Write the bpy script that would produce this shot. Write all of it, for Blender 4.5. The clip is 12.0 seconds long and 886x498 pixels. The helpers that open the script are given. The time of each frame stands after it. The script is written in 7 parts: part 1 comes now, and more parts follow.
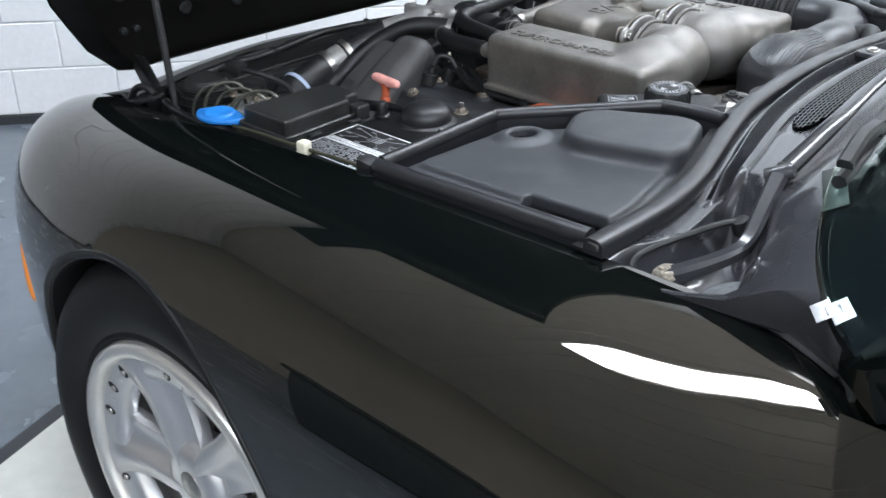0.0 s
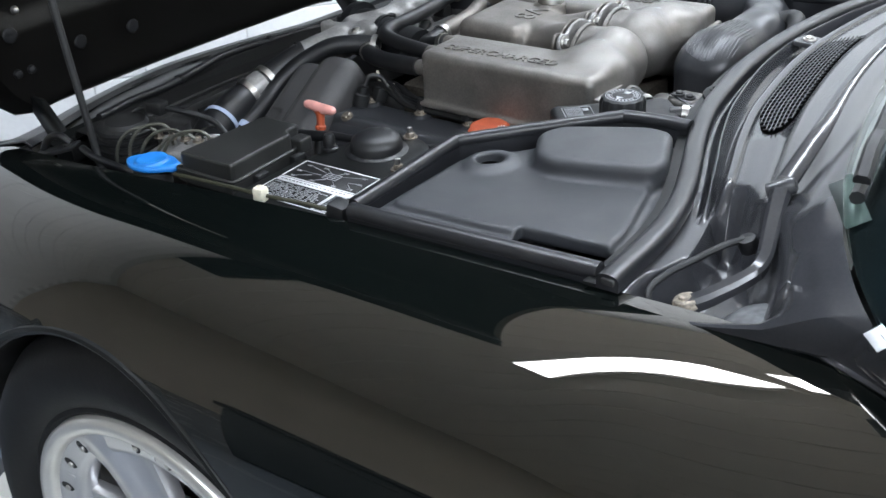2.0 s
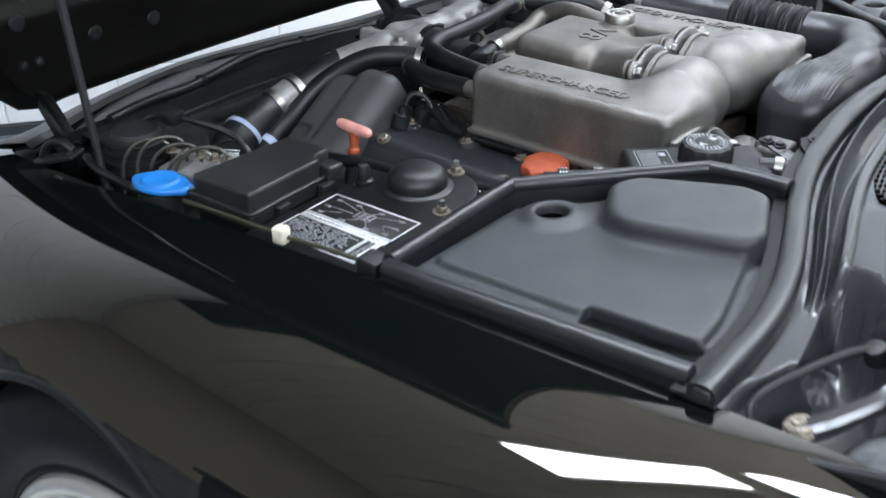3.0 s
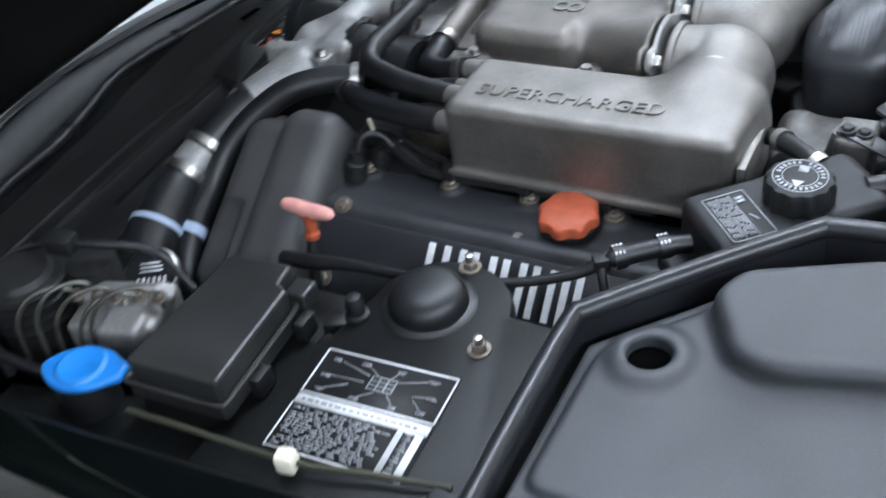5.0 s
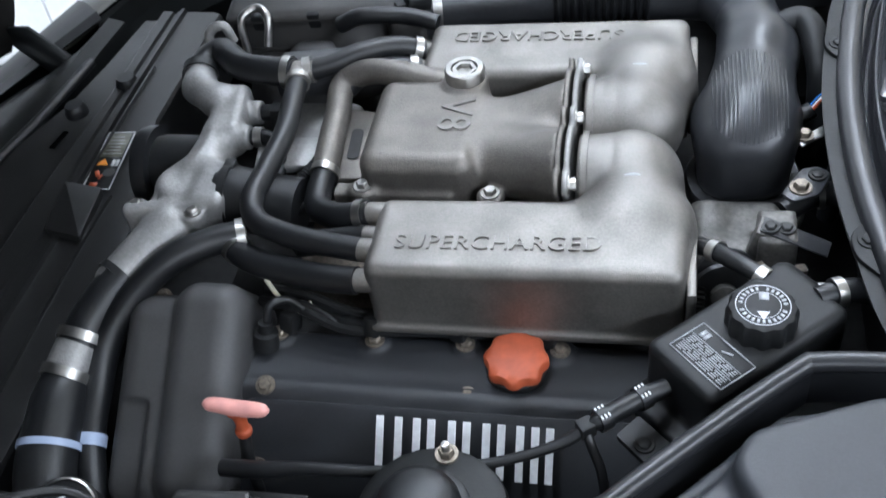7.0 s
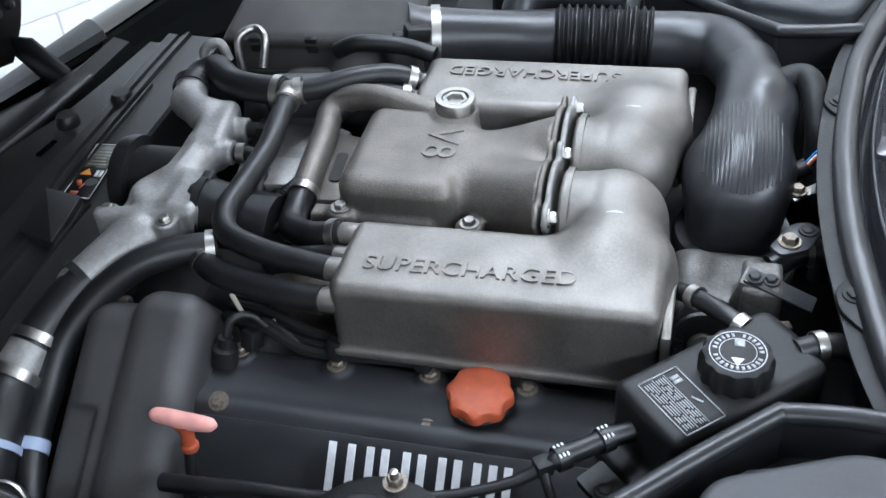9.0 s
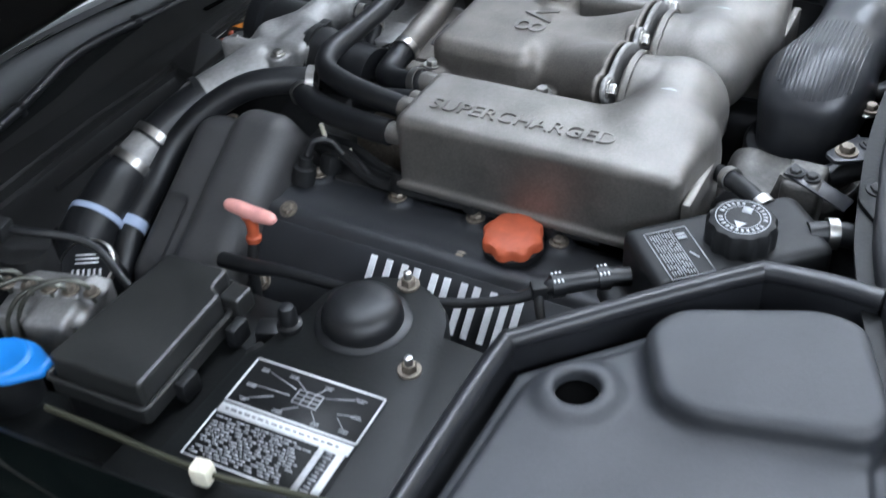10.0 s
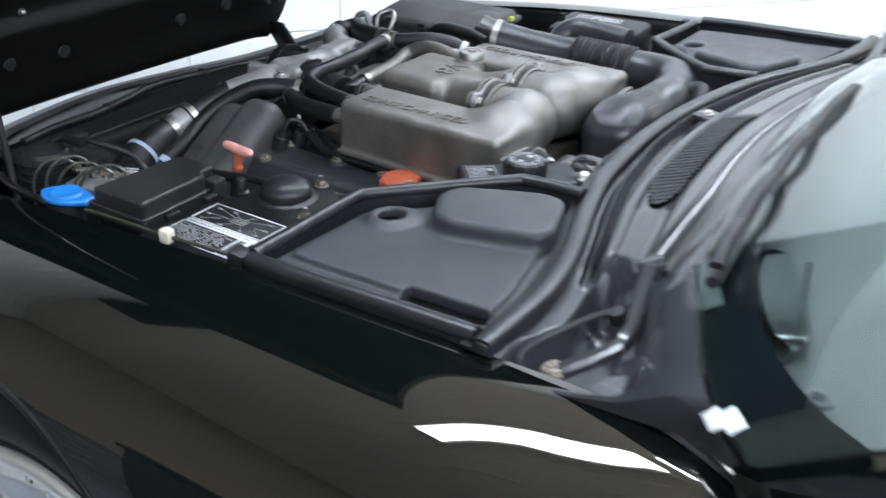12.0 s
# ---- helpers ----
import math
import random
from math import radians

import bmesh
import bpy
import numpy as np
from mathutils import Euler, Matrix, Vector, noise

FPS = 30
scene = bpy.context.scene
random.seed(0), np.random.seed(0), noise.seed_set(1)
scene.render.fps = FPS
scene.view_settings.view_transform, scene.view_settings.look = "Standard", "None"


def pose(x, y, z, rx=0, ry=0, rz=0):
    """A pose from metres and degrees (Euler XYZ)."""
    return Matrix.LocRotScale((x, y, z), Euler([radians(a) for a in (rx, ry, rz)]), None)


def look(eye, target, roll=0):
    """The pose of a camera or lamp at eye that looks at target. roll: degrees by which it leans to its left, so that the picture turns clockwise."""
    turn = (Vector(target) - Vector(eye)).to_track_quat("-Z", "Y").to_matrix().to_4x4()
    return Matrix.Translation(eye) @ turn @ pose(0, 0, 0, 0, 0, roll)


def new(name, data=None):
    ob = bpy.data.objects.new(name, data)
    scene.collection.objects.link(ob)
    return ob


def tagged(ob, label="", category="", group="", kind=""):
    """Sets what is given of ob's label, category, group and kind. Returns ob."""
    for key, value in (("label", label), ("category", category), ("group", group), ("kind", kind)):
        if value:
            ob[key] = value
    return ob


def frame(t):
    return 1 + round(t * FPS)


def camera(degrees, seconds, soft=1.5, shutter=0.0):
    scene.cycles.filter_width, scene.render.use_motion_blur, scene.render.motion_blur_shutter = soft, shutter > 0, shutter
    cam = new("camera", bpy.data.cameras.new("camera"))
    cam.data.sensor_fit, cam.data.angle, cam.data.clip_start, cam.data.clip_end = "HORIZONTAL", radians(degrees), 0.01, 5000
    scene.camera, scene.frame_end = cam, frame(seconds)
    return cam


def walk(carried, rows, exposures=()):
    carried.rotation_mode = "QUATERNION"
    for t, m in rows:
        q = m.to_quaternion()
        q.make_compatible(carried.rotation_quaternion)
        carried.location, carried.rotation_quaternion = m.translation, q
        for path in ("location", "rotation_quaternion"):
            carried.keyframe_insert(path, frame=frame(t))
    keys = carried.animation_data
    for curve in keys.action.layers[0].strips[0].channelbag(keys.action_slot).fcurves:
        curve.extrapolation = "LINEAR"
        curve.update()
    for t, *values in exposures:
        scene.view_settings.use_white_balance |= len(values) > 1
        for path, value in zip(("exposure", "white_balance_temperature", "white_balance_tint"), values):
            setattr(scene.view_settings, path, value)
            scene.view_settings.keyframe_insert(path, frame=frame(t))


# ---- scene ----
cam = camera(45.0, 12.0, shutter=0.5)
PATH = [
    (0, (1.072, -1.343, 1.302), (-0.201, -0.113, 0.371), -0.9),
    (0.5, (1.052, -1.308, 1.284), (-0.202, -0.067, 0.343), -0.5),
    (1, (1.027, -1.307, 1.286), (-0.213, -0.062, 0.332), -1.0),
    (1.5, (0.998, -1.328, 1.309), (-0.219, -0.043, 0.378), -2.9),
    (2, (0.934, -1.374, 1.342), (-0.146, 0.002, 0.372), -3.2),
    (2.5, (0.861, -1.36, 1.338), (-0.191, 0.037, 0.367), -2.4),
    (3, (0.792, -1.238, 1.316), (-0.312, 0.11, 0.333), -0.3),
    (3.2, (0.751, -1.196, 1.321), (-0.352, 0.143, 0.326), -1.4),
    (4.8, (0.503, -0.981, 1.379), (-0.43, 0.306, 0.165), -8.7),
    (5, (0.461, -0.96, 1.396), (-0.386, 0.329, 0.123), -10.1),
    (5.5, (0.383, -0.901, 1.415), (-0.272, 0.462, 0.105), -10.5),
    (6, (0.305, -0.85, 1.442), (-0.235, 0.669, 0.258), -6.3),
    (6.5, (0.265, -0.827, 1.489), (-0.205, 0.613, 0.183), -9.5),
    (7, (0.254, -0.839, 1.519), (-0.146, 0.533, 0.121), -9.4),
    (7.5, (0.229, -0.805, 1.503), (-0.135, 0.525, 0.055), -6.8),
    (7.7, (0.237, -0.794, 1.489), (-0.125, 0.551, 0.053), -5.7),
    (9.3, (0.315, -0.87, 1.441), (-0.157, 0.612, 0.183), -4.8),
    (9.5, (0.346, -0.895, 1.419), (-0.201, 0.576, 0.178), -3.4),
    (10, (0.471, -0.933, 1.4), (-0.315, 0.384, 0.117), -4.5),
    (10.5, (0.572, -0.991, 1.375), (-0.342, 0.327, 0.18), -6.4),
    (11, (0.683, -1.084, 1.348), (-0.324, 0.274, 0.281), -4.5),
    (11.5, (0.811, -1.189, 1.341), (-0.252, 0.2, 0.371), -1.5),
    (12, (0.997, -1.358, 1.395), (-0.016, 0.093, 0.462), 1.4),
]
LEVELS = [(0, 0.06, 6600, 10), (3.2, 0.04, 6480, 10), (4.8, 0.03, 6230, 10), (6, -0.06, 6320, 10), (7.7, -0.08, 6280, 10), (9.3, -0.05, 6250, 10), (10.5, 0.02, 6200, 10), (12, 0.0, 6400, 10)]
walk(cam, [(t, look(eye, target, roll)) for t, eye, target, roll in PATH], LEVELS)

# ---------------------------------------------------------------- light
world = bpy.data.worlds.new("world")
scene.world = world
world.use_nodes = True
world.node_tree.nodes["Background"].inputs[0].default_value = (0.9, 0.95, 1.0, 1)
world.node_tree.nodes["Background"].inputs[1].default_value = 0.3
scene.view_settings.exposure = 0.0

# the room's own axes: U runs along the block wall, N points from it into the room
U = Vector((0.616, 0.788, 0)).normalized()
N = Vector((0.788, -0.616, 0)).normalized()
W0 = Vector((-2.378, 0.059, 0))
CEIL = 3.3


# ---------------------------------------------------------------- materials
def nodes_of(m):
    m.use_nodes = True
    nt = m.node_tree
    return nt, nt.nodes["Principled BSDF"]


def mat(name, col, rough=0.5, metal=0.0, coat=0.0, grain=0.0, scale=60, stain=0.0, stain_scale=6, bump=0.0, bump_scale=200,
        spec=0.5, rough_var=0.0, speck=0.0, speck_scale=260):
    """A surface with fine grain, larger stains and a fine relief."""
    m = bpy.data.materials.new(name)
    nt, b = nodes_of(m)
    L = nt.links.new
    b.inputs["Base Color"].default_value = (*col, 1)
    b.inputs["Roughness"].default_value = rough
    b.inputs["Metallic"].default_value = metal
    b.inputs["Coat Weight"].default_value = coat
    b.inputs["Coat Roughness"].default_value = 0.02
    b.inputs["Coat IOR"].default_value = 1.5 if not spec == 0.0 else 1.95
    b.inputs["Specular IOR Level"].default_value = spec
    geo = nt.nodes.new("ShaderNodeNewGeometry")
    pos = geo.outputs["Position"]

    def noise(sc, detail=4):
        n = nt.nodes.new("ShaderNodeTexNoise")
        n.inputs["Scale"].default_value = sc
        n.inputs["Detail"].default_value = detail
        L(pos, n.inputs["Vector"])
        return n.outputs["Fac"]

    if grain or stain:
        base = None
        for amount, sc in ((grain, scale), (stain, stain_scale), (speck, speck_scale)):
            if not amount:
                continue
            r = nt.nodes.new("ShaderNodeMapRange")
            r.inputs["From Min"].default_value, r.inputs["From Max"].default_value = 0.3, 0.7
            r.inputs["To Min"].default_value, r.inputs["To Max"].default_value = 1 - amount, 1 + amount
            if sc == speck_scale:
                r.inputs["From Min"].default_value, r.inputs["From Max"].default_value = 0.66, 0.74
                r.inputs["To Min"].default_value, r.inputs["To Max"].default_value = 1.0, 1 - amount
            L(noise(sc), r.inputs["Value"])
            if base is None:
                base = r.outputs[0]
            else:
                mu = nt.nodes.new("ShaderNodeMath")
                mu.operation = "MULTIPLY"
                L(base, mu.inputs[0])
                L(r.outputs[0], mu.inputs[1])
                base = mu.outputs[0]
        mix = nt.nodes.new("ShaderNodeVectorMath")
        mix.operation = "SCALE"
        mix.inputs[0].default_value = col
        L(base, mix.inputs["Scale"])
        L(mix.outputs[0], b.inputs["Base Color"])
    if rough_var:
        r = nt.nodes.new("ShaderNodeMapRange")
        r.inputs["From Min"].default_value, r.inputs["From Max"].default_value = 0.3, 0.7
        r.inputs["To Min"].default_value, r.inputs["To Max"].default_value = max(0.03, rough - rough_var), rough + rough_var
        L(noise(stain_scale * 2.3), r.inputs["Value"])
        L(r.outputs[0], b.inputs["Roughness"])
    if bump:
        bm_ = nt.nodes.new("ShaderNodeBump")
        bm_.inputs["Strength"].default_value = bump
        bm_.inputs["Distance"].default_value = 0.001
        L(noise(bump_scale, 3), bm_.inputs["Height"])
        L(bm_.outputs[0], b.inputs["Normal"])
    return m


def glow(name, col, strength):
    m = bpy.data.materials.new(name)
    nt, b = nodes_of(m)
    b.inputs["Emission Color"].default_value = (*col, 1)
    b.inputs["Emission Strength"].default_value = strength
    return m


PAINT = mat("dark_green_paint", (0.0022, 0.0034, 0.0032), rough=0.025, grain=0.25, scale=1500)
PAINT.node_tree.nodes["Principled BSDF"].inputs["IOR"].default_value = 1.85
PAINT.node_tree.nodes["Principled BSDF"].inputs["Specular Tint"].default_value = (1.0, 0.92, 0.83, 1)
PAINT_IN = mat("body_black_satin", (0.0045, 0.0052, 0.0052), rough=0.46, stain=0.45, stain_scale=15, spec=0.28, bump=0.2, bump_scale=300)
PAINT_HOOD = mat("bonnet_inner_paint", (0.0045, 0.0042, 0.0038), rough=0.34, stain=0.3, stain_scale=8, spec=0.22)
ALU = mat("cast_alloy", (0.215, 0.203, 0.187), rough=0.36, metal=0.70, grain=0.12, scale=420, stain=0.24, stain_scale=19, bump=0.55, bump_scale=1100, rough_var=0.08, speck=0.14)
ALU_D = mat("stained_cast_alloy", (0.170, 0.156, 0.140), rough=0.43, metal=0.6, grain=0.16, scale=500, stain=0.26, stain_scale=26, bump=0.6, bump_scale=800, speck=0.32, speck_scale=200)
TIMING = mat("timing_cover_plastic", (0.047, 0.046, 0.046), rough=0.5, grain=0.1, scale=400, stain=0.2, stain_scale=14, bump=0.3, bump_scale=1500)
ALU_B = mat("bright_cast_alloy", (0.28, 0.275, 0.268), rough=0.5, metal=0.5, grain=0.12, scale=250, stain=0.2, stain_scale=30, bump=0.5, bump_scale=500)
STEEL = mat("zinc_steel", (0.44, 0.43, 0.41), rough=0.36, metal=1.0, stain=0.2, stain_scale=80)
RUST = mat("worn_zinc", (0.22, 0.19, 0.155), rough=0.5, metal=0.7, grain=0.3, scale=300)
PLASTIC = mat("black_plastic", (0.010, 0.0105, 0.011), spec=0.35, rough=0.5, grain=0.15, scale=300, stain=0.25, stain_scale=12, bump=0.25, bump_scale=1200)
LIDMAT = mat("fuse_lid_plastic", (0.024, 0.0245, 0.0235), rough=0.30, grain=0.12, scale=300, stain=0.3, stain_scale=16, bump=0.3, bump_scale=1200)
PLASTIC_G = mat("grey_black_plastic", (0.033, 0.035, 0.039), rough=0.45, grain=0.10, scale=400, stain=0.16, stain_scale=9, bump=0.35, bump_scale=1500, rough_var=0.06)
RADM = mat("radiator_cover_plastic", (0.0125, 0.0125, 0.0125), rough=0.36, spec=0.5, grain=0.2, scale=250, stain=0.4, stain_scale=10, bump=0.3, bump_scale=700)
PLASTIC_B = mat("intake_plastic", (0.024, 0.025, 0.0275), rough=0.30, grain=0.12, scale=200, stain=0.25, stain_scale=18, bump=0.2, bump_scale=900)
COVER = mat("valve_cover_paint", (0.021, 0.0225, 0.0255), rough=0.45, grain=0.12, scale=500, stain=0.25, stain_scale=12, bump=0.4, bump_scale=1400)
RUBBER = mat("black_rubber", (0.0085, 0.009, 0.010), rough=0.42, grain=0.2, scale=150, stain=0.35, stain_scale=25, bump=0.2, bump_scale=700)
SEAL = mat("seal_rubber", (0.015, 0.0156, 0.0175), rough=0.33, stain=0.3, stain_scale=20, bump=0.15, bump_scale=700)
TYRE = mat("tyre_rubber", (0.006, 0.006, 0.0062), spec=0.25, rough=0.55, grain=0.2, scale=120, stain=0.3, stain_scale=20, bump=0.3, bump_scale=300)
DARK = mat("engine_dark", (0.012, 0.012, 0.012), rough=0.6, grain=0.4, scale=80, stain=0.5, stain_scale=15)
COWL = mat("cowl_plastic", (0.037, 0.038, 0.042), rough=0.18, grain=0.06, scale=300, stain=0.12, stain_scale=10)
# flat black for openings, their shade put into the colour
VOID = mat("opening_shade", (0.002, 0.002, 0.002), rough=0.9, spec=0.0)
DUST = mat("dusty_grey", (0.11, 0.115, 0.12), rough=0.7, grain=0.25, scale=120, stain=0.35, stain_scale=30)
RED = mat("red_plastic", (0.42, 0.080, 0.030), rough=0.55, grain=0.12, scale=100, stain=0.12, stain_scale=60)
PINK = mat("faded_red_plastic", (0.72, 0.33, 0.29), rough=0.5, stain=0.15, stain_scale=60)
BLUE = mat("blue_plastic", (0.02, 0.22, 0.66), rough=0.35, stain=0.08, stain_scale=50)
WHITE = mat("white_print", (0.72, 0.73, 0.74), rough=0.5, grain=0.08, scale=200)
SILVERPRINT = mat("silver_print", (0.42, 0.43, 0.45), rough=0.4, metal=0.3, grain=0.1, scale=300)
CREAM = mat("cream_clip", (0.70, 0.66, 0.52), rough=0.6, stain=0.2, stain_scale=100)
AMBER = mat("amber_lens", (0.75, 0.22, 0.02), rough=0.2, coat=0.5)
ORANGE = mat("orange_print", (0.8, 0.28, 0.03), rough=0.5)
GREENROD = mat("olive_rod", (0.05, 0.05, 0.032), rough=0.5, metal=0.3)
RIM = mat("silver_wheel_paint", (0.56, 0.56, 0.57), rough=0.3, metal=0.75, coat=0.4, grain=0.04, scale=900)
LIP = mat("polished_lip", (0.66, 0.65, 0.62), rough=0.28, metal=0.7, stain=0.04, stain_scale=30)
BLOCK = mat("white_block_paint", (0.80, 0.81, 0.82), rough=0.55, grain=0.03, scale=60, stain=0.03, stain_scale=3, bump=0.4, bump_scale=80)
MORTAR = mat("painted_joint", (0.64, 0.64, 0.65), rough=0.7, grain=0.08, scale=80)
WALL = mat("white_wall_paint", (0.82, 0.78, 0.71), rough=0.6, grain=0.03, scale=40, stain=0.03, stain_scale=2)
# unseen left wall, toned darker and browner than WALL for the wing's reflection
WALL_L = mat("beige_wall_tone", (0.40, 0.355, 0.30), rough=0.6, grain=0.03, scale=40, stain=0.05, stain_scale=2)
CEILING = mat("white_ceiling_paint", (0.86, 0.79, 0.70), rough=0.8, stain=0.03, stain_scale=2)
FLOORG = mat("grey_floor_paint", (0.13, 0.15, 0.175), rough=0.25, grain=0.06, scale=30, stain=0.08, stain_scale=3, rough_var=0.05)
FLOORW = mat("cream_floor_paint", (0.62, 0.62, 0.57), rough=0.2, grain=0.04, scale=30, stain=0.06, stain_scale=3)
BASE = mat("dark_skirting", (0.03, 0.033, 0.038), rough=0.5)
DASH = mat("dashboard_hide", (0.034, 0.038, 0.036), rough=0.6, grain=0.06, scale=300, stain=0.05)
FRIT = mat("glass_black_band", (0.004, 0.006, 0.007), rough=0.08, spec=0.5)
PANEL_GLOW = glow("light_panel_diffuser", (0.90, 1.0, 1.15), 57.0)


def glass_mat():
    m = bpy.data.materials.new("tinted_glass")
    nt, b = nodes_of(m)
    b.inputs["Base Color"].default_value = (0.80, 0.90, 0.86, 1)
    b.inputs["Roughness"].default_value = 0.0
    b.inputs["Transmission Weight"].default_value = 1.0
    b.inputs["IOR"].default_value = 1.31
    return m


GLASS = glass_mat()


# ---------------------------------------------------------------- mesh helpers
def obj(name, me, material, parent=None, label="", smooth=True):
    me.materials.append(material)
    if smooth:
        for p in me.polygons:
            p.use_smooth = True
    ob = new(name, me)
    if parent is not None:
        ob.parent = parent
    if label:
        ob["label"] = label
    return ob


def part(name, bm, material, parent=None, label="", smooth=True, angle=40):
    """Links a bmesh as one mesh object under a thing or a part."""
    bmesh.ops.recalc_face_normals(bm, faces=bm.faces)
    me = bpy.data.meshes.new(name)
    if smooth:
        for e in bm.edges:
            if len(e.link_faces) == 2 and e.calc_face_angle(0) > radians(angle):
                e.smooth = False
    bm.to_mesh(me)
    bm.free()
    return obj(name, me, material, parent, label, smooth)


def thing(name, label, category, group="", kind="", at=(0, 0, 0)):
    ob = new(name)
    ob.empty_display_size = 0.02
    return tagged(ob, label, category, group, kind)


def join(*bms):
    out = bms[0]
    for other in bms[1:]:
        me = bpy.data.meshes.new("tmp")
        other.to_mesh(me)
        out.from_mesh(me)
        bpy.data.meshes.remove(me)
        other.free()
    return out


def box(size, m=None, bevel=0.003, seg=2):
    bm = bmesh.new()
    bmesh.ops.create_cube(bm, size=1)
    bmesh.ops.scale(bm, vec=size, verts=bm.verts)
    if bevel:
        bmesh.ops.bevel(bm, geom=bm.edges[:], offset=bevel, segments=seg, affect="EDGES", profile=0.5)
    if m is not None:
        bmesh.ops.transform(bm, matrix=m, verts=bm.verts)
    return bm


def prism(poly, z0, z1, bevel=0.0, seg=2, m=None):
    """An upright prism over a polygon in x and y."""
    bm = bmesh.new()
    lo = [bm.verts.new((x, y, z0)) for x, y in poly]
    hi = [bm.verts.new((x, y, z1)) for x, y in poly]
    n = len(poly)
    bm.faces.new(lo[::-1])
    top = bm.faces.new(hi)
    for i in range(n):
        bm.faces.new((lo[i], lo[(i + 1) % n], hi[(i + 1) % n], hi[i]))
    bmesh.ops.recalc_face_normals(bm, faces=bm.faces)
    if bevel:
        bmesh.ops.bevel(bm, geom=list(top.edges), offset=bevel, segments=seg, affect="EDGES", profile=0.5)
    if m is not None:
        bmesh.ops.transform(bm, matrix=m, verts=bm.verts)
    return bm


def rounded(poly, r, n=5):
    """A polygon with rounded corners."""
    out = []
    k = len(poly)
    for i in range(k):
        p, a, b = (Vector(poly[j % k]) for j in (i, i - 1, i + 1))
        u, v = (a - p), (b - p)
        rr = min(r, u.length * 0.45, v.length * 0.45)
        u.normalize(), v.normalize()
        for s in range(n + 1):
            t = s / n
            q = (1 - t) ** 2 * (p + u * rr) + 2 * t * (1 - t) * p + t * t * (p + v * rr)
            out.append((q.x, q.y))
    return out


def spline(pts, n=8):
    """A smooth line through points of any dimension."""
    P = np.array(pts, float)
    P = np.vstack([2 * P[0] - P[1], P, 2 * P[-1] - P[-2]])
    out = []
    for i in range(1, len(P) - 2):
        for t in np.arange(n) / n:
            out.append(0.5 * (2 * P[i] + (P[i + 1] - P[i - 1]) * t + (2 * P[i - 1] - 5 * P[i] + 4 * P[i + 1] - P[i + 2]) * t * t
                              + (3 * P[i] - P[i - 1] - 3 * P[i + 1] + P[i + 2]) * t ** 3))
    out.append(P[-2])
    return np.array(out)


def tube(pts, r, sides=14, n=8, caps=True, smooth=True, ripple=0.0, period=0.006):
    """A tube along a line; points are x, y, z and, if wanted, a radius."""
    P = spline(pts, n) if smooth else np.array(pts, float)
    R = P[:, 3] if P.shape[1] > 3 else np.full(len(P), r)
    P = P[:, :3]
    bm = bmesh.new()
    rings, up, run = [], None, 0.0
    for i, p in enumerate(P):
        t = Vector((P[min(i + 1, len(P) - 1)] - P[max(i - 1, 0)]).tolist()).normalized()
        if up is None:
            up = t.orthogonal().normalized()
        up = (up - t * up.dot(t)).normalized()
        side = t.cross(up)
        if i:
            run += float(np.linalg.norm(p - P[i - 1]))
        rr = R[i] + ripple * math.sin(2 * math.pi * run / period)
        p = Vector([float(c) for c in p])
        rings.append([bm.verts.new(p + float(rr) * (math.cos(a) * up + math.sin(a) * side))
                      for a in np.arange(sides) * 2 * math.pi / sides])
    for a, b in zip(rings, rings[1:]):
        for i in range(sides):
            bm.faces.new((a[i], a[(i + 1) % sides], b[(i + 1) % sides], b[i]))
    if caps:
        bm.faces.new(rings[0][::-1])
        bm.faces.new(rings[-1])
    return bm


def lathe(profile, m=None, sides=32, lobes=0, depth=0.0, closed=False):
    """A profile of (radius, height) turned about z; lobes press waves into the rim."""
    bm = bmesh.new()
    rings = []
    big = max(r for r, _ in profile)
    for r, z in profile:
        ring = []
        for i in range(sides):
            a = 2 * math.pi * i / sides
            rr = r * (1 + depth * math.cos(lobes * a) * (r / big) ** 4) if lobes else r
            ring.append(bm.verts.new((rr * math.cos(a), rr * math.sin(a), z)))
        rings.append(ring)
    pairs = list(zip(rings, rings[1:])) + ([(rings[-1], rings[0])] if closed else [])
    for a, b in pairs:
        for i in range(sides):
            bm.faces.new((a[i], a[(i + 1) % sides], b[(i + 1) % sides], b[i]))
    if not closed:
        for ring in (rings[0], rings[-1]):
            bm.faces.new(ring)
    bmesh.ops.remove_doubles(bm, verts=bm.verts, dist=1e-6)
    if m is not None:
        bmesh.ops.transform(bm, matrix=m, verts=bm.verts)
    return bm


def aim(at, axis, roll=0):
    """A pose at a point whose z points along an axis."""
    q = Vector(axis).to_track_quat("Z", "Y").to_matrix().to_4x4()
    return Matrix.Translation(at) @ q @ Matrix.Rotation(radians(roll), 4, "Z")


def grid_mesh(rows, close=False):
    """A sheet through rows of points."""
    bm = bmesh.new()
    V = [[bm.verts.new(p) for p in row] for row in rows]
    for a, b in zip(V, V[1:]):
        for i in range(len(a) - 1):
            bm.faces.new((a[i], a[i + 1], b[i + 1], b[i]))
        if close:
            bm.faces.new((a[-1], a[0], b[0], b[-1]))
    return bm


def solid(bm, thick):
    """Thickens a sheet against its normals."""
    bmesh.ops.recalc_face_normals(bm, faces=bm.faces)
    bmesh.ops.solidify(bm, geom=bm.faces[:], thickness=thick)
    return bm


# cast and moulded shapes, from distance fields
def f_box(P, c, h, r=0.0, turn=None):
    q = P - np.array(c)
    if turn is not None:
        q = q @ np.array(turn.to_3x3())
    q = np.abs(q) - (np.array(h) - r)
    return np.linalg.norm(np.maximum(q, 0), axis=-1) + np.minimum(q.max(-1), 0) - r


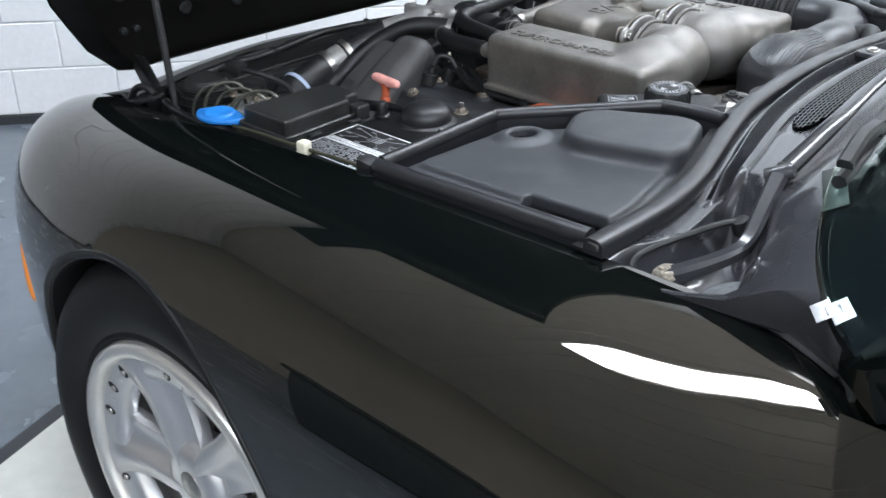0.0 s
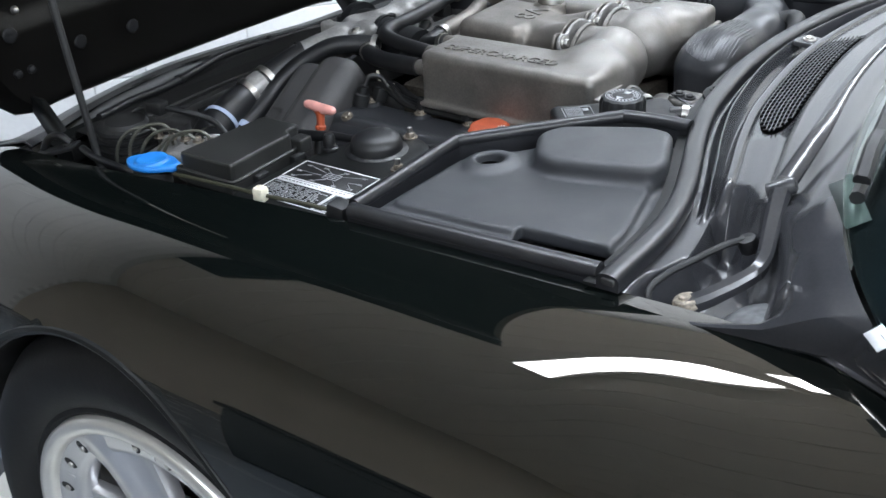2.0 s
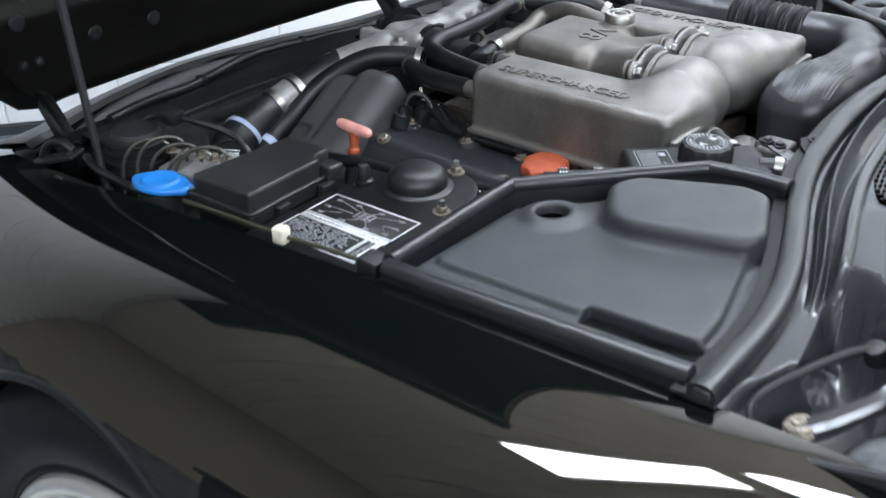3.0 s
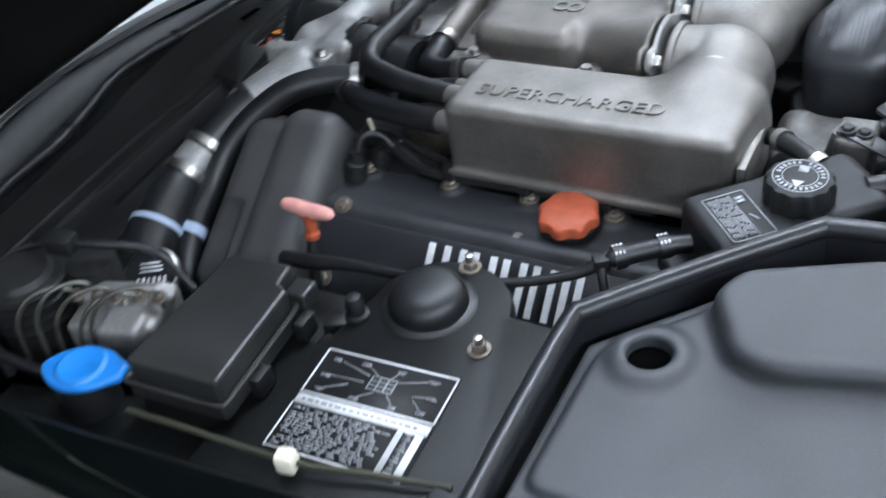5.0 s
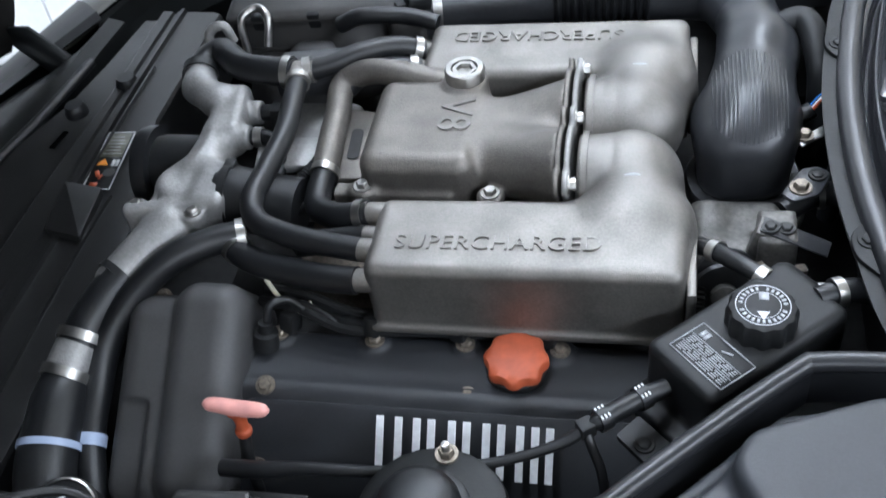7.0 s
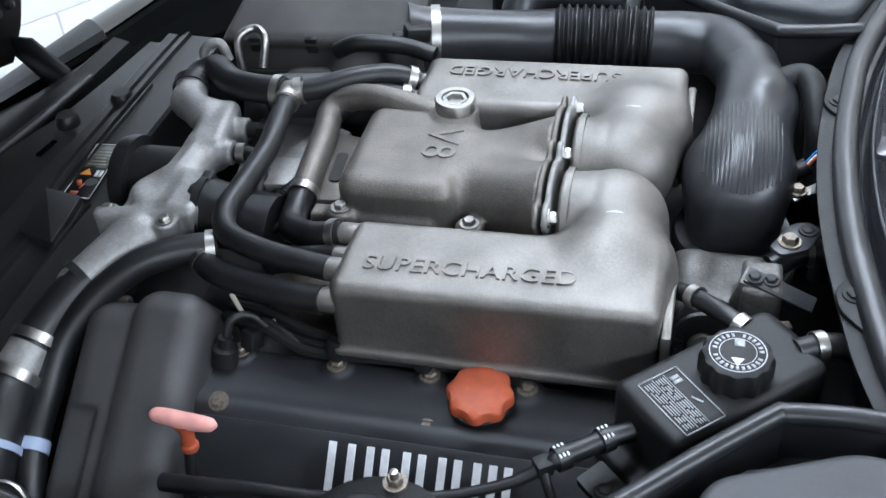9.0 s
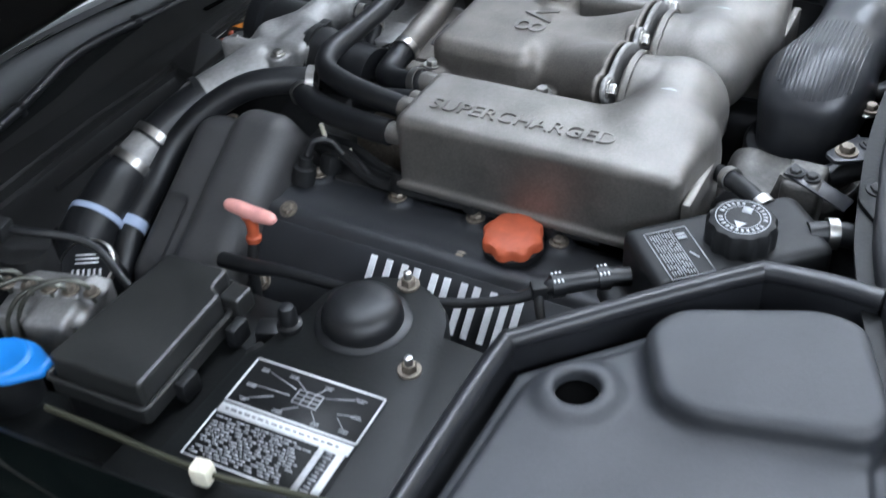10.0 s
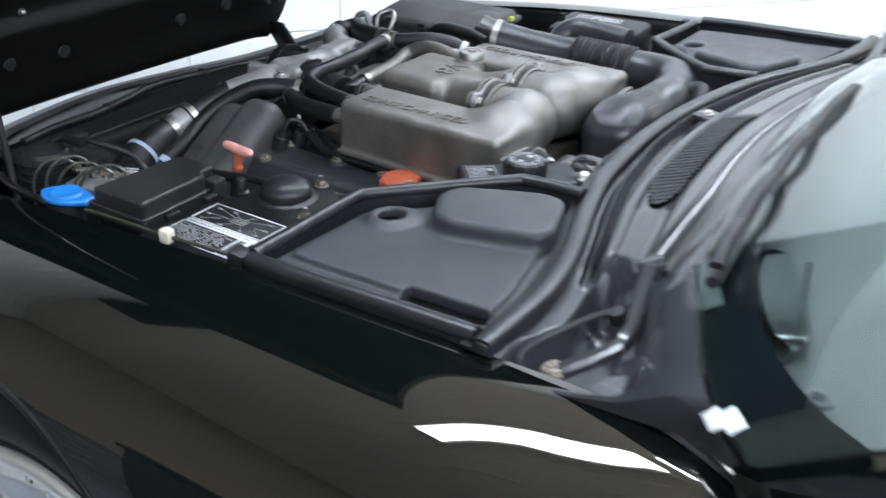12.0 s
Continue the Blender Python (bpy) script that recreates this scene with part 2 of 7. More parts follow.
def f_caps(P, a, b, ra, rb=None, flat=(1, 1, 1)):
    rb = ra if rb is None else rb
    s = np.array(flat)
    P, a, b = P / s, np.array(a) / s, np.array(b) / s
    ab = b - a
    t = np.clip(((P - a) @ ab) / (ab @ ab), 0, 1)
    return (np.linalg.norm(P - a - t[..., None] * ab, axis=-1) - (ra + t * (rb - ra))) * s.min()


def f_cyl(P, a, b, r, round_=0.002):
    a, b = np.array(a), np.array(b)
    ab = b - a
    ln = np.linalg.norm(ab)
    u = ab / ln
    t = (P - a) @ u
    d = np.linalg.norm(P - a - t[..., None] * u, axis=-1) - r + round_
    e = np.abs(t - ln / 2) - ln / 2 + round_
    return np.minimum(np.maximum(d, e), 0) + np.hypot(np.maximum(d, 0), np.maximum(e, 0)) - round_


def mix_min(a, b, k):
    h = np.clip(0.5 + 0.5 * (b - a) / k, 0, 1)
    return b * (1 - h) + a * h - k * h * (1 - h)


def mix_max(a, b, k):
    return -mix_min(-a, -b, k)


def moulded(f, lo, hi, step):
    """The surface where f is zero, as a mesh of small quads."""
    lo, hi = np.array(lo, float), np.array(hi, float)
    n = np.ceil((hi - lo) / step).astype(int) + 1
    axes = [lo[i] + step * np.arange(n[i]) for i in range(3)]
    P = np.stack(np.meshgrid(*axes, indexing="ij"), -1)
    V = f(P)
    s = V < 0
    acc, cnt = np.zeros((*(n - 1), 3)), np.zeros(n - 1)
    corners = [(i, j, k) for i in (0, 1) for j in (0, 1) for k in (0, 1)]

    def at(A, c):
        return A[c[0]:n[0] - 1 + c[0], c[1]:n[1] - 1 + c[1], c[2]:n[2] - 1 + c[2]]

    for a in corners:
        for ax in range(3):
            if a[ax]:
                continue
            b = list(a)
            b[ax] = 1
            va, vb = at(V, a), at(V, b)
            cross = at(s, a) != at(s, b)
            t = np.where(cross, va / np.where(va == vb, 1, va - vb), 0)
            p = np.stack([np.full(t.shape, float(a[i])) for i in range(3)], -1)
            p[..., ax] += t
            acc += p * cross[..., None]
            cnt += cross
    live = cnt > 0
    idx = np.full(live.shape, -1)
    idx[live] = np.arange(live.sum())
    cell = np.argwhere(live)
    verts = lo + step * (cell + acc[live] / cnt[live][:, None])
    for _ in range(2):
        e = step * 0.2
        d = f(verts)
        g = np.stack([f(verts + np.eye(3)[i] * e) - f(verts - np.eye(3)[i] * e) for i in range(3)], -1) / (2 * e)
        move = (d / np.maximum((g * g).sum(-1), 0.1))[:, None] * g
        verts = verts - np.clip(move, -step, step)
    quads = []
    for ax in range(3):
        o = [i for i in range(3) if i != ax]
        sl = [slice(None)] * 3
        a = [slice(1, -1)] * 3
        a[ax] = slice(0, n[ax] - 1)
        b = list(a)
        b[ax] = slice(1, n[ax])
        sa, sb = s[tuple(a)], s[tuple(b)]
        where = np.argwhere(sa != sb)
        if not len(where):
            continue
        first = sa[sa != sb]
        base = where.copy()
        base[:, o[0]] += 1
        base[:, o[1]] += 1

        def cellid(d0, d1):
            q = base.copy()
            q[:, o[0]] -= d0
            q[:, o[1]] -= d1
            return idx[q[:, 0], q[:, 1], q[:, 2]]

        quad = np.stack([cellid(1, 1), cellid(0, 1), cellid(0, 0), cellid(1, 0)], -1)
        flip = first if ax != 1 else ~first
        quad[~flip] = quad[~flip][:, ::-1]
        quads.append(quad)
    Q = np.concatenate(quads)
    Q = Q[(Q >= 0).all(1)]
    return verts, Q


def cast(name, f, lo, hi, step, material, parent=None, label="", mirror=False):
    v, q = moulded(f, lo, hi, step)
    if mirror:
        v = v * [1, -1, 1]
        q = q[:, ::-1]
    me = bpy.data.meshes.new(name)
    me.from_pydata(v.tolist(), [], q.tolist())
    me.update()
    return obj(name, me, material, parent, label)


def words(text, size, depth, m, material, parent, name="lettering", label="", align="LEFT"):
    """Raised lettering in the built-in font."""
    cu = bpy.data.curves.new("lettering", "FONT")
    cu.body, cu.size, cu.extrude, cu.align_x = text, size, depth, align
    cu.resolution_u = 3
    tmp = bpy.data.objects.new("lettering_curve", cu)
    me = bpy.data.meshes.new_from_object(tmp)
    bpy.data.objects.remove(tmp)
    bpy.data.curves.remove(cu)
    me.name = name
    me.transform(m)
    return obj(name, me, material, parent, label, smooth=False)


def frame_of(o, u, v):
    """A pose whose x runs along u and whose y runs near v."""
    u = Vector(u).normalized()
    w = u.cross(Vector(v)).normalized()
    v = w.cross(u)
    return Matrix(((u.x, v.x, w.x, o[0]), (u.y, v.y, w.y, o[1]), (u.z, v.z, w.z, o[2]), (0, 0, 0, 1)))


def bolt_bm(at, axis=(0, 0, 1), r=0.006, h=0.006, washer=True):
    """A hexagon bolt with its washer."""
    b = lathe([(0.0001, h), (r * 0.8, h), (r, h * 0.8), (r, 0)], aim(at, axis), sides=6)
    if washer:
        b = join(b, lathe([(0.0001, 0.002), (r * 1.45, 0.002), (r * 1.5, 0.0015), (r * 1.5, 0)], aim(at, axis), sides=16))
    return b


def band_bm(at, axis, r, w=0.009):
    """A hose clamp band."""
    return lathe([(r, -w / 2), (r + 0.0015, -w / 2), (r + 0.0015, w / 2), (r, w / 2)], aim(at, axis), sides=24, closed=True)


def sweep(pts, section, n=6, caps=True):
    """A section of (sideways, up) points drawn along a line, kept upright."""
    P = spline(pts, n)
    bm = bmesh.new()
    rings = []
    for i, p in enumerate(P):
        t = Vector((P[min(i + 1, len(P) - 1)][:3] - P[max(i - 1, 0)][:3]).tolist())
        side = Vector((t.y, -t.x, 0)).normalized()
        up = side.cross(t).normalized()
        k = float(p[3]) if len(p) > 3 else 1.0
        rings.append([bm.verts.new(Vector([float(c) for c in p[:3]]) + side * (a * k) + up * (b * k)) for a, b in section])
    m = len(section)
    for a, b in zip(rings, rings[1:]):
        for i in range(m):
            bm.faces.new((a[i], a[(i + 1) % m], b[(i + 1) % m], b[i]))
    if caps:
        bm.faces.new(rings[0][::-1])
        bm.faces.new(rings[-1])
    return bm


def f_lifted(P, slope, x0):
    """Points let down along x, so that a level shape rises by the slope."""
    Q = P.copy()
    Q[..., 2] -= slope * (P[..., 0] - x0)
    return Q


def f_poly(P, poly):
    """The distance in x and y from a polygon, negative inside."""
    q = P[..., :2]
    v = np.array(poly, float)
    d = np.full(q.shape[:-1], 1e9)
    inside = np.zeros(q.shape[:-1], bool)
    for i in range(len(v)):
        a, b = v[i - 1], v[i]
        e, w = b - a, q - a
        t = np.clip((w @ e) / (e @ e), 0, 1)
        d = np.minimum(d, np.linalg.norm(w - t[..., None] * e, axis=-1))
        c = (a[1] > q[..., 1]) != (b[1] > q[..., 1])
        with np.errstate(divide="ignore", invalid="ignore"):
            inside ^= c & (q[..., 0] < e[0] * (q[..., 1] - a[1]) / (e[1] if e[1] else 1e-12) + a[0])
    return np.where(inside, -d, d)


def f_slab(P, poly, z0, z1, r):
    d, e = f_poly(P, poly) + r, np.abs(P[..., 2] - (z0 + z1) / 2) - (z1 - z0) / 2 + r
    return np.minimum(np.maximum(d, e), 0) + np.hypot(np.maximum(d, 0), np.maximum(e, 0)) - r


# ================================================================ room
def in_room(u, n, z):
    return W0 + U * u + N * n + Vector((0, 0, z))


def room_box(name, u0, u1, n0, n1, z0, z1, material, label, category):
    bm = bmesh.new()
    v = [bm.verts.new(in_room(u, n, z)) for z in (z0, z1) for u, n in ((u0, n0), (u1, n0), (u1, n1), (u0, n1))]
    for f in ((3, 2, 1, 0), (4, 5, 6, 7), (0, 1, 5, 4), (1, 2, 6, 5), (2, 3, 7, 6), (3, 0, 4, 7)):
        bm.faces.new([v[i] for i in f])
    return tagged(part(name, bm, material, smooth=False), label, category, kind="structure")


U0, U1, N1 = -4.2, 5.2, 7.6
floor = room_box("floor", U0, U1, -0.3, N1, -0.2, 0.0, FLOORG, "blue-grey painted workshop floor with a low sheen", "floor")


def ceiling_boards(pitch, gap):
    """Ceiling boards side by side with open joints, under a dark deck, as one mesh."""
    bms = bmesh.new()
    n = -0.3
    while n < N1:
        b = min(n + pitch, N1)
        v = [bms.verts.new(in_room(u, c, z)) for z in (CEIL, CEIL + 0.2) for u, c in ((U0, n + gap / 2), (U1, n + gap / 2), (U1, b - gap / 2), (U0, b - gap / 2))]
        for f in ((3, 2, 1, 0), (4, 5, 6, 7), (0, 1, 5, 4), (1, 2, 6, 5), (2, 3, 7, 6), (3, 0, 4, 7)):
            bms.faces.new([v[i] for i in f])
        n = b
    return bms


tagged(part("ceiling", ceiling_boards(0.24, 0.004), CEILING, smooth=False), "pale warm white ceiling boards with narrow joints", "ceiling", kind="structure")
room_box("roof_deck", U0, U1, -0.3, N1, CEIL + 0.21, CEIL + 0.3, BASE, "dark deck above the ceiling boards", "ceiling")
room_box("wall_back", U0, U1, N1, N1 + 0.2, 0, CEIL, WALL, "plain white painted workshop wall", "wall")
room_box("wall_left", U0 - 0.2, U0, -0.3, N1, 0, CEIL, WALL_L, "plain beige workshop wall", "wall")
room_box("wall_right", U1, U1 + 0.2, -0.3, N1, 0, CEIL, WALL, "plain white painted workshop wall", "wall")
wall_front = room_box("wall_front", U0, U1, -0.3, -0.006, 0, CEIL, MORTAR, "white painted block wall with fine recessed joints", "wall")
room_box("baseboard", U0, U1, -0.005, 0.012, 0.0, 0.03, BASE, "dark painted skirting strip at the foot of the block wall", "skirting")

# unseen dark box, its kind made up, added to darken the wing's reflection
cabinet = thing("reflection_block", "unseen low black stand-in for the dark shape reflected in the wing", "cabinet")
for k in range(5):
    c = in_room(-0.95, 2.85 + 0.8 * k, 0.30)
    cmx = Matrix.Translation(c) @ frame_of((0, 0, 0), N, U)
    body = part("unit", box((0.79, 0.50, 0.56), cmx, 0.01), BASE, cabinet)
    part("handle", box((0.20, 0.015, 0.02), cmx @ pose(0, 0.258, 0.20), 0.004), DARK, cabinet)
part("worktop", box((4.05, 0.54, 0.04), Matrix.Translation(in_room(-0.94, 4.45, 0.60)) @ frame_of((0, 0, 0), N, U), 0.008), DARK, cabinet)

# the pale bay in which the car stands, with its black border line
line_a, line_d = Vector((-0.679, -0.831)), Vector((-0.356, 0.934)).normalized()
line_n = Vector((line_d.y, -line_d.x))


def strip(a, b, s0, s1, z0, z1):
    pts = [line_a + line_d * s + line_n * n for s, n in ((s0, a), (s1, a), (s1, b), (s0, b))]
    return prism([(p.x, p.y) for p in pts], z0, z1)


tagged(part("floor_bay", strip(0.0, 3.6, -0.36, 3.2, 0.0, 0.004), FLOORW, smooth=False),
       "cream painted floor bay under the car", "floor", kind="structure")
tagged(part("floor_line", strip(-0.035, 0.0, -0.395, 3.2, 0.0, 0.005), BASE, smooth=False),
       "black painted border line on the floor", "floor line", kind="structure")


def light_panel(u, n, lu, ln, turned=0.0):
    """A flat ceiling light: a white tray with a bright diffuser."""
    c = in_room(u, n, CEIL - 0.03)
    m = Matrix.Translation(c) @ frame_of((0, 0, 0), U, -N) @ Matrix.Rotation(radians(turned), 4, "Z")
    lamp = thing("ceiling_light", "white rectangular ceiling light panel, switched on", "ceiling light", "ceiling lights")
    part("tray", box((lu + 0.04, ln + 0.04, 0.058), m, 0.004), WALL, lamp)
    part("diffuser", box((lu, ln, 0.02), m @ Matrix.Translation((0, 0, -0.03)), 0.002), PANEL_GLOW, lamp, "glowing white diffuser")
    return lamp


# one row hangs askew over the car, the other runs square to the room
for k in range(3):
    light_panel(0.75 + 1.68 * k * 0.977, 1.65 - 1.68 * k * 0.215, 1.46, 0.21, 12.4)
# row added out of view, as light from behind the viewpoint
for u in (-1.5, 0.45, 1.80, 3.15, 4.45):
    light_panel(u, 5.6, 1.12, 0.36)

# unseen stand-in for a dark rectangle reflected in the wing; its slats are invented
vent = thing("ceiling_dark_panel", "dark rectangular ceiling panel beside the block wall, known only by its reflection", "ceiling vent")
vm = Matrix.Translation(in_room(-0.78, 0.22, CEIL - 0.03)) @ frame_of((0, 0, 0), U, -N)
part("frame", box((0.94, 0.40, 0.056), vm, 0.006), BASE, vent)
for k in range(9):
    part("slat", box((0.88, 0.030, 0.006), vm @ pose(0, -0.16 + 0.04 * k, -0.030, 25, 0, 0), 0.001, 1), DARK, vent)


# ================================================================ the car's shell
car = thing("sports_car", "dark green sports car with its bonnet open, front half", "car")

# stations along the shell: inner edge and widest line, from the nose to the door
STATIONS = [
    (-0.860, 0.000, 0.605, -0.935, 0.000, 0.50),
    (-0.830, -0.200, 0.606, -0.902, -0.225, 0.50),
    (-0.760, -0.360, 0.616, -0.845, -0.420, 0.50),
    (-0.630, -0.490, 0.666, -0.750, -0.600, 0.51),
    (-0.510, -0.575, 0.722, -0.610, -0.710, 0.53),
    (-0.385, -0.615, 0.756, -0.450, -0.785, 0.55),
    (-0.250, -0.628, 0.774, -0.275, -0.828, 0.56),
    (-0.120, -0.634, 0.790, -0.120, -0.846, 0.57),
    (0.000, -0.635, 0.802, 0.000, -0.852, 0.57),
    (0.170, -0.633, 0.815, 0.170, -0.856, 0.57),
    (0.300, -0.632, 0.824, 0.300, -0.858, 0.57),
    (0.450, -0.632, 0.831, 0.450, -0.860, 0.57),
    (0.560, -0.632, 0.837, 0.570, -0.862, 0.57),
    (0.660, -0.612, 0.8445, 0.670, -0.865, 0.57),
    (0.740, -0.592, 0.853, 0.745, -0.868, 0.575),
    (0.820, -0.580, 0.861, 0.825, -0.872, 0.58),
    (1.000, -0.580, 0.876, 1.000, -0.878, 0.58),
    (1.250, -0.590, 0.897, 1.250, -0.882, 0.58),
    (1.700, -0.600, 0.920, 1.700, -0.882, 0.58),
]
# where the wing is cut for the scuttle corner and the pillar
TRIM = ((0.0, 0.0), (0.45, 0.0), (0.50, 0.6325), (0.60, 0.633), (0.65, 0.636), (0.682, 0.643), (0.712, 0.649), (0.75, 0.662), (0.80, 0.682), (0.86, 0.710), (1.0, 0.72), (1.7, 0.72))
ARCH_R, WHEEL = 0.352, (0.0, 0.335)
POW = 0.86


def shell_rows():
    rows = []
    for s in spline(STATIONS, 7):
        ix, iy, iz, ox, oy, oz = s
        cut = float(np.interp(ix, [p for p, _ in TRIM], [q for _, q in TRIM]))
        a0 = 0.0
        if cut > -iy:
            a0 = math.asin(min(1, ((-cut - iy) / (oy - iy)) ** (1 / POW)))
        w, h = math.sin(a0) ** POW, math.cos(a0) ** POW
        e = (ix + (ox - ix) * w, iy + (oy - iy) * w, oz + (iz - oz) * h)
        row = [(e[0], e[1], e[2] - 0.014), (e[0], e[1], e[2] - 0.003)]
        for k in range(1, 19):
            a = a0 + (math.pi / 2 - a0) * k / 18
            w, h = math.sin(a) ** POW, math.cos(a) ** POW
            row.append((ix + (ox - ix) * w, iy + (oy - iy) * w, oz + (iz - oz) * h))
        for k in range(1, 14):
            t = k / 13
            z = oz + (0.20 - oz) * t
            tuck = 0.03 * t * t
            n = Vector((ox, oy)).normalized() if ox < -0.5 else Vector((0, -1))
            row.append((ox - n.x * tuck, oy - n.y * tuck, z))
        rows.append(row)
    return rows


def wing_edge_z(x):
    """Height of the wing's cut edge beside the scuttle."""
    ix, iy, iz, oy, oz = (np.interp(x, [st[0] for st in STATIONS], [st[k] for st in STATIONS]) for k in (0, 1, 2, 4, 5))
    cut = np.interp(x, [p for p, _ in TRIM], [q for _, q in TRIM])
    w = max(0.0, (-cut - iy) / (oy - iy)) ** (1 / POW)
    return float(oz + (iz - oz) * math.sqrt(1 - w * w) ** POW)


def shell_y(x, z):
    """How far out the left shell lies at a place beside the wheel."""
    ox, iy, iz, oy, oz = (np.array([st[k] for st in STATIONS]) for k in (3, 1, 2, 4, 5))
    iy, iz, oy, oz = (float(np.interp(x, ox, v)) for v in (iy, iz, oy, oz))
    if z <= oz:
        return oy + 0.03 * ((oz - z) / (oz - 0.2)) ** 2
    h = min(1.0, (z - oz) / (iz - oz)) ** (1 / POW)
    return iy + (oy - iy) * math.sqrt(max(0, 1 - h * h)) ** POW


def shell(mirror):
    bm = grid_mesh(shell_rows())
    cx, cz = WHEEL
    inside = {v for v in bm.verts if math.hypot(v.co.x - cx, v.co.z - cz) < ARCH_R and v.co.y < -0.6}
    bmesh.ops.delete(bm, geom=[f for f in bm.faces if all(v in inside for v in f.verts)], context="FACES")
    for v in bm.verts:
        if v in inside:
            d = Vector((v.co.x - cx, v.co.z - cz))
            d = d.normalized() * ARCH_R
            v.co.x, v.co.z = cx + d.x, cz + d.y
            v.co.y = shell_y(v.co.x, v.co.z)
    if mirror:
        bmesh.ops.scale(bm, vec=(1, -1, 1), verts=bm.verts)
    return solid(bm, 0.002)


part("front_wing", shell(False), PAINT, car, "glossy dark green wing reflecting the room", angle=30)
part("front_wing", shell(True), PAINT, car, "glossy dark green wing reflecting the room", angle=30)


for sgn in (1, -1):
    pts = []
    for a in np.radians(np.arange(-18, 199, 4)):
        x, z = ARCH_R * math.cos(a), WHEEL[1] + ARCH_R * math.sin(a)
        pts.append((x, sgn * (shell_y(x, z) + 0.003), z))
    part("arch_lip", tube(pts, 0.006, 8, 2), PAINT_IN, car)
    # the dark liner inside the arch
    bm = grid_mesh([[(r * math.cos(a), sgn * y, WHEEL[1] + r * math.sin(a)) for r, y in ((0.347, shell_y(0.353 * math.cos(a), WHEEL[1] + 0.353 * math.sin(a)) + 0.004), (0.36, -0.74), (0.36, -0.58))]
                    for a in np.radians(np.arange(-25, 206, 7))])
    part("arch_liner", solid(bm, 0.003), DARK, car)

# amber side marker and bumper joint
mk = [(-0.545, 0.515, 0.004), (-0.525, 0.500, 0.009), (-0.497, 0.470, 0.010), (-0.475, 0.440, 0.008), (-0.468, 0.428, 0.003)]
part("side_marker", tube([(x, shell_y(x, z) - 0.001, z, r) for x, z, r in mk], 0.01, 10, 5), AMBER, car, "amber side marker lens")

# inner wings, bay floor and bulkhead
for sgn in (1, -1):
    rows = []
    for s in spline(STATIONS[3:16], 4):
        x, y, z = s[:3]
        y = min(y, -float(np.interp(x, [p for p, _ in TRIM], [q for _, q in TRIM])))
        rows.append([(x, sgn * (y + 0.002), z - 0.008), (x, sgn * (y + 0.010), z - 0.016), (x, sgn * (y + 0.014), z - 0.05), (x, sgn * (y + 0.06), z - 0.09), (x, sgn * (y + 0.09), 0.36)])
    part("inner_wing", solid(grid_mesh(rows), 0.002), PAINT_IN, car)
part("bay_floor", box((1.35, 1.1, 0.02), pose(-0.12, 0, 0.36), 0.004), DARK, car)
part("bulkhead", box((0.02, 1.24, 0.44), pose(0.535, 0, 0.59), 0.004), PAINT_IN, car)

# strut tower decks beside the engine
DECK = [(0.000, -0.622), (0.205, -0.618), (0.205, -0.395), (0.150, -0.392)]
DECK += [(0.082 + 0.064 * math.cos(a), -0.405 + 0.064 * math.sin(a)) for a in np.radians(np.arange(12, 181, 14)).tolist()]
DECK += [(0.006, -0.47), (0.000, -0.475)]
STEP = [(-0.060, -0.622), (0.030, -0.622), (0.030, -0.45), (-0.060, -0.44)]
SHELF_F = [(-0.30, -0.60), (-0.044, -0.618), (-0.044, -0.36), (-0.12, -0.36), (-0.17, -0.54), (-0.30, -0.57)]
for sgn in (1, -1):
    part("front_shelf", prism([(x, sgn * y) for x, y in SHELF_F][::sgn], 0.66, 0.715, 0.006), PAINT_IN, car)
part("strut_deck", prism(DECK, 0.70, 0.779, 0.008), PAINT_IN, car)
part("strut_step", prism(STEP, 0.62, 0.739, 0.006), PAINT_IN, car)
part("strut_step", prism([(x, -y) for x, y in STEP][::-1], 0.62, 0.739, 0.006), PAINT_IN, car)
part("strut_deck", prism([(x, -y) for x, y in DECK][::-1], 0.70, 0.779, 0.008), PAINT_IN, car)

# seams of the front: slam panel under the bonnet edge
def wing_inner(x):
    return float(np.interp(x, [st[0] for st in STATIONS], [-st[1] for st in STATIONS]))


rows = []
for y in np.linspace(-0.47, 0.47, 25):
    a = abs(y) / 0.6
    xf = -0.862 + 0.06 * a + 0.20 * a ** 3
    line = [(xf, 0.598), (xf + 0.05, 0.610), (xf + 0.09, 0.626), (max(xf + 0.12, -0.70 + 0.05 * a), 0.646), (-0.64 + 0.05 * a, 0.662 + 0.02 * a), (-0.615 + 0.05 * a, 0.655 + 0.02 * a), (-0.605 + 0.05 * a, 0.58)]
    rows.append([(x, math.copysign(min(abs(y), wing_inner(x) - 0.004), y), z - 0.02 * a ** 4) for x, z in line])
part("front_panel", solid(grid_mesh(rows), 0.003), PAINT_IN, car)
# black strip added over the nose edge to hide the paint's pale reflection
rows = []
for st in spline([(*[q * m for q, m in zip(p, (1, -1, 1, 1, -1, 1))],) for p in STATIONS[3:0:-1]] + [tuple(p) for p in STATIONS[:4]], 6):
    ix, iy, iz, ox, oy, oz = st
    row = []
    for w in (-0.06, 0.0, 0.12, 0.26, 0.40, 0.55, 0.70):
        h = max(0.0, 1 - abs(w) ** (2 / POW)) ** (POW / 2)
        row.append((ix + (ox - ix) * w, iy + (oy - iy) * w, oz + (iz - oz) * h + (0.004 if w >= 0 else -0.006)))
    rows.append(row)
part("nose_strip", solid(grid_mesh(rows), 0.002), RUBBER, car, "black strip along the nose edge, added to darken it")


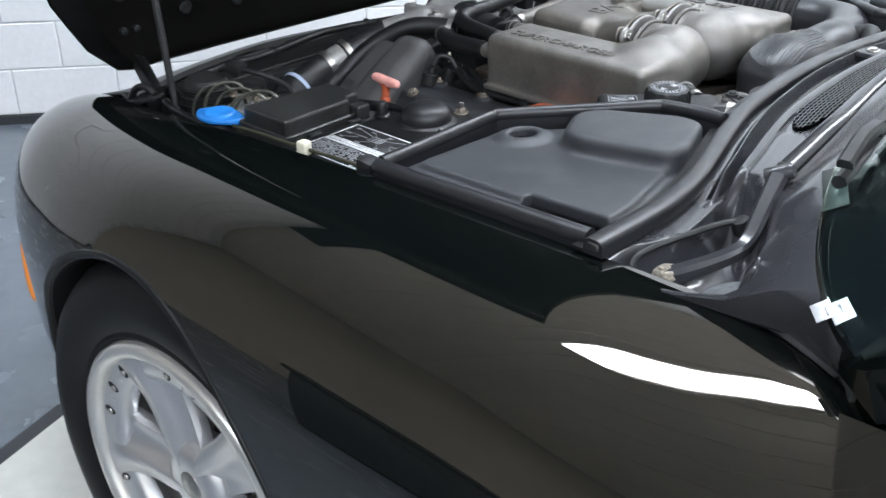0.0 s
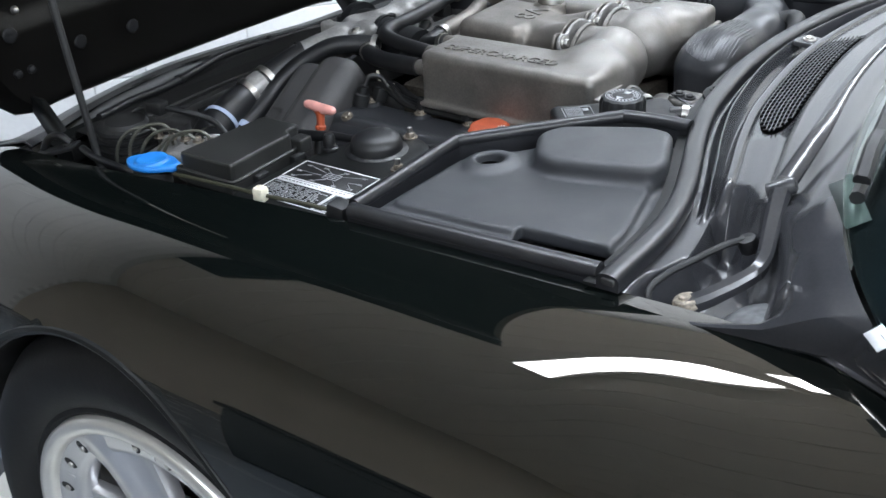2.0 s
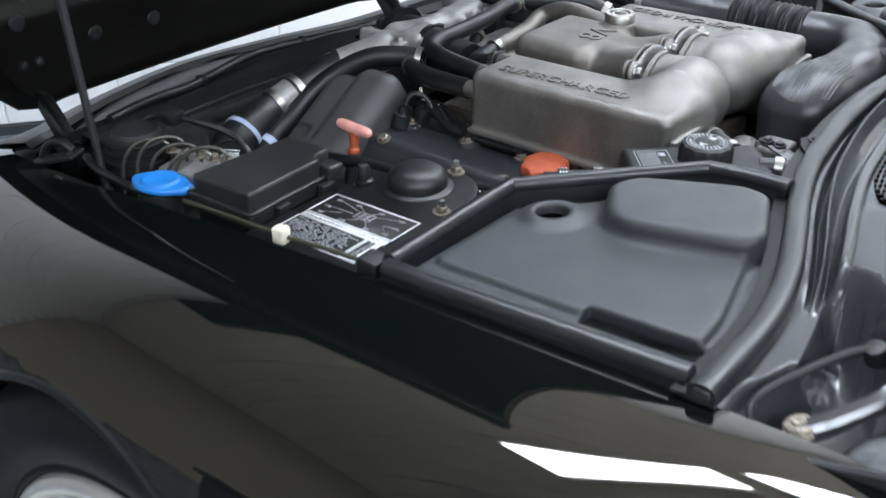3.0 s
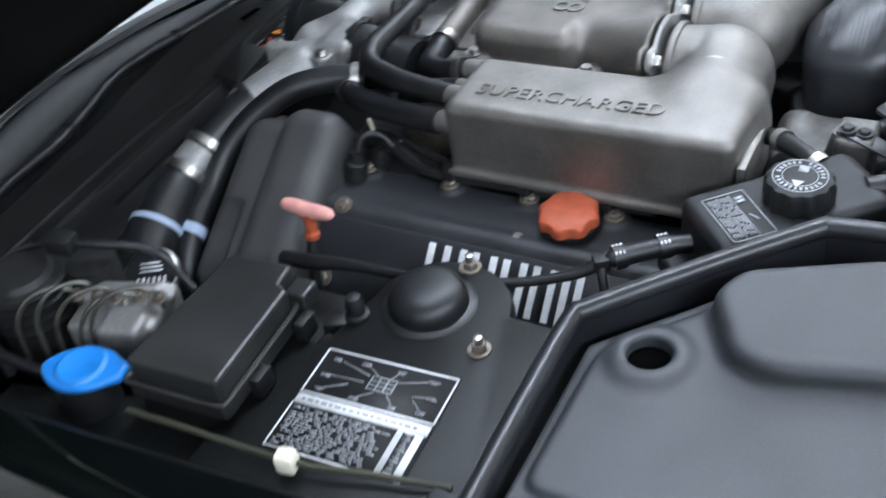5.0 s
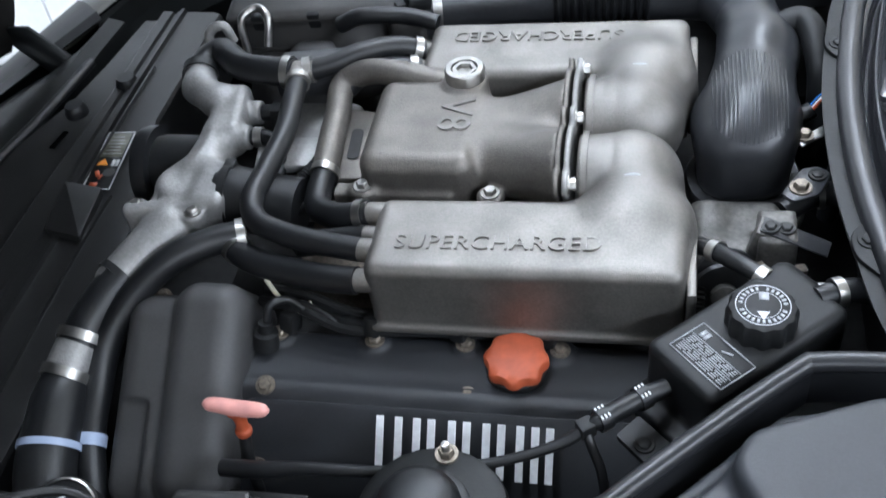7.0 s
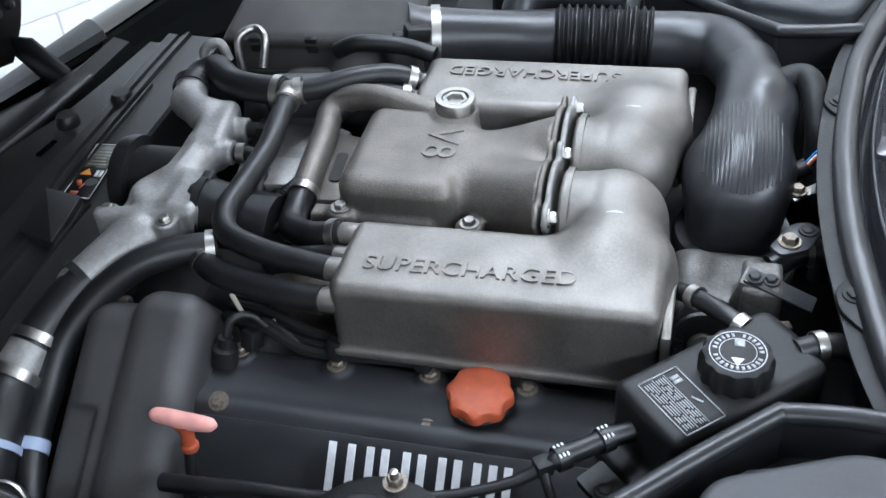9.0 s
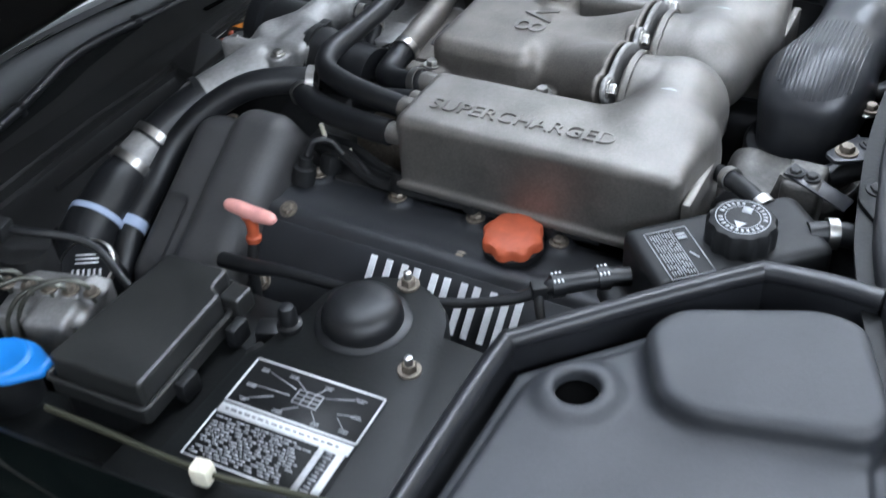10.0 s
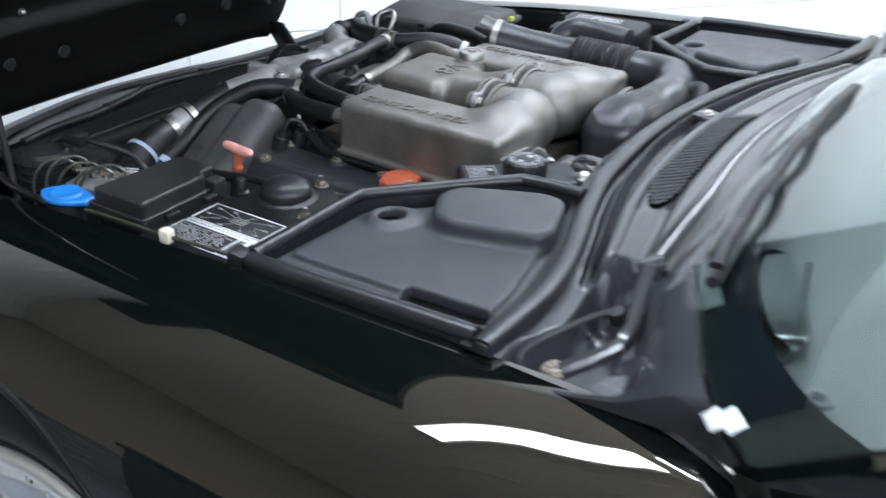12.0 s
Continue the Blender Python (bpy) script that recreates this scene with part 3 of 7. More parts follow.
# ---------------------------------------------------------------- scuttle
SEAL_X = ((0.0, 0.427), (0.08, 0.430), (0.165, 0.440), (0.23, 0.451), (0.31, 0.475), (0.37, 0.497), (0.45, 0.524), (0.523, 0.538), (0.59, 0.541), (0.66, 0.543), (0.735, 0.56))
RIDGE = ((0.0, 0.105), (0.085, 0.110), (0.206, 0.133), (0.305, 0.148), (0.432, 0.165), (0.66, 0.165))
WING_X = ((0.56, 0.50), (0.60, 0.52), (0.626, 0.56), (0.632, 0.61), (0.636, 0.65), (0.643, 0.682), (0.649, 0.712), (0.662, 0.75), (0.682, 0.80), (0.710, 0.86))
SHELF = ((0.0, 0.21), (0.50, 0.21), (0.55, 0.19), (0.596, 0.08), (0.64, 0.07), (0.70, 0.07))
GLASS_X = ((0.0, 0.640), (0.1, 0.646), (0.2, 0.655), (0.36, 0.672), (0.485, 0.692), (0.565, 0.718), (0.625, 0.746), (0.672, 0.777), (0.707, 0.808), (0.727, 0.838))


dense = {}


def along(table, y):
    if table not in dense:
        a = spline([(-table[1][0], table[1][1]), *table], 10)
        dense[table] = np.maximum.accumulate(a[:, 0]), a[:, 1]
    return float(np.interp(abs(y), *dense[table]))


def glass_z(y):
    return 0.945 - 0.04 * (abs(y) / 0.7) ** 3


def smooth_step(v, a, b):
    t = min(1.0, max(0.0, (v - a) / (b - a)))
    return t * t * (3 - 2 * t)


def scuttle_start(y):
    """Where the scuttle panel begins: at the seal, and further out at the wing's edge."""
    return max(along(SEAL_X, y), along(WING_X, y) - 0.002) if abs(y) > 0.6 else along(SEAL_X, y)


def lean(y):
    """How far the outermost sections of the panel lean out towards the glass corner."""
    return 0.030 * smooth_step(abs(y), 0.638, 0.684)


def scuttle_line(y):
    """Shares s and heights z of the scuttle's section: lip, gap, raised ridge, channel, shoulder, field."""
    r, e = along(RIDGE, y), along(SHELF, y)
    top = glass_z(abs(y) + lean(y)) - 0.01
    dip = 0.0015 * smooth_step(abs(y + 0.12), 0.182, 0.165)
    c = [(0, 0.838), (0.03, 0.8385), (r - 0.060, 0.8385), (r - 0.045, 0.837), (r - 0.036, 0.826), (r - 0.014, 0.822), (r - 0.006, 0.846), (r, 0.8545), (r + 0.010, 0.8555), (r + 0.020, 0.850),
         (r + 0.030, 0.838), (0.205, 0.831), (0.222, 0.836), (0.238, 0.849), (0.252, 0.8565), (0.268, 0.859), (0.29, 0.8585), (0.305, 0.857), (0.318, 0.855 - dip), (0.54, 0.870 - dip), (0.556, 0.873), (0.75, 0.895), (0.9, 0.917), (1, top)]
    cs, cz = zip(*c)
    S = np.concatenate([np.linspace(a, b, 4, endpoint=False) for a, b in zip(cs, cs[1:])] + [[1.0]])
    Z = np.interp(S, cs, cz)
    for _ in range(2):
        Z[1:-1] = 0.25 * Z[:-2] + 0.5 * Z[1:-1] + 0.25 * Z[2:]
    w = np.clip((abs(y) - 0.11 * np.clip((S - 0.35) / 0.4, 0, 1) - 0.422) / 0.05, 0, 1)
    w = w * w * (3 - 2 * w)
    we = along(WING_X, y)
    rim = wing_edge_z(max(we, 0.50)) - 0.001
    zw = np.interp(S, (0, e, e + 0.012, e + 0.05, e + 0.13, 0.56, 0.64, 0.70, 0.77, 0.82, 0.87, 1), (rim, rim, rim - 0.003, 0.812, 0.790, 0.790, 0.804, 0.838, 0.886, top - 0.022, top - 0.012, top))
    far = smooth_step(abs(y), 0.630, 0.652)
    lin = np.interp(S, (0, 0.3, 0.45, 0.65, 0.85, 1), (rim, rim + 0.003, rim + 0.010, rim + 0.38 * (top - rim), top - 0.012, top))
    zw = zw + far * (lin - zw)
    return S, (1 - w) * Z + w * zw


def scuttle(s, y):
    """The place on the scuttle panel a share s of the way from the seal to the glass."""
    S, Z = scuttle_line(y)
    xa, xb = scuttle_start(y), along(GLASS_X, abs(y) + lean(y))
    return Vector((xa + (xb - xa) * s, y + math.copysign(lean(y), y) * smooth_step(s, 0.25, 1), float(np.interp(s, S, Z))))


rows = []
fine = np.concatenate([np.linspace(0, 0.57, 58), np.linspace(0.575, 0.684, 60)])
for y in np.concatenate([-fine[:0:-1], fine]).tolist():
    xa, xb = scuttle_start(y), along(GLASS_X, abs(y) + lean(y))
    S, Z = scuttle_line(y)
    rows.append([(xa + (xb - xa) * s, y + math.copysign(lean(y), y) * smooth_step(s, 0.25, 1), z) for s, z in zip(S.tolist(), Z.tolist())])
part("scuttle_panel", grid_mesh(rows), COWL, car, "dark grey moulded scuttle panel", angle=60)
# windscreen
rows, band = [], []
for y in np.linspace(-0.727, 0.727, 49):
    xa, za = along(GLASS_X, y), glass_z(y)
    rows.append([(xa + 0.86 * t - 0.10 * t * t, y * (1 - 0.17 * t), za + 0.50 * t - 0.05 * t * t) for t in np.linspace(0, 1, 17)])
part("windscreen", solid(grid_mesh(rows), 0.005), GLASS, car, "greenish windscreen glass").visible_shadow = False
for y in np.linspace(-0.725, 0.725, 49):
    xa, za = along(GLASS_X, y), glass_z(y)
    w = 0.045 + 0.05 * (abs(y) / 0.725) ** 8
    band.append([(xa + 0.86 * t - 0.10 * t * t + 0.006, y * (1 - 0.17 * t), za + 0.50 * t - 0.05 * t * t - 0.012) for t in np.linspace(0, w, 4)])
part("glass_band", solid(grid_mesh(band), 0.001), FRIT, car, "black band along the foot of the windscreen")
for sgn in (1, -1):
    edge = [[(0.800, sgn * 0.690, 0.862)] * 4]
    for t in np.linspace(0, 1, 12):
        yb = 0.727
        x, z = along(GLASS_X, yb) + 0.86 * t - 0.10 * t * t, glass_z(yb) + 0.50 * t - 0.05 * t * t
        y = yb * (1 - 0.17 * t)
        edge.append([(x + 0.01, sgn * (y - 0.035), z - 0.010), (x, sgn * (y - 0.004), z + 0.002), (x + 0.006, sgn * (y + 0.010), z - 0.002), (x + 0.022, sgn * (y + 0.014), z - 0.035)])
    part("screen_pillar", solid(grid_mesh(edge), 0.003), PAINT, car)
# the foremost part of the doors, up to the pillar
for sgn in (1, -1):
    rows = []
    for k in range(10):
        top = Vector((0.846 + 0.075 * k, -0.772 - 0.006 * min(k, 4), 0.884 + 0.008 * k))
        low = Vector((0.965 + 0.065 * k, -0.884, 0.62))
        rows.append([(p.x, sgn * p.y, p.z) for p in (top.lerp(low, q) + Vector((0, -0.034, 0.012)) * math.sin(math.pi * q) for q in np.linspace(0, 1, 9).tolist())])
    part("door", solid(grid_mesh(rows), 0.003), PAINT, car, "front edge of the dark green door")

dash = []
for y in np.linspace(-0.70, 0.70, 31).tolist():
    x0 = along(GLASS_X, y) + 0.014
    dash.append([(x0 + dx, y, z - 0.03 * (abs(y) / 0.70) ** 4) for dx, z in ((0.0, 0.80), (0.012, 0.905), (0.03, 0.918), (0.15, 0.926), (0.30, 0.934), (0.45, 0.940), (0.58, 0.940), (0.66, 0.90), (0.70, 0.78))])
part("dashboard", solid(grid_mesh(dash), 0.004), DASH, car, "pale grey-green dashboard top")
for sgn in (1, -1):
    part("demist_slot", sweep([(0.738, -0.430 * sgn, 0.921, 0.3), (0.746, -0.449 * sgn, 0.921, 1.0), (0.770, -0.505 * sgn, 0.921, 1.1), (0.800, -0.563 * sgn, 0.921, 1.0), (0.812, -0.585 * sgn, 0.920, 0.3)], [(-0.016, -0.004), (-0.016, 0.003), (0.016, 0.003), (0.016, -0.004)], 5), FRIT, car, "dark demister slot in the dashboard")
part("light_sensor", lathe([(0.0001, 0.011), (0.004, 0.0105), (0.0055, 0.006), (0.006, 0.0045), (0.011, 0.004), (0.0125, 0.0)], pose(0.850, -0.640, 0.915), 24), PLASTIC_G, car, "round sensor on the dashboard")
part("dash_seam", tube([(0.800, -0.640, 0.914), (0.815, -0.610, 0.9225), (0.806, -0.56, 0.9235), (0.790, -0.50, 0.9235), (0.775, -0.44, 0.9235)], 0.0022, 6, 6), FRIT, car)
part("cabin_floor", box((1.2, 1.5, 0.02), pose(1.3, 0, 0.5), 0.002), DASH, car)
for sgn in (1, -1):
    part("door_card", box((0.95, 0.03, 0.34), pose(1.40, 0.68 * sgn, 0.67), 0.01), DASH, car)
for y in (-0.38, 0.38):
    part("seat_back", box((0.14, 0.50, 0.62), pose(1.80, y, 0.83, 0, 14, 0), 0.05, 4), DASH, car, "pale hide seat back")


# ---------------------------------------------------------------- bonnet
def bonnet_half(v):
    return float(np.interp(v, (0, 0.05, 0.15, 0.4, 0.8, 1.2), (0.42, 0.475, 0.535, 0.615, 0.68, 0.70)))


def bonnet_pt(u, v, inset=0.0):
    """u: across, -1 to 1; v: up from the front edge; inset: behind the outer skin."""
    x = float(np.interp(v, (0, 0.10, 0.16, 0.22, 0.30, 1.3), (0, 0, 0.012, 0.035, 0.075, 0.625)))
    z = float(np.interp(v, (0, 0.10, 0.16, 0.22, 0.30, 1.3), (0, 0.10, 0.158, 0.212, 0.28, 1.115)))
    return Vector((-0.765 - 0.04 * (1 - u * u) + x + inset, (bonnet_half(v) - inset * 0.3) * u, 0.664 + z - 0.010 * (1 - u * u) - inset * min(0.5, v)))


US, VS = np.linspace(-1, 1, 33), np.concatenate([np.linspace(0, 0.2, 9), np.linspace(0.25, 1.30, 18)])
bonnet = part("bonnet", solid(grid_mesh([[bonnet_pt(u, v) for u in US] for v in VS]), 0.003), PAINT, car, "raised dark bonnet seen from its underside")
# pressed inner frame: a deep front member, a step and a recessed field
rows = [[bonnet_pt(u * 1.0, 0.0) for u in US]]
for v, d in spline([(0.004, 0.026), (0.02, 0.042), (0.06, 0.048), (0.15, 0.050), (0.178, 0.042), (0.200, 0.026), (0.235, 0.015), (0.30, 0.012), (0.5, 0.012), (0.8, 0.012), (1.28, 0.010)], 4).tolist():
    row = []
    for u in US:
        e = abs(u)
        rim = 0.0 if e < 0.86 else (e - 0.86) / 0.14
        dd = d + (0.045 - d) * min(1, rim * 1.6) if rim < 0.8 else 0.045 * (1 - rim) / 0.2 + 0.004
        row.append(bonnet_pt(u * 0.995, v, dd))
    rows.append(row)
part("inner_frame", grid_mesh(rows), PAINT_HOOD, bonnet, "pressed black inner frame", angle=35)
for u0, u1 in ((-0.62, -0.50), (-0.22, -0.16), (0.22, 0.16), (0.62, 0.50)):
    rib = sweep([tuple(bonnet_pt(u0 + (u1 - u0) * (v - 0.27) / 0.95, v, 0.014)) for v in np.linspace(0.27, 1.22, 9).tolist()], [(-0.022, -0.004), (-0.014, 0.010), (0.0, 0.013), (0.014, 0.010), (0.022, -0.004)], 3)
    part("stiffening_rib", rib, PAINT_HOOD, bonnet)
for u, v in ((-0.80, 0.17), (-0.55, 0.11), (-0.30, 0.105), (0.30, 0.105), (0.55, 0.11), (0.80, 0.17), (-0.78, 0.45), (-0.40, 0.42), (0.0, 0.40), (0.40, 0.42)):
    d = 0.051 if v < 0.2 else 0.013
    part("plug", lathe([(0.0001, 0.002), (0.007, 0.004), (0.012, 0.003), (0.014, 0.0)], aim(bonnet_pt(u, v, d), (1, 0, -0.5 if v > 0.3 else 0)), 18), RUBBER, bonnet)
for u in (-0.72, -0.42, -0.12, 0.18, 0.48, 0.76):
    at = bonnet_pt(u, 0.205, 0.026)
    part("stud", lathe([(0.0001, 0.008), (0.005, 0.006), (0.008, 0.0)], aim(at, (1, 0, 0)), 12), STEEL, bonnet)
for u in (-0.86, -0.80, 0.80, 0.86):
    part("rubber_stop", lathe([(0.0001, 0.012), (0.007, 0.010), (0.009, 0.0)], aim(bonnet_pt(u, 0.09, 0.046), (1, 0, 0)), 14), RUBBER, bonnet)
for sgn in (1, -1):
    arm = prism([(0, 0), (0.035, 0), (0.13, -0.10), (0.13, -0.135), (0.09, -0.135), (0.0, -0.03)], -0.004, 0.004)
    bmesh.ops.transform(arm, matrix=Matrix(((1, 0, 0, -0.73), (0, 0, 1, sgn * -0.40), (0, 1, 0, 0.70), (0, 0, 0, 1))), verts=arm.verts)
    part("hinge_arm", arm, PAINT_IN, bonnet, "black hinge arm")


# ---------------------------------------------------------------- wheel
def wheel(sgn):
    y0 = sgn * -0.785
    m = pose(WHEEL[0], y0, WHEEL[1], 0, 0, 4) @ Matrix(((1, 0, 0, 0), (0, 0, -sgn, 0), (0, 1, 0, 0), (0, 0, 0, 1)))
    # local: x back, y up, z outwards
    rim = part("rim", lathe([(0.197, 0.016), (0.199, 0.026), (0.204, 0.0305), (0.212, 0.032), (0.2185, 0.031), (0.2225, 0.027), (0.224, 0.016), (0.221, 0.0), (0.212, -0.12), (0.196, -0.17), (0.190, -0.17), (0.196, -0.02)],
                            m, 96, closed=True), LIP, car, "polished rim lip")
    part("ring", lathe([(0.1555, -0.012), (0.158, 0.004), (0.163, 0.0105), (0.172, 0.0135), (0.186, 0.0150), (0.197, 0.0165), (0.198, 0.010), (0.190, -0.02), (0.17, -0.03)], m, 96, closed=True), RIM, rim, "silver ring with bolt recesses")
    part("tyre", lathe([(0.222, 0.008), (0.2245, 0.021), (0.229, 0.0235), (0.235, 0.0215), (0.238, 0.024), (0.252, 0.031), (0.275, 0.035), (0.297, 0.031), (0.314, 0.020), (0.324, 0.006), (0.331, -0.008), (0.335, -0.04), (0.336, -0.10), (0.334, -0.17), (0.320, -0.20), (0.250, -0.205), (0.225, -0.19)],
                       m, 96, closed=True), TYRE, rim, "black low-profile tyre")
    turn = 112
    for k in range(5):
        rot = Matrix.Rotation(radians(turn + 72 * k), 4, "Z")
        rows = []
        for r, w, z, d in ((0.030, 0.034, 0.006, 0.03), (0.060, 0.0400, 0.005, 0.03), (0.095, 0.0430, 0.004, 0.03), (0.130, 0.0480, 0.006, 0.03), (0.160, 0.0560, 0.011, 0.028), (0.182, 0.066, 0.0165, 0.022), (0.198, 0.078, 0.0175, 0.014)):
            sec = []
            for yy, zz in ((-1, -d), (-1.0, -0.018), (-0.90, -0.010), (-0.68, -0.0125), (-0.35, -0.0125), (-0.02, -0.004), (0.18, 0.0045), (0.35, 0.0060), (0.80, 0.0030), (1.0, -0.012), (1, -d)):
                sec.append(m @ rot @ Vector((r, yy * w, z + zz * (1.0 if r < 0.17 else 0.5))))
            rows.append(sec)
        part("spoke", grid_mesh(spline([[c for p in row for c in p] for row in rows], 5).reshape(-1, 11, 3).tolist()), RIM, rim, "silver painted spoke", angle=70)
    part("hub", lathe([(0.0001, 0.011), (0.030, 0.0112), (0.045, 0.010), (0.056, 0.005), (0.062, -0.006), (0.064, -0.04), (0.0001, -0.04)], m, 48), RIM, rim)
    part("hub_cap", lathe([(0.0001, 0.0145), (0.017, 0.014), (0.0215, 0.012), (0.0225, 0.0112), (0.0235, 0.008)], m, 32), STEEL, rim)
    part("barrel", lathe([(0.205, -0.01), (0.200, -0.02), (0.192, -0.16), (0.196, -0.16), (0.208, -0.012)], m, 64, closed=True), DARK, rim)
    disc = part("brake_disc", lathe([(0.06, -0.075), (0.158, -0.075), (0.158, -0.100), (0.06, -0.100)], m, 64, closed=True), STEEL, rim, "drilled steel brake disc")
    # holes drawn as dark discs on the surface, for their shade
    holes = None
    for k in range(36):
        a, r = 2 * math.pi * k / 36, (0.100, 0.120, 0.140)[k % 3]
        b = lathe([(0.0001, 0.0006), (0.0035, 0.0006), (0.0035, -0.001)], m @ pose(r * math.cos(a), r * math.sin(a), -0.075), 8)
        holes = b if holes is None else join(holes, b)
    part("drill_holes", holes, DARK, disc)
    part("brake_caliper", box((0.09, 0.11, 0.07), m @ pose(0.11, 0.045, -0.08, 0, 0, 25), 0.012), DARK, rim)
    for k in range(5):
        for off in (19, 36, 53):
            a = turn + 72 * k + off
            q = m @ Matrix.Rotation(radians(a), 4, "Z") @ pose(0.183, 0, 0.0152, 0, -6, 0)
            # dark oval laid on the ring for the recess's shade
            slot = part("bolt_recess", lathe([(0.0001, 0.0006), (0.0060, 0.0006), (0.0066, -0.001)], q @ Matrix.Scale(1.7, 4, (1, 0, 0)), 18), DARK, rim)
            part("rim_bolt", lathe([(0.0001, 0.003), (0.0036, 0.003), (0.0044, 0.002), (0.0044, 0.0)], q @ pose(-0.002, 0, 0), 8), STEEL, slot)
        q = m @ Matrix.Rotation(radians(turn + 72 * k + 44.5), 4, "Z") @ pose(0.178, 0, 0.0146, 0, -6, 0)
        part("cast_mark", box((0.013, 0.009, 0.0012), q, 0.0004, 1), RIM, rim)
    part("backing", lathe([(0.0001, -0.13), (0.19, -0.13), (0.19, -0.14), (0.0001, -0.14)], m, 40), DARK, rim)


wheel(1)
wheel(-1)


# ================================================================ engine bay
engine = thing("engine", "supercharged V8 engine with dark cam covers, dusty", "engine")
part("engine_block", box((0.52, 0.46, 0.25), pose(0.04, 0, 0.565), 0.02), DARK, engine)
part("valley_plate", box((0.36, 0.24, 0.06), pose(0.06, 0.0, 0.715), 0.012), RUST, engine, "dull metal valley casting")


# ---------------------------------------------------------------- charge coolers
def f_cooler(P):
    Q = f_lifted(P, 0.021, 0.05)
    body = f_box(Q, (0.131, -0.1495, 0.795), (0.145, 0.0495, 0.044), 0.012)
    elbow = f_caps(P, (0.222, -0.045, 0.813), (0.230, -0.112, 0.805), 0.051, 0.049)
    tail = f_caps(P, (0.230, -0.112, 0.805), (0.232, -0.142, 0.794), 0.049, 0.045)
    d = mix_min(body, mix_min(elbow, tail, 0.02), 0.024)
    foot = f_box(P, (0.131, -0.149, 0.757), (0.146, 0.0535, 0.0045), 0.003)
    d = mix_min(d, foot, 0.006)
    mouth = f_cyl(P, (0.172, -0.046, 0.815), (0.20, -0.046, 0.815), 0.045, 0.003)
    return mix_min(d, mouth, 0.008)


for sgn in (1, -1):
    cooler = thing("charge_cooler", "bead-blasted alloy charge cooler cover with raised lettering", "engine cover", "charge coolers")
    cast("cover", f_cooler, (-0.03, -0.225, 0.735), (0.30, 0.02, 0.885), 0.0034, ALU, cooler, mirror=sgn < 0)
    if sgn > 0:
        m = frame_of((0.012, -0.1725, 0.8370), (1, 0.008, 0.0225), (0, 1, 0))
    else:
        m = frame_of((0.206, 0.1725, 0.8413), (-1, 0.008, -0.0225), (0, -1, 0))
    words("SUPERCHARGED", 0.0256, 0.003, m, ALU, cooler, "lettering", "raised cast lettering")
    part("end_plate", box((0.009, 0.094, 0.066), pose(0.281, -0.150 * sgn, 0.785), 0.003), ALU, cooler)
    part("mouth_band", lathe([(0.046, 0), (0.0485, 0), (0.0485, 0.006), (0.046, 0.006)], aim((0.176, -0.046 * sgn, 0.815), (1, 0, 0)), 40, closed=True), ALU, cooler)
    for y, z in ((-0.112, 0.824), (-0.136, 0.815), (-0.160, 0.822), (-0.186, 0.808)):
        part("port", lathe([(0.0001, 0.02), (0.0105, 0.02), (0.0115, 0.017), (0.0115, 0)], aim((-0.008, y * sgn, z), (-1, 0, 0)), 18), ALU, cooler)
    tagged(part("dust_mark", tube([(0.218, -0.087 * sgn, 0.8580, 0.0010), (0.227, -0.086 * sgn, 0.8585, 0.0020), (0.235, -0.087 * sgn, 0.8580, 0.0008)], 0.002, 8, 3), SILVERPRINT, cooler), "pale worn spot")


# ---------------------------------------------------------------- supercharger
def f_charger(P):
    body = f_box(P, (0.008, 0.016, 0.790), (0.060, 0.072, 0.052), 0.018)
    neck = f_box(P, (0.105, 0.020, 0.795), (0.055, 0.046, 0.045), 0.03)
    d = mix_min(body, neck, 0.02)
    duct = f_caps(P, (0.080, -0.012, 0.806), (0.158, -0.036, 0.820), 0.030, 0.042)
    duct2 = f_caps(P, (0.075, 0.050, 0.805), (0.155, 0.046, 0.818), 0.024, 0.042)
    d = mix_min(mix_min(d, duct, 0.014), duct2, 0.014)
    boss = f_cyl(P, (0.042, 0.080, 0.80), (0.042, 0.080, 0.846), 0.024, 0.003)
    d = mix_min(d, boss, 0.008)
    for x, y in ((0.085, -0.062), (-0.048, -0.056), (-0.048, 0.085)):
        d = mix_min(d, f_cyl(P, (x, y, 0.775), (x, y, 0.808), 0.014, 0.003), 0.006)
    rib = f_box(P, (-0.03, -0.052, 0.79), (0.075, 0.010, 0.012), 0.004)
    d = mix_min(d, rib, 0.008)
    return np.maximum(d, P[..., 0] - 0.152)


charger = thing("supercharger", "cast alloy supercharger outlet housing between the charge coolers", "supercharger")
cast("housing", f_charger, (-0.08, -0.10, 0.73), (0.165, 0.12, 0.88), 0.0034, ALU_D, charger)
words("V8", 0.050, 0.0016, frame_of((0.024, 0.048, 0.8422), (0, -1, 0), (1, 0, 0)), ALU, charger, "lettering", "raised cast lettering")
def f_flange(P, x):
    d = np.minimum(f_cyl(P, (x, -0.044, 0.817), (x + 0.0055, -0.044, 0.817), 0.0505, 0.0018), f_cyl(P, (x, 0.050, 0.817), (x + 0.0055, 0.050, 0.817), 0.0505, 0.0018))
    d = np.minimum(d, f_box(P, (x + 0.00275, 0.003, 0.806), (0.00275, 0.052, 0.034), 0.0018))
    for y, z in ((0.003, 0.853), (-0.088, 0.846), (0.094, 0.846), (-0.090, 0.786)):
        d = mix_min(d, f_cyl(P, (x, y, z), (x + 0.0055, y, z), 0.0125, 0.0018), 0.006)
    return d


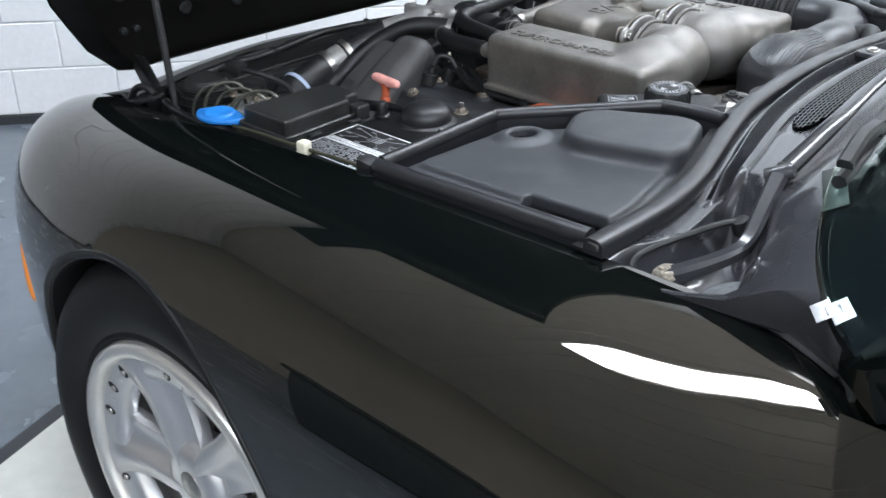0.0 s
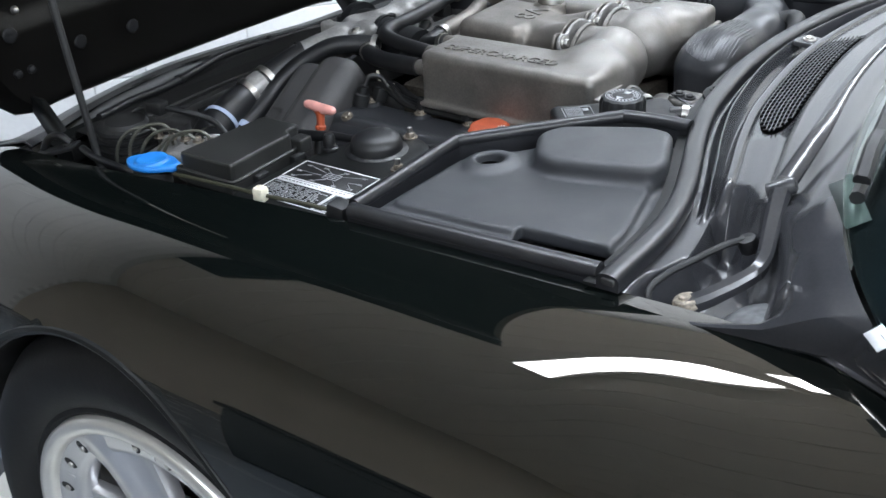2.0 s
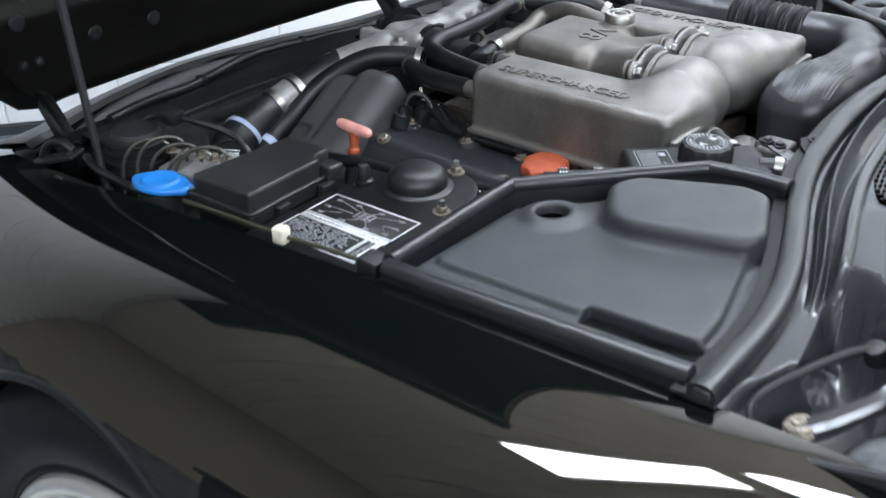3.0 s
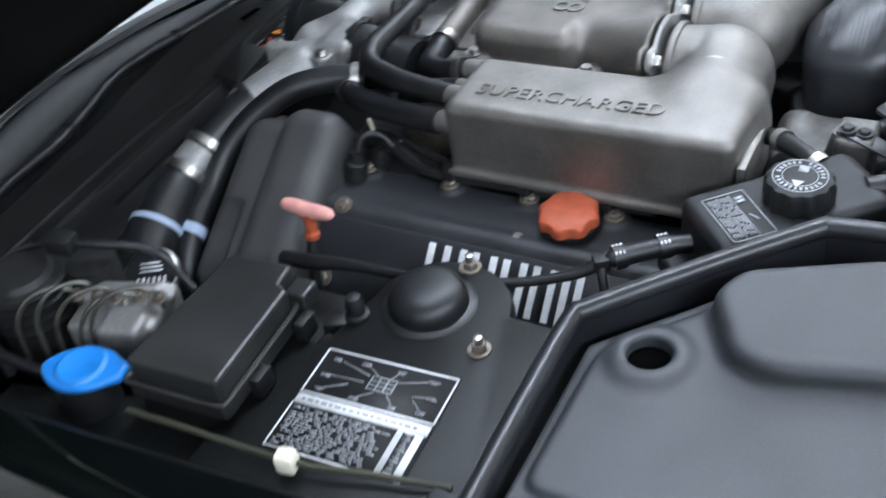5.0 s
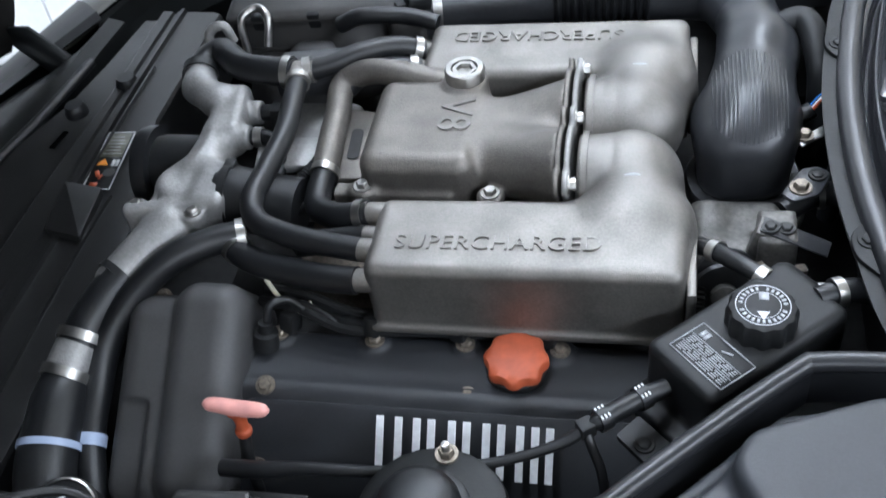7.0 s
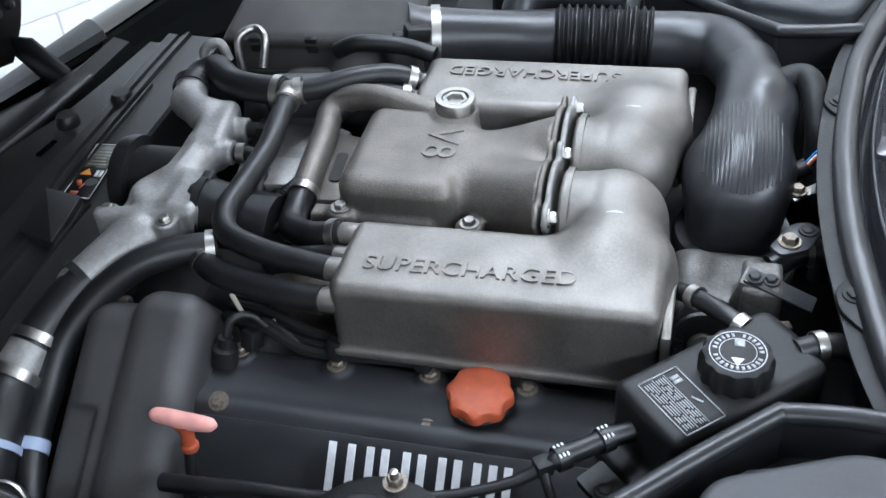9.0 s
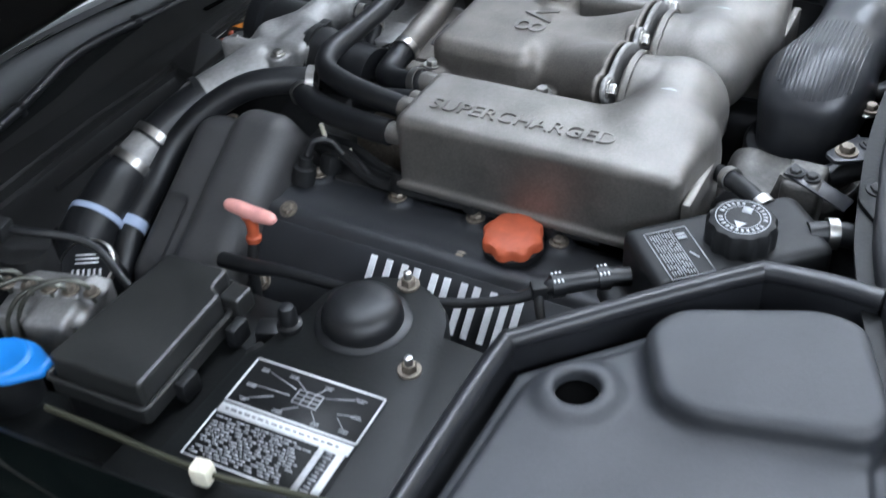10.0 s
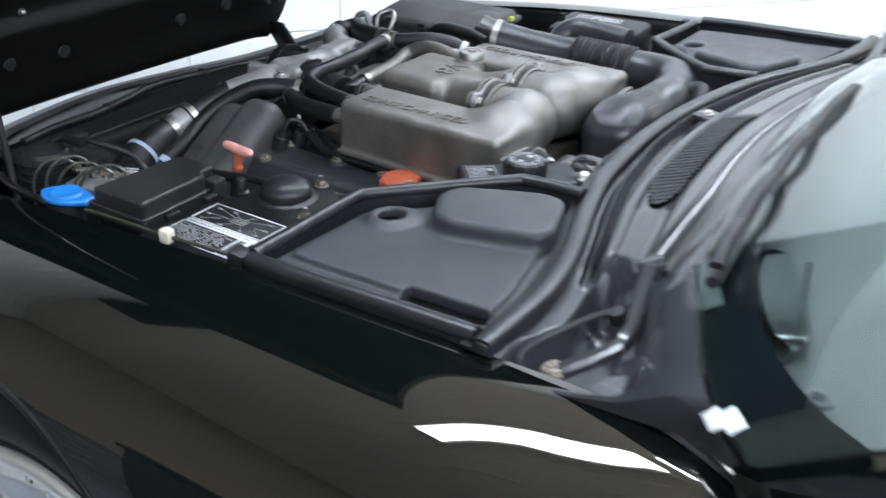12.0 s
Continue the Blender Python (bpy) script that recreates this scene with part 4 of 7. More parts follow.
for i, x in enumerate((0.1515, 0.1605)):
    cast("flange", lambda P, x=x: f_flange(P, x), (x - 0.006, -0.115, 0.755), (x + 0.012, 0.12, 0.880), 0.0022, ALU_B if i else ALU_D, charger, "double flange plate" if i else "")
for y, z in ((0.003, 0.853), (-0.088, 0.846), (0.094, 0.846)):
    part("flange_bolt", bolt_bm((0.166, y, z), (1, 0, 0.1), 0.0062, 0.008), STEEL, charger)
for x, y in ((0.085, -0.062), (-0.048, -0.056)):
    part("bolt", bolt_bm((x, y, 0.808), (0, 0, 1), 0.0065, 0.007), STEEL, charger)
plug = part("plug", lathe([(0.0001, 0.008), (0.0135, 0.008), (0.0145, 0.014), (0.020, 0.014), (0.0215, 0.012), (0.0215, 0.0)], aim((0.042, 0.080, 0.845), (0, 0, 1)), 36), STEEL, charger, "plated plug with a hexagon socket")
part("socket", lathe([(0.0085, 0.0), (0.0105, 0.0), (0.0135, 0.005), (0.0095, 0.005)], aim((0.042, 0.080, 0.8528), (0, 0, 1)), 6, closed=True), STEEL, plug)
part("bypass_pipe", tube([(0.03, 0.088, 0.826), (-0.03, 0.098, 0.836), (-0.075, 0.108, 0.832), (-0.103, 0.10, 0.82), (-0.103, 0.06, 0.808), (-0.098, 0.0, 0.806), (-0.094, -0.035, 0.806)], 0.0145, 18, 8), ALU_D, charger)
part("pipe_web", prism(rounded([(-0.098, 0.085), (-0.052, 0.075), (-0.052, -0.035), (-0.09, -0.035)], 0.012), 0.792, 0.800, 0.002), ALU_D, charger)
part("pipe_slot", prism(rounded([(-0.083, 0.045), (-0.070, 0.045), (-0.066, -0.005), (-0.079, -0.005)], 0.006), 0.7985, 0.8015), DARK, charger)


# ---------------------------------------------------------------- cam covers
def f_camcover(P):
    top = f_box(P, (0.052, -0.226, 0.690), (0.218, 0.038, 0.046), 0.010)
    face = f_box(P, (0.052, -0.278, 0.672), (0.218, 0.060, 0.034), 0.008, pose(0, 0, 0, 46, 0, 0))
    d = mix_min(top, face, 0.012)
    for x in (-0.111, -0.014, 0.075, 0.165):
        d = mix_min(d, f_cyl(P, (x, -0.200, 0.70), (x, -0.200, 0.741), 0.013, 0.003), 0.006)
    return d


cast("cam_cover", f_camcover, (-0.18, -0.36, 0.60), (0.285, -0.17, 0.76), 0.0036, COVER, engine, "dark painted cam cover")
cast("cam_cover", f_camcover, (-0.18, -0.36, 0.60), (0.285, -0.17, 0.76), 0.005, COVER, engine, "dark painted cam cover", mirror=True)
plate_m2 = frame_of((0.052, -0.3025, 0.6956), (1, 0, 0), (0, 0.695, 0.719))
PLATE = rounded([(-0.182, 0.046), (0.212, 0.046), (0.212, -0.056), (-0.182, -0.056)], 0.012, 4)
for sgn in (1, -1):
    bm = prism(PLATE, -0.004, 0.0024, 0.0012, 2, plate_m2)
    if sgn < 0:
        bmesh.ops.scale(bm, vec=(1, -1, 1), verts=bm.verts)
    part("cover_plate", bm, COVER, engine, "raised plate on the cam cover")


def f_timing(P):
    t = pose(0, 0, 0, 33, 0, 0)
    a = f_box(P, (-0.170, -0.254, 0.702), (0.038, 0.108, 0.062), 0.027, t)
    b = f_box(P, (-0.224, -0.258, 0.690), (0.037, 0.106, 0.056), 0.028, t)
    d = mix_min(a, b, 0.005)
    pocket = f_box(P, (-0.246, -0.335, 0.706), (0.026, 0.056, 0.006), 0.005, t)
    d = mix_max(d, -pocket, 0.004)
    d = mix_min(d, f_cyl(P, (-0.232, -0.188, 0.735), (-0.232, -0.192, 0.765), 0.014, 0.003), 0.006)
    return mix_min(d, f_cyl(P, (-0.252, -0.330, 0.640), (-0.252, -0.345, 0.660), 0.013, 0.003), 0.006)


cast("timing_cover", f_timing, (-0.30, -0.385, 0.57), (-0.125, -0.135, 0.81), 0.0032, TIMING, engine, "rounded grey-black timing cover")
cast("timing_cover", f_timing, (-0.30, -0.385, 0.57), (-0.125, -0.135, 0.81), 0.006, TIMING, engine, "rounded grey-black timing cover", mirror=True)
for at, ax in (((-0.109, -0.262, 0.738), (0, -0.5, 1)), ((0.084, -0.256, 0.732), (0, -0.5, 1)), ((-0.111, -0.201, 0.742), (0, 0, 1)), ((-0.014, -0.203, 0.741), (0, 0, 1)),
               ((0.075, -0.202, 0.741), (0, 0, 1)), ((0.165, -0.203, 0.741), (0, 0, 1)), ((-0.113, -0.318, 0.684), (0, -1, 0.9)), ((-0.235, -0.182, 0.765), (0, -0.3, 1)), ((-0.250, -0.335, 0.655), (0, -1, 0.6))):
    part("bolt", bolt_bm(at, ax, 0.0065, 0.006), RUST, engine, "worn cover bolt")

# maker's name as plain upright bars
jm = frame_of((0.0, -0.3125, 0.6935), (1, -0.01, 0), (0, 0.70, 0.714))
x = 0.004
for wide, pieces in ((0.013, 1), (0.026, 2), (0.028, 2), (0.027, 2), (0.026, 2), (0.022, 2)):
    for k in range(pieces):
        part("name_bar", box((0.0072, 0.050, 0.0012), jm @ pose(x + 0.0040 + k * (wide - 0.009), 0.024, 0.0115, 0, 0, 0), 0.0004, 1), WHITE, engine, "plain white bar of the maker's name")
    x += wide + 0.0045

oil = thing("oil_filler_cap", "red lobed oil filler cap on the dark cam cover", "oil cap")
om = aim((0.127, -0.224, 0.7365), (0, -0.10, 1))
part("collar", lathe([(0.0001, 0.0), (0.029, 0.0), (0.0295, 0.011), (0.026, 0.013), (0.0001, 0.013)], om, 32), PLASTIC, oil)
part("grip", lathe([(0.0001, 0.0240), (0.020, 0.0240), (0.0265, 0.0225), (0.0288, 0.0195), (0.0290, 0.011)], om, 128, 8, 0.05), RED, oil)

dip = thing("dipstick", "oil dipstick with a faded red T handle in a black tube", "dipstick")
part("tube", tube([(-0.108, -0.338, 0.60), (-0.112, -0.330, 0.70), (-0.114, -0.316, 0.738)], 0.006, 12, 5), PLASTIC, dip)
part("stem", tube([(-0.114, -0.316, 0.736, 0.0075), (-0.114, -0.3155, 0.741, 0.008), (-0.114, -0.315, 0.744, 0.006), (-0.114, -0.3135, 0.757, 0.0065), (-0.115, -0.312, 0.764, 0.010)], 0.006, 14, 4), RED, dip)
part("handle", tube([(-0.1475, -0.3100, 0.7685, 0.002), (-0.142, -0.3102, 0.7690, 0.0062), (-0.128, -0.311, 0.7690, 0.0075), (-0.115, -0.312, 0.768, 0.0080), (-0.102, -0.3125, 0.7685, 0.0075), (-0.089, -0.313, 0.7690, 0.0062), (-0.0835, -0.313, 0.769, 0.002)], 0.006, 14, 5),
     PINK, dip, "sun-faded pink T handle")

# ---------------------------------------------------------------- coolant header tank
TU = Vector((0.741, 0.671, 0))
tank = thing("coolant_tank", "black plastic coolant header tank with a ribbed screw cap", "coolant tank")
tm = frame_of((0.3275, -0.2305, 0.0), TU, (-0.671, 0.741, 0))
turn = tm.to_3x3().to_4x4()


def f_tank(P):
    a = f_box(P, (0.3275, -0.2305, 0.772), (0.078, 0.040, 0.050), 0.009, turn)
    b = f_box(P, (0.318, -0.239, 0.752), (0.084, 0.047, 0.010), 0.006, turn)
    c = f_box(P, (0.360, -0.178, 0.790), (0.026, 0.022, 0.026), 0.008, turn)
    return mix_min(mix_min(a, b, 0.008), c, 0.01)


cast("body", f_tank, (0.21, -0.34, 0.70), (0.45, -0.11, 0.84), 0.003, PLASTIC, tank)
cm = aim((0.337, -0.228, 0.820), (0, 0, 1))
cap = part("cap", lathe([(0.0001, 0.025), (0.0225, 0.025), (0.0265, 0.023), (0.0285, 0.018), (0.0285, 0.0)], cm, 120, 12, 0.04), PLASTIC, tank, "ribbed black screw cap")
for r0, r1 in ((0.0215, 0.0222),):
    part("ring", lathe([(r0, 0.0253), (r1, 0.0253), (r1, 0.0249), (r0, 0.0249)], cm, 48, closed=True), SILVERPRINT, cap)
for k in range(26):
    a = 2 * math.pi * k / 26
    if k in (6, 13, 20):
        continue
    part("print_bar", box((0.0022, 0.0036, 0.0004), cm @ Matrix.Rotation(a, 4, "Z") @ pose(0, 0.0180, 0.0252), 0), SILVERPRINT, cap)
part("ring", lathe([(0.0140, 0.0253), (0.0145, 0.0253), (0.0145, 0.0249), (0.0140, 0.0249)], cm, 40, closed=True), SILVERPRINT, cap)
tri = bmesh.new()
tri.faces.new([tri.verts.new(cm @ Vector((0.006 * math.sin(a), 0.0105 + 0.006 * math.cos(a), 0.0256))) for a in (0, 2.094, 4.189)])
part("print_triangle", tri, SILVERPRINT, cap, smooth=False)
part("print_square", box((0.008, 0.008, 0.0004), cm @ pose(-0.001, -0.0100, 0.0252), 0), SILVERPRINT, cap)
# printed plate


def printed(parent, m, w, h, rows, edge=0.0016, ink=SILVERPRINT, seed=1):
    """A printed plate: a border and rows of bars for text that cannot be read."""
    rnd = random.Random(seed)
    for sx, sy, px, py in ((w, edge, 0, h / 2), (w, edge, 0, -h / 2), (edge, h, w / 2, 0), (edge, h, -w / 2, 0)):
        part("border", box((sx, sy, 0.0004), m @ pose(px, py, 0.0003), 0), ink, parent)
    for y, t, gaps in rows:
        px = -w * 0.44
        while px < w * 0.42:
            ln = min(rnd.uniform(0.08, 0.24) * w if gaps else w * 0.88, w * 0.44 - px)
            if ln < 0.02 * w:
                break
            part("print_bar", box((ln, t, 0.0004), m @ pose(px + ln / 2, y, 0.0003), 0), ink, parent)
            px += ln + 0.035 * w


plate_m = tm @ pose(-0.046, -0.006, 0.8225, 0, 0, -90)
printed(tank, plate_m, 0.060, 0.037, [(-0.0150, 0.0009, True), (-0.0128, 0.0009, True), (-0.0106, 0.0009, True), (-0.0084, 0.0009, True), (-0.0040, 0.0010, True), (-0.0018, 0.0010, True), (0.0004, 0.0010, True), (0.0026, 0.0010, True)], 0.0010)
part("print_rule", box((0.056, 0.0007, 0.0004), plate_m @ pose(0, -0.0062, 0.0003), 0), SILVERPRINT, tank)
part("print_rule", box((0.056, 0.0007, 0.0004), plate_m @ pose(0, 0.0046, 0.0003), 0), SILVERPRINT, tank)
part("print_square", join(box((0.0035, 0.008, 0.0005), plate_m @ pose(-0.0215, 0.0105, 0.0004), 0), box((0.0035, 0.008, 0.0005), plate_m @ pose(-0.0170, 0.0105, 0.0004), 0)), SILVERPRINT, tank)
part("print_bar", box((0.010, 0.0016, 0.0005), plate_m @ pose(0.006, 0.011, 0.0004, 0, 0, 25), 0), SILVERPRINT, tank)
part("bracket", prism(rounded([(0.222, -0.305), (0.240, -0.283), (0.276, -0.318), (0.258, -0.342)], 0.003), 0.752, 0.758), PLASTIC, tank)
part("bolt", bolt_bm((0.246, -0.313, 0.758), (0, 0, 1), 0.006, 0.004), PLASTIC, tank)

# ---------------------------------------------------------------- intake
intake = thing("air_intake", "black ribbed intake duct from the air filter to the throttle", "air intake")


def f_elbow(P):
    x, y, z = P[..., 0], P[..., 1], P[..., 2]
    a = f_caps(P, (0.350, 0.190, 0.806), (0.336, 0.075, 0.800), 0.040, 0.051, (1, 1, 0.90))
    b = f_box(P, (0.334, 0.052, 0.776), (0.047, 0.048, 0.050), 0.032)
    d = mix_min(a, b, 0.03)
    up = f_caps(P, (0.352, 0.180, 0.806), (0.338, 0.255, 0.808), 0.037, 0.036)
    d = mix_min(d, up, 0.02)
    return d


cast("elbow", f_elbow, (0.275, -0.02, 0.71), (0.42, 0.285, 0.87), 0.003, PLASTIC_B, intake, "ribbed dome over the throttle")
for k in range(19):
    x = 0.336 + (k - 9) * 0.0041
    half = math.sqrt(max(0.0, 1 - ((k - 9) / 11.0) ** 2))
    run = []
    for y in np.linspace(0.085 - 0.075 * (0.35 + 0.65 * half), 0.085 + 0.050 * half, 12):
        zs = np.linspace(0.90, 0.74, 161)
        d = f_elbow(np.stack([np.full(161, x), np.full(161, y), zs], -1))
        run.append((x, float(y), float(zs[int(np.argmax(d < 0))]) + 0.0001))
    part("rib", tube(run, 0.0012, 6, 3), PLASTIC_B, intake)
part("duct", tube([(0.338, 0.250, 0.808, 0.036), (0.312, 0.300, 0.807, 0.036), (0.275, 0.315, 0.805, 0.036), (0.226, 0.315, 0.804, 0.0355)], 0.036, 28, 8), PLASTIC_B, intake)
part("bellows", tube([(0.228, 0.315, 0.804), (0.17, 0.312, 0.805), (0.112, 0.306, 0.806)], 0.038, 28, 44, ripple=0.0028, period=0.0098), RUBBER, intake, "ribbed rubber bellows")
part("duct", tube([(0.114, 0.306, 0.806, 0.035), (0.07, 0.298, 0.808, 0.033), (0.02, 0.285, 0.812, 0.034), (-0.025, 0.272, 0.816, 0.037)], 0.036, 28, 6), PLASTIC_B, intake)
part("clamp", band_bm((-0.028, 0.271, 0.816), (-1, -0.28, 0.08), 0.0385, 0.011), STEEL, intake, "bright hose clamp")
part("collar", lathe([(0.0001, 0.004), (0.0575, 0.004), (0.0605, 0.0), (0.0605, -0.010), (0.0575, -0.013), (0.0575, -0.022), (0.0600, -0.025), (0.0600, -0.032), (0.0001, -0.032)], pose(0.335, 0.043, 0.744, 4, 0, 0), 44), RUBBER, intake)
part("side_duct", tube([(0.058, 0.325, 0.806, 0.020), (0.066, 0.350, 0.826, 0.024), (0.085, 0.362, 0.838, 0.024), (0.12, 0.365, 0.838, 0.023), (0.19, 0.362, 0.836, 0.023)], 0.023, 18, 6), PLASTIC_B, intake)

breather = thing("breather_pipe", "black moulded breather pipe beside the intake dome", "breather pipe")
part("pipe", tube([(0.372, 0.205, 0.826), (0.392, 0.208, 0.832), (0.404, 0.195, 0.830), (0.412, 0.165, 0.812), (0.416, 0.145, 0.785), (0.418, 0.135, 0.70)], 0.0145, 16, 6), PLASTIC, breather)

throttle = thing("throttle_body", "cast alloy throttle body under the intake dome", "throttle body")


def f_throttle(P):
    d = f_cyl(P, (0.335, 0.03, 0.64), (0.340, 0.040, 0.728), 0.054, 0.004)
    d = mix_min(d, f_box(P, (0.325, -0.055, 0.735), (0.045, 0.045, 0.030), 0.012), 0.012)
    d = mix_min(d, f_cyl(P, (0.300, -0.07, 0.745), (0.300, -0.02, 0.755), 0.02, 0.004), 0.01)
    return mix_min(d, f_box(P, (0.360, -0.085, 0.770), (0.018, 0.022, 0.030), 0.004), 0.01)


ALU_T = mat("dull_throttle_alloy", (0.115, 0.110, 0.102), rough=0.5, metal=0.5, grain=0.25, scale=220, stain=0.45, stain_scale=28, bump=0.5, bump_scale=500)
cast("casting", f_throttle, (0.25, -0.14, 0.62), (0.42, 0.11, 0.82), 0.004, ALU_T, throttle)
part("base_ring", lathe([(0.0001, 0.0), (0.060, 0.0), (0.0625, -0.003), (0.0625, -0.012), (0.058, -0.016), (0.0001, -0.016)], pose(0.339, 0.035, 0.722, 4, 0, 0), 44), ALU_T, throttle)
part("spring", tube([(0.318 + 0.020 * math.cos(a), -0.098 - 0.0008 * k, 0.742 + 0.020 * math.sin(a)) for k, a in enumerate(np.arange(0, 6 * math.pi, 0.5).tolist())], 0.0016, 6, 2), STEEL, throttle, "coiled return spring")
part("stop_screw", join(lathe([(0.0001, 0.02), (0.0035, 0.02), (0.0035, 0.0)], aim((0.345, -0.112, 0.772), (0.3, -0.8, 0.3)), 8), bolt_bm((0.345, -0.112, 0.772), (0.3, -0.8, 0.3), 0.005, 0.004, False)), RUST, throttle)
for k, (x, y, z) in enumerate(((0.362, -0.112, 0.742), (0.380, -0.085, 0.735), (0.300, -0.150, 0.735))):
    part("link", box((0.026, 0.010, 0.014), pose(x, y, z, 10, 20 * k - 15, 25 * k), 0.002), (PLASTIC, RUST, ALU_T)[k], throttle)
pl = frame_of((0.352, -0.094, 0.803), (0.80, -0.22, -0.2), (0.3, 0.9, 0))
part("lever_block", box((0.030, 0.026, 0.040), pl @ pose(0.004, 0.004, -0.022), 0.003), ALU_T, throttle)
part("lever_plate", box((0.064, 0.020, 0.0025), pl @ pose(0.024, 0.002, 0.0), 0.001), PLASTIC_B, throttle, "dark steel lever plate")
for dx, dy in ((0.0, 0.0), (0.014, 0.006)):
    part("bolt", bolt_bm(pl @ Vector((dx, dy, 0.001)), (0, 0, 1), 0.0055, 0.005), DARK, throttle)
for k, r in ((0, 0.034), (1, 0.030)):
    part("pulley", lathe([(0.014, -0.005), (r, -0.005), (r - 0.004, 0.0), (r, 0.005), (0.014, 0.005)], aim((0.316 - 0.004 * k, -0.118 - 0.016 * k, 0.752), (0.2, -1, 0.55)), 36, closed=True), RUBBER, throttle)
part("pulley_hub", lathe([(0.0001, 0.012), (0.013, 0.010), (0.016, -0.012), (0.0001, -0.012)], aim((0.312, -0.136, 0.752), (0.2, -1, 0.55)), 20), ALU_T, throttle)
part("cable", tube([(0.335, -0.150, 0.772), (0.375, -0.150, 0.786), (0.42, -0.152, 0.792), (0.455, -0.16, 0.79)], 0.0022, 8, 5), STEEL, throttle, "bright throttle cable")
part("cable_ferrule", tube([(0.372, -0.150, 0.785), (0.386, -0.150, 0.788)], 0.0045, 10, 2), STEEL, throttle)
part("bracket_plate", prism(rounded([(0.366, -0.030), (0.378, -0.042), (0.402, -0.030), (0.416, 0.002), (0.404, 0.012), (0.388, 0.008)], 0.006), 0.786, 0.790, 0.001), PLASTIC_B, throttle)
part("bolt", bolt_bm((0.385, -0.022, 0.790), (0, 0, 1), 0.0075, 0.008), RUST, throttle)
part("bolt", bolt_bm((0.402, -0.003, 0.790), (0, 0, 1), 0.006, 0.004), DARK, throttle)
part("stay", box((0.05, 0.012, 0.003), pose(0.405, 0.055, 0.795, 0, 0, 40), 0.001), STEEL, throttle)
part("bolt", bolt_bm((0.392, 0.048, 0.798), (0, 0, 1), 0.0065, 0.007), RUST, throttle)
heater = thing("heater_hose", "black rubber heater hose with a bright spring clamp behind the throttle", "hose", "hoses")
part("rubber", tube([(0.372, -0.02, 0.755), (0.400, -0.002, 0.762), (0.430, 0.0, 0.762), (0.47, -0.01, 0.75)], 0.0125, 16, 6), RUBBER, heater)
part("spring_clamp", join(band_bm((0.408, 0.0, 0.762), (1, 0.1, 0.05), 0.0135, 0.006), box((0.010, 0.012, 0.010), pose(0.408, 0.0, 0.780), 0.002)), STEEL, heater, "bright spring clamp")
part("upright_hose", tube([(0.425, 0.035, 0.70), (0.428, 0.035, 0.77), (0.430, 0.040, 0.80), (0.436, 0.055, 0.81)], 0.011, 14, 6), RUBBER, heater)
ignition = thing("engine_loom", "dark wiring loom with coloured wires behind the throttle", "wiring")
for k, c in enumerate((RED, WHITE, PLASTIC, BLUE)):
    part("wire", tube([(0.40, 0.085 + 0.003 * k, 0.80), (0.412, 0.088 + 0.003 * k, 0.815), (0.425, 0.086 + 0.003 * k, 0.806)], 0.0016, 6, 5), c, ignition)
part("sheath", tube([(0.362, 0.075, 0.76), (0.385, 0.082, 0.79), (0.402, 0.088, 0.802)], 0.009, 12, 5), RUBBER, ignition)
part("sheath", tube([(0.30, -0.10, 0.73), (0.292, -0.13, 0.76), (0.288, -0.155, 0.74), (0.285, -0.18, 0.70)], 0.006, 10, 26, ripple=0.0008, period=0.004), PLASTIC, ignition)

# ---------------------------------------------------------------- air filter and the far side
AIRBOX = mat("dusty_filter_plastic", (0.040, 0.038, 0.036), rough=0.6, grain=0.2, scale=260, stain=0.4, stain_scale=14, bump=0.3, bump_scale=900)
airbox = thing("air_filter_box", "dusty black plastic air filter box with ribbed sides", "air filter box")
AB = pose(0, 0, 0, 0, 0, 4)


def f_airbox(P):
    body = f_box(P, (-0.170, 0.305, 0.790), (0.115, 0.080, 0.058), 0.014, AB)
    drum = f_caps(P, (-0.120, 0.232, 0.760), (-0.118, 0.262, 0.806), 0.052, 0.036)
    d = mix_min(body, np.maximum(drum, 0.735 - P[..., 2]), 0.012)
    d = mix_min(d, f_box(P, (-0.072, 0.272, 0.812), (0.022, 0.070, 0.042), 0.016, pose(0, 0, 0, 0, 0, 20)), 0.012)
    lid = f_box(P, (-0.168, 0.306, 0.828), (0.119, 0.084, 0.006), 0.004, AB)
    d = mix_min(d, lid, 0.004)
    slope = (P[..., 2] - 0.848) + 0.16 * (0.30 - P[..., 1]) * (P[..., 1] < 0.30)
    return mix_max(d, slope, 0.008)


cast("housing", f_airbox, (-0.305, 0.165, 0.715), (-0.03, 0.41, 0.885), 0.004, AIRBOX, airbox, "dusty grey-brown housing")
for k in range(4):
    part("rib", box((0.004, 0.006, 0.070), pose(-0.262 + 0.032 * k, 0.2215 + 0.0022 * k, 0.782, 0, 0, 4), 0.001), AIRBOX, airbox)
part("rib", box((0.105, 0.006, 0.004), pose(-0.214, 0.2225, 0.786, 0, 0, 4), 0.001), AIRBOX, airbox)
for x in (-0.24, -0.17):
    part("clip", box((0.016, 0.008, 0.026), pose(x, 0.222 + 0.07 * (x + 0.24), 0.822, 12, 0, 4), 0.002), PLASTIC, airbox)
part("sensor_plug", join(box((0.030, 0.020, 0.018), pose(-0.040, 0.236, 0.842, 0, 10, 30), 0.003), box((0.016, 0.014, 0.016), pose(-0.060, 0.230, 0.836, 0, 10, 30), 0.003)), PLASTIC, airbox)
part("meter_cone", tube([(-0.055, 0.262, 0.816, 0.046), (-0.04, 0.267, 0.816, 0.040), (-0.022, 0.272, 0.816, 0.037)], 0.04, 24, 5), PLASTIC_B, airbox)
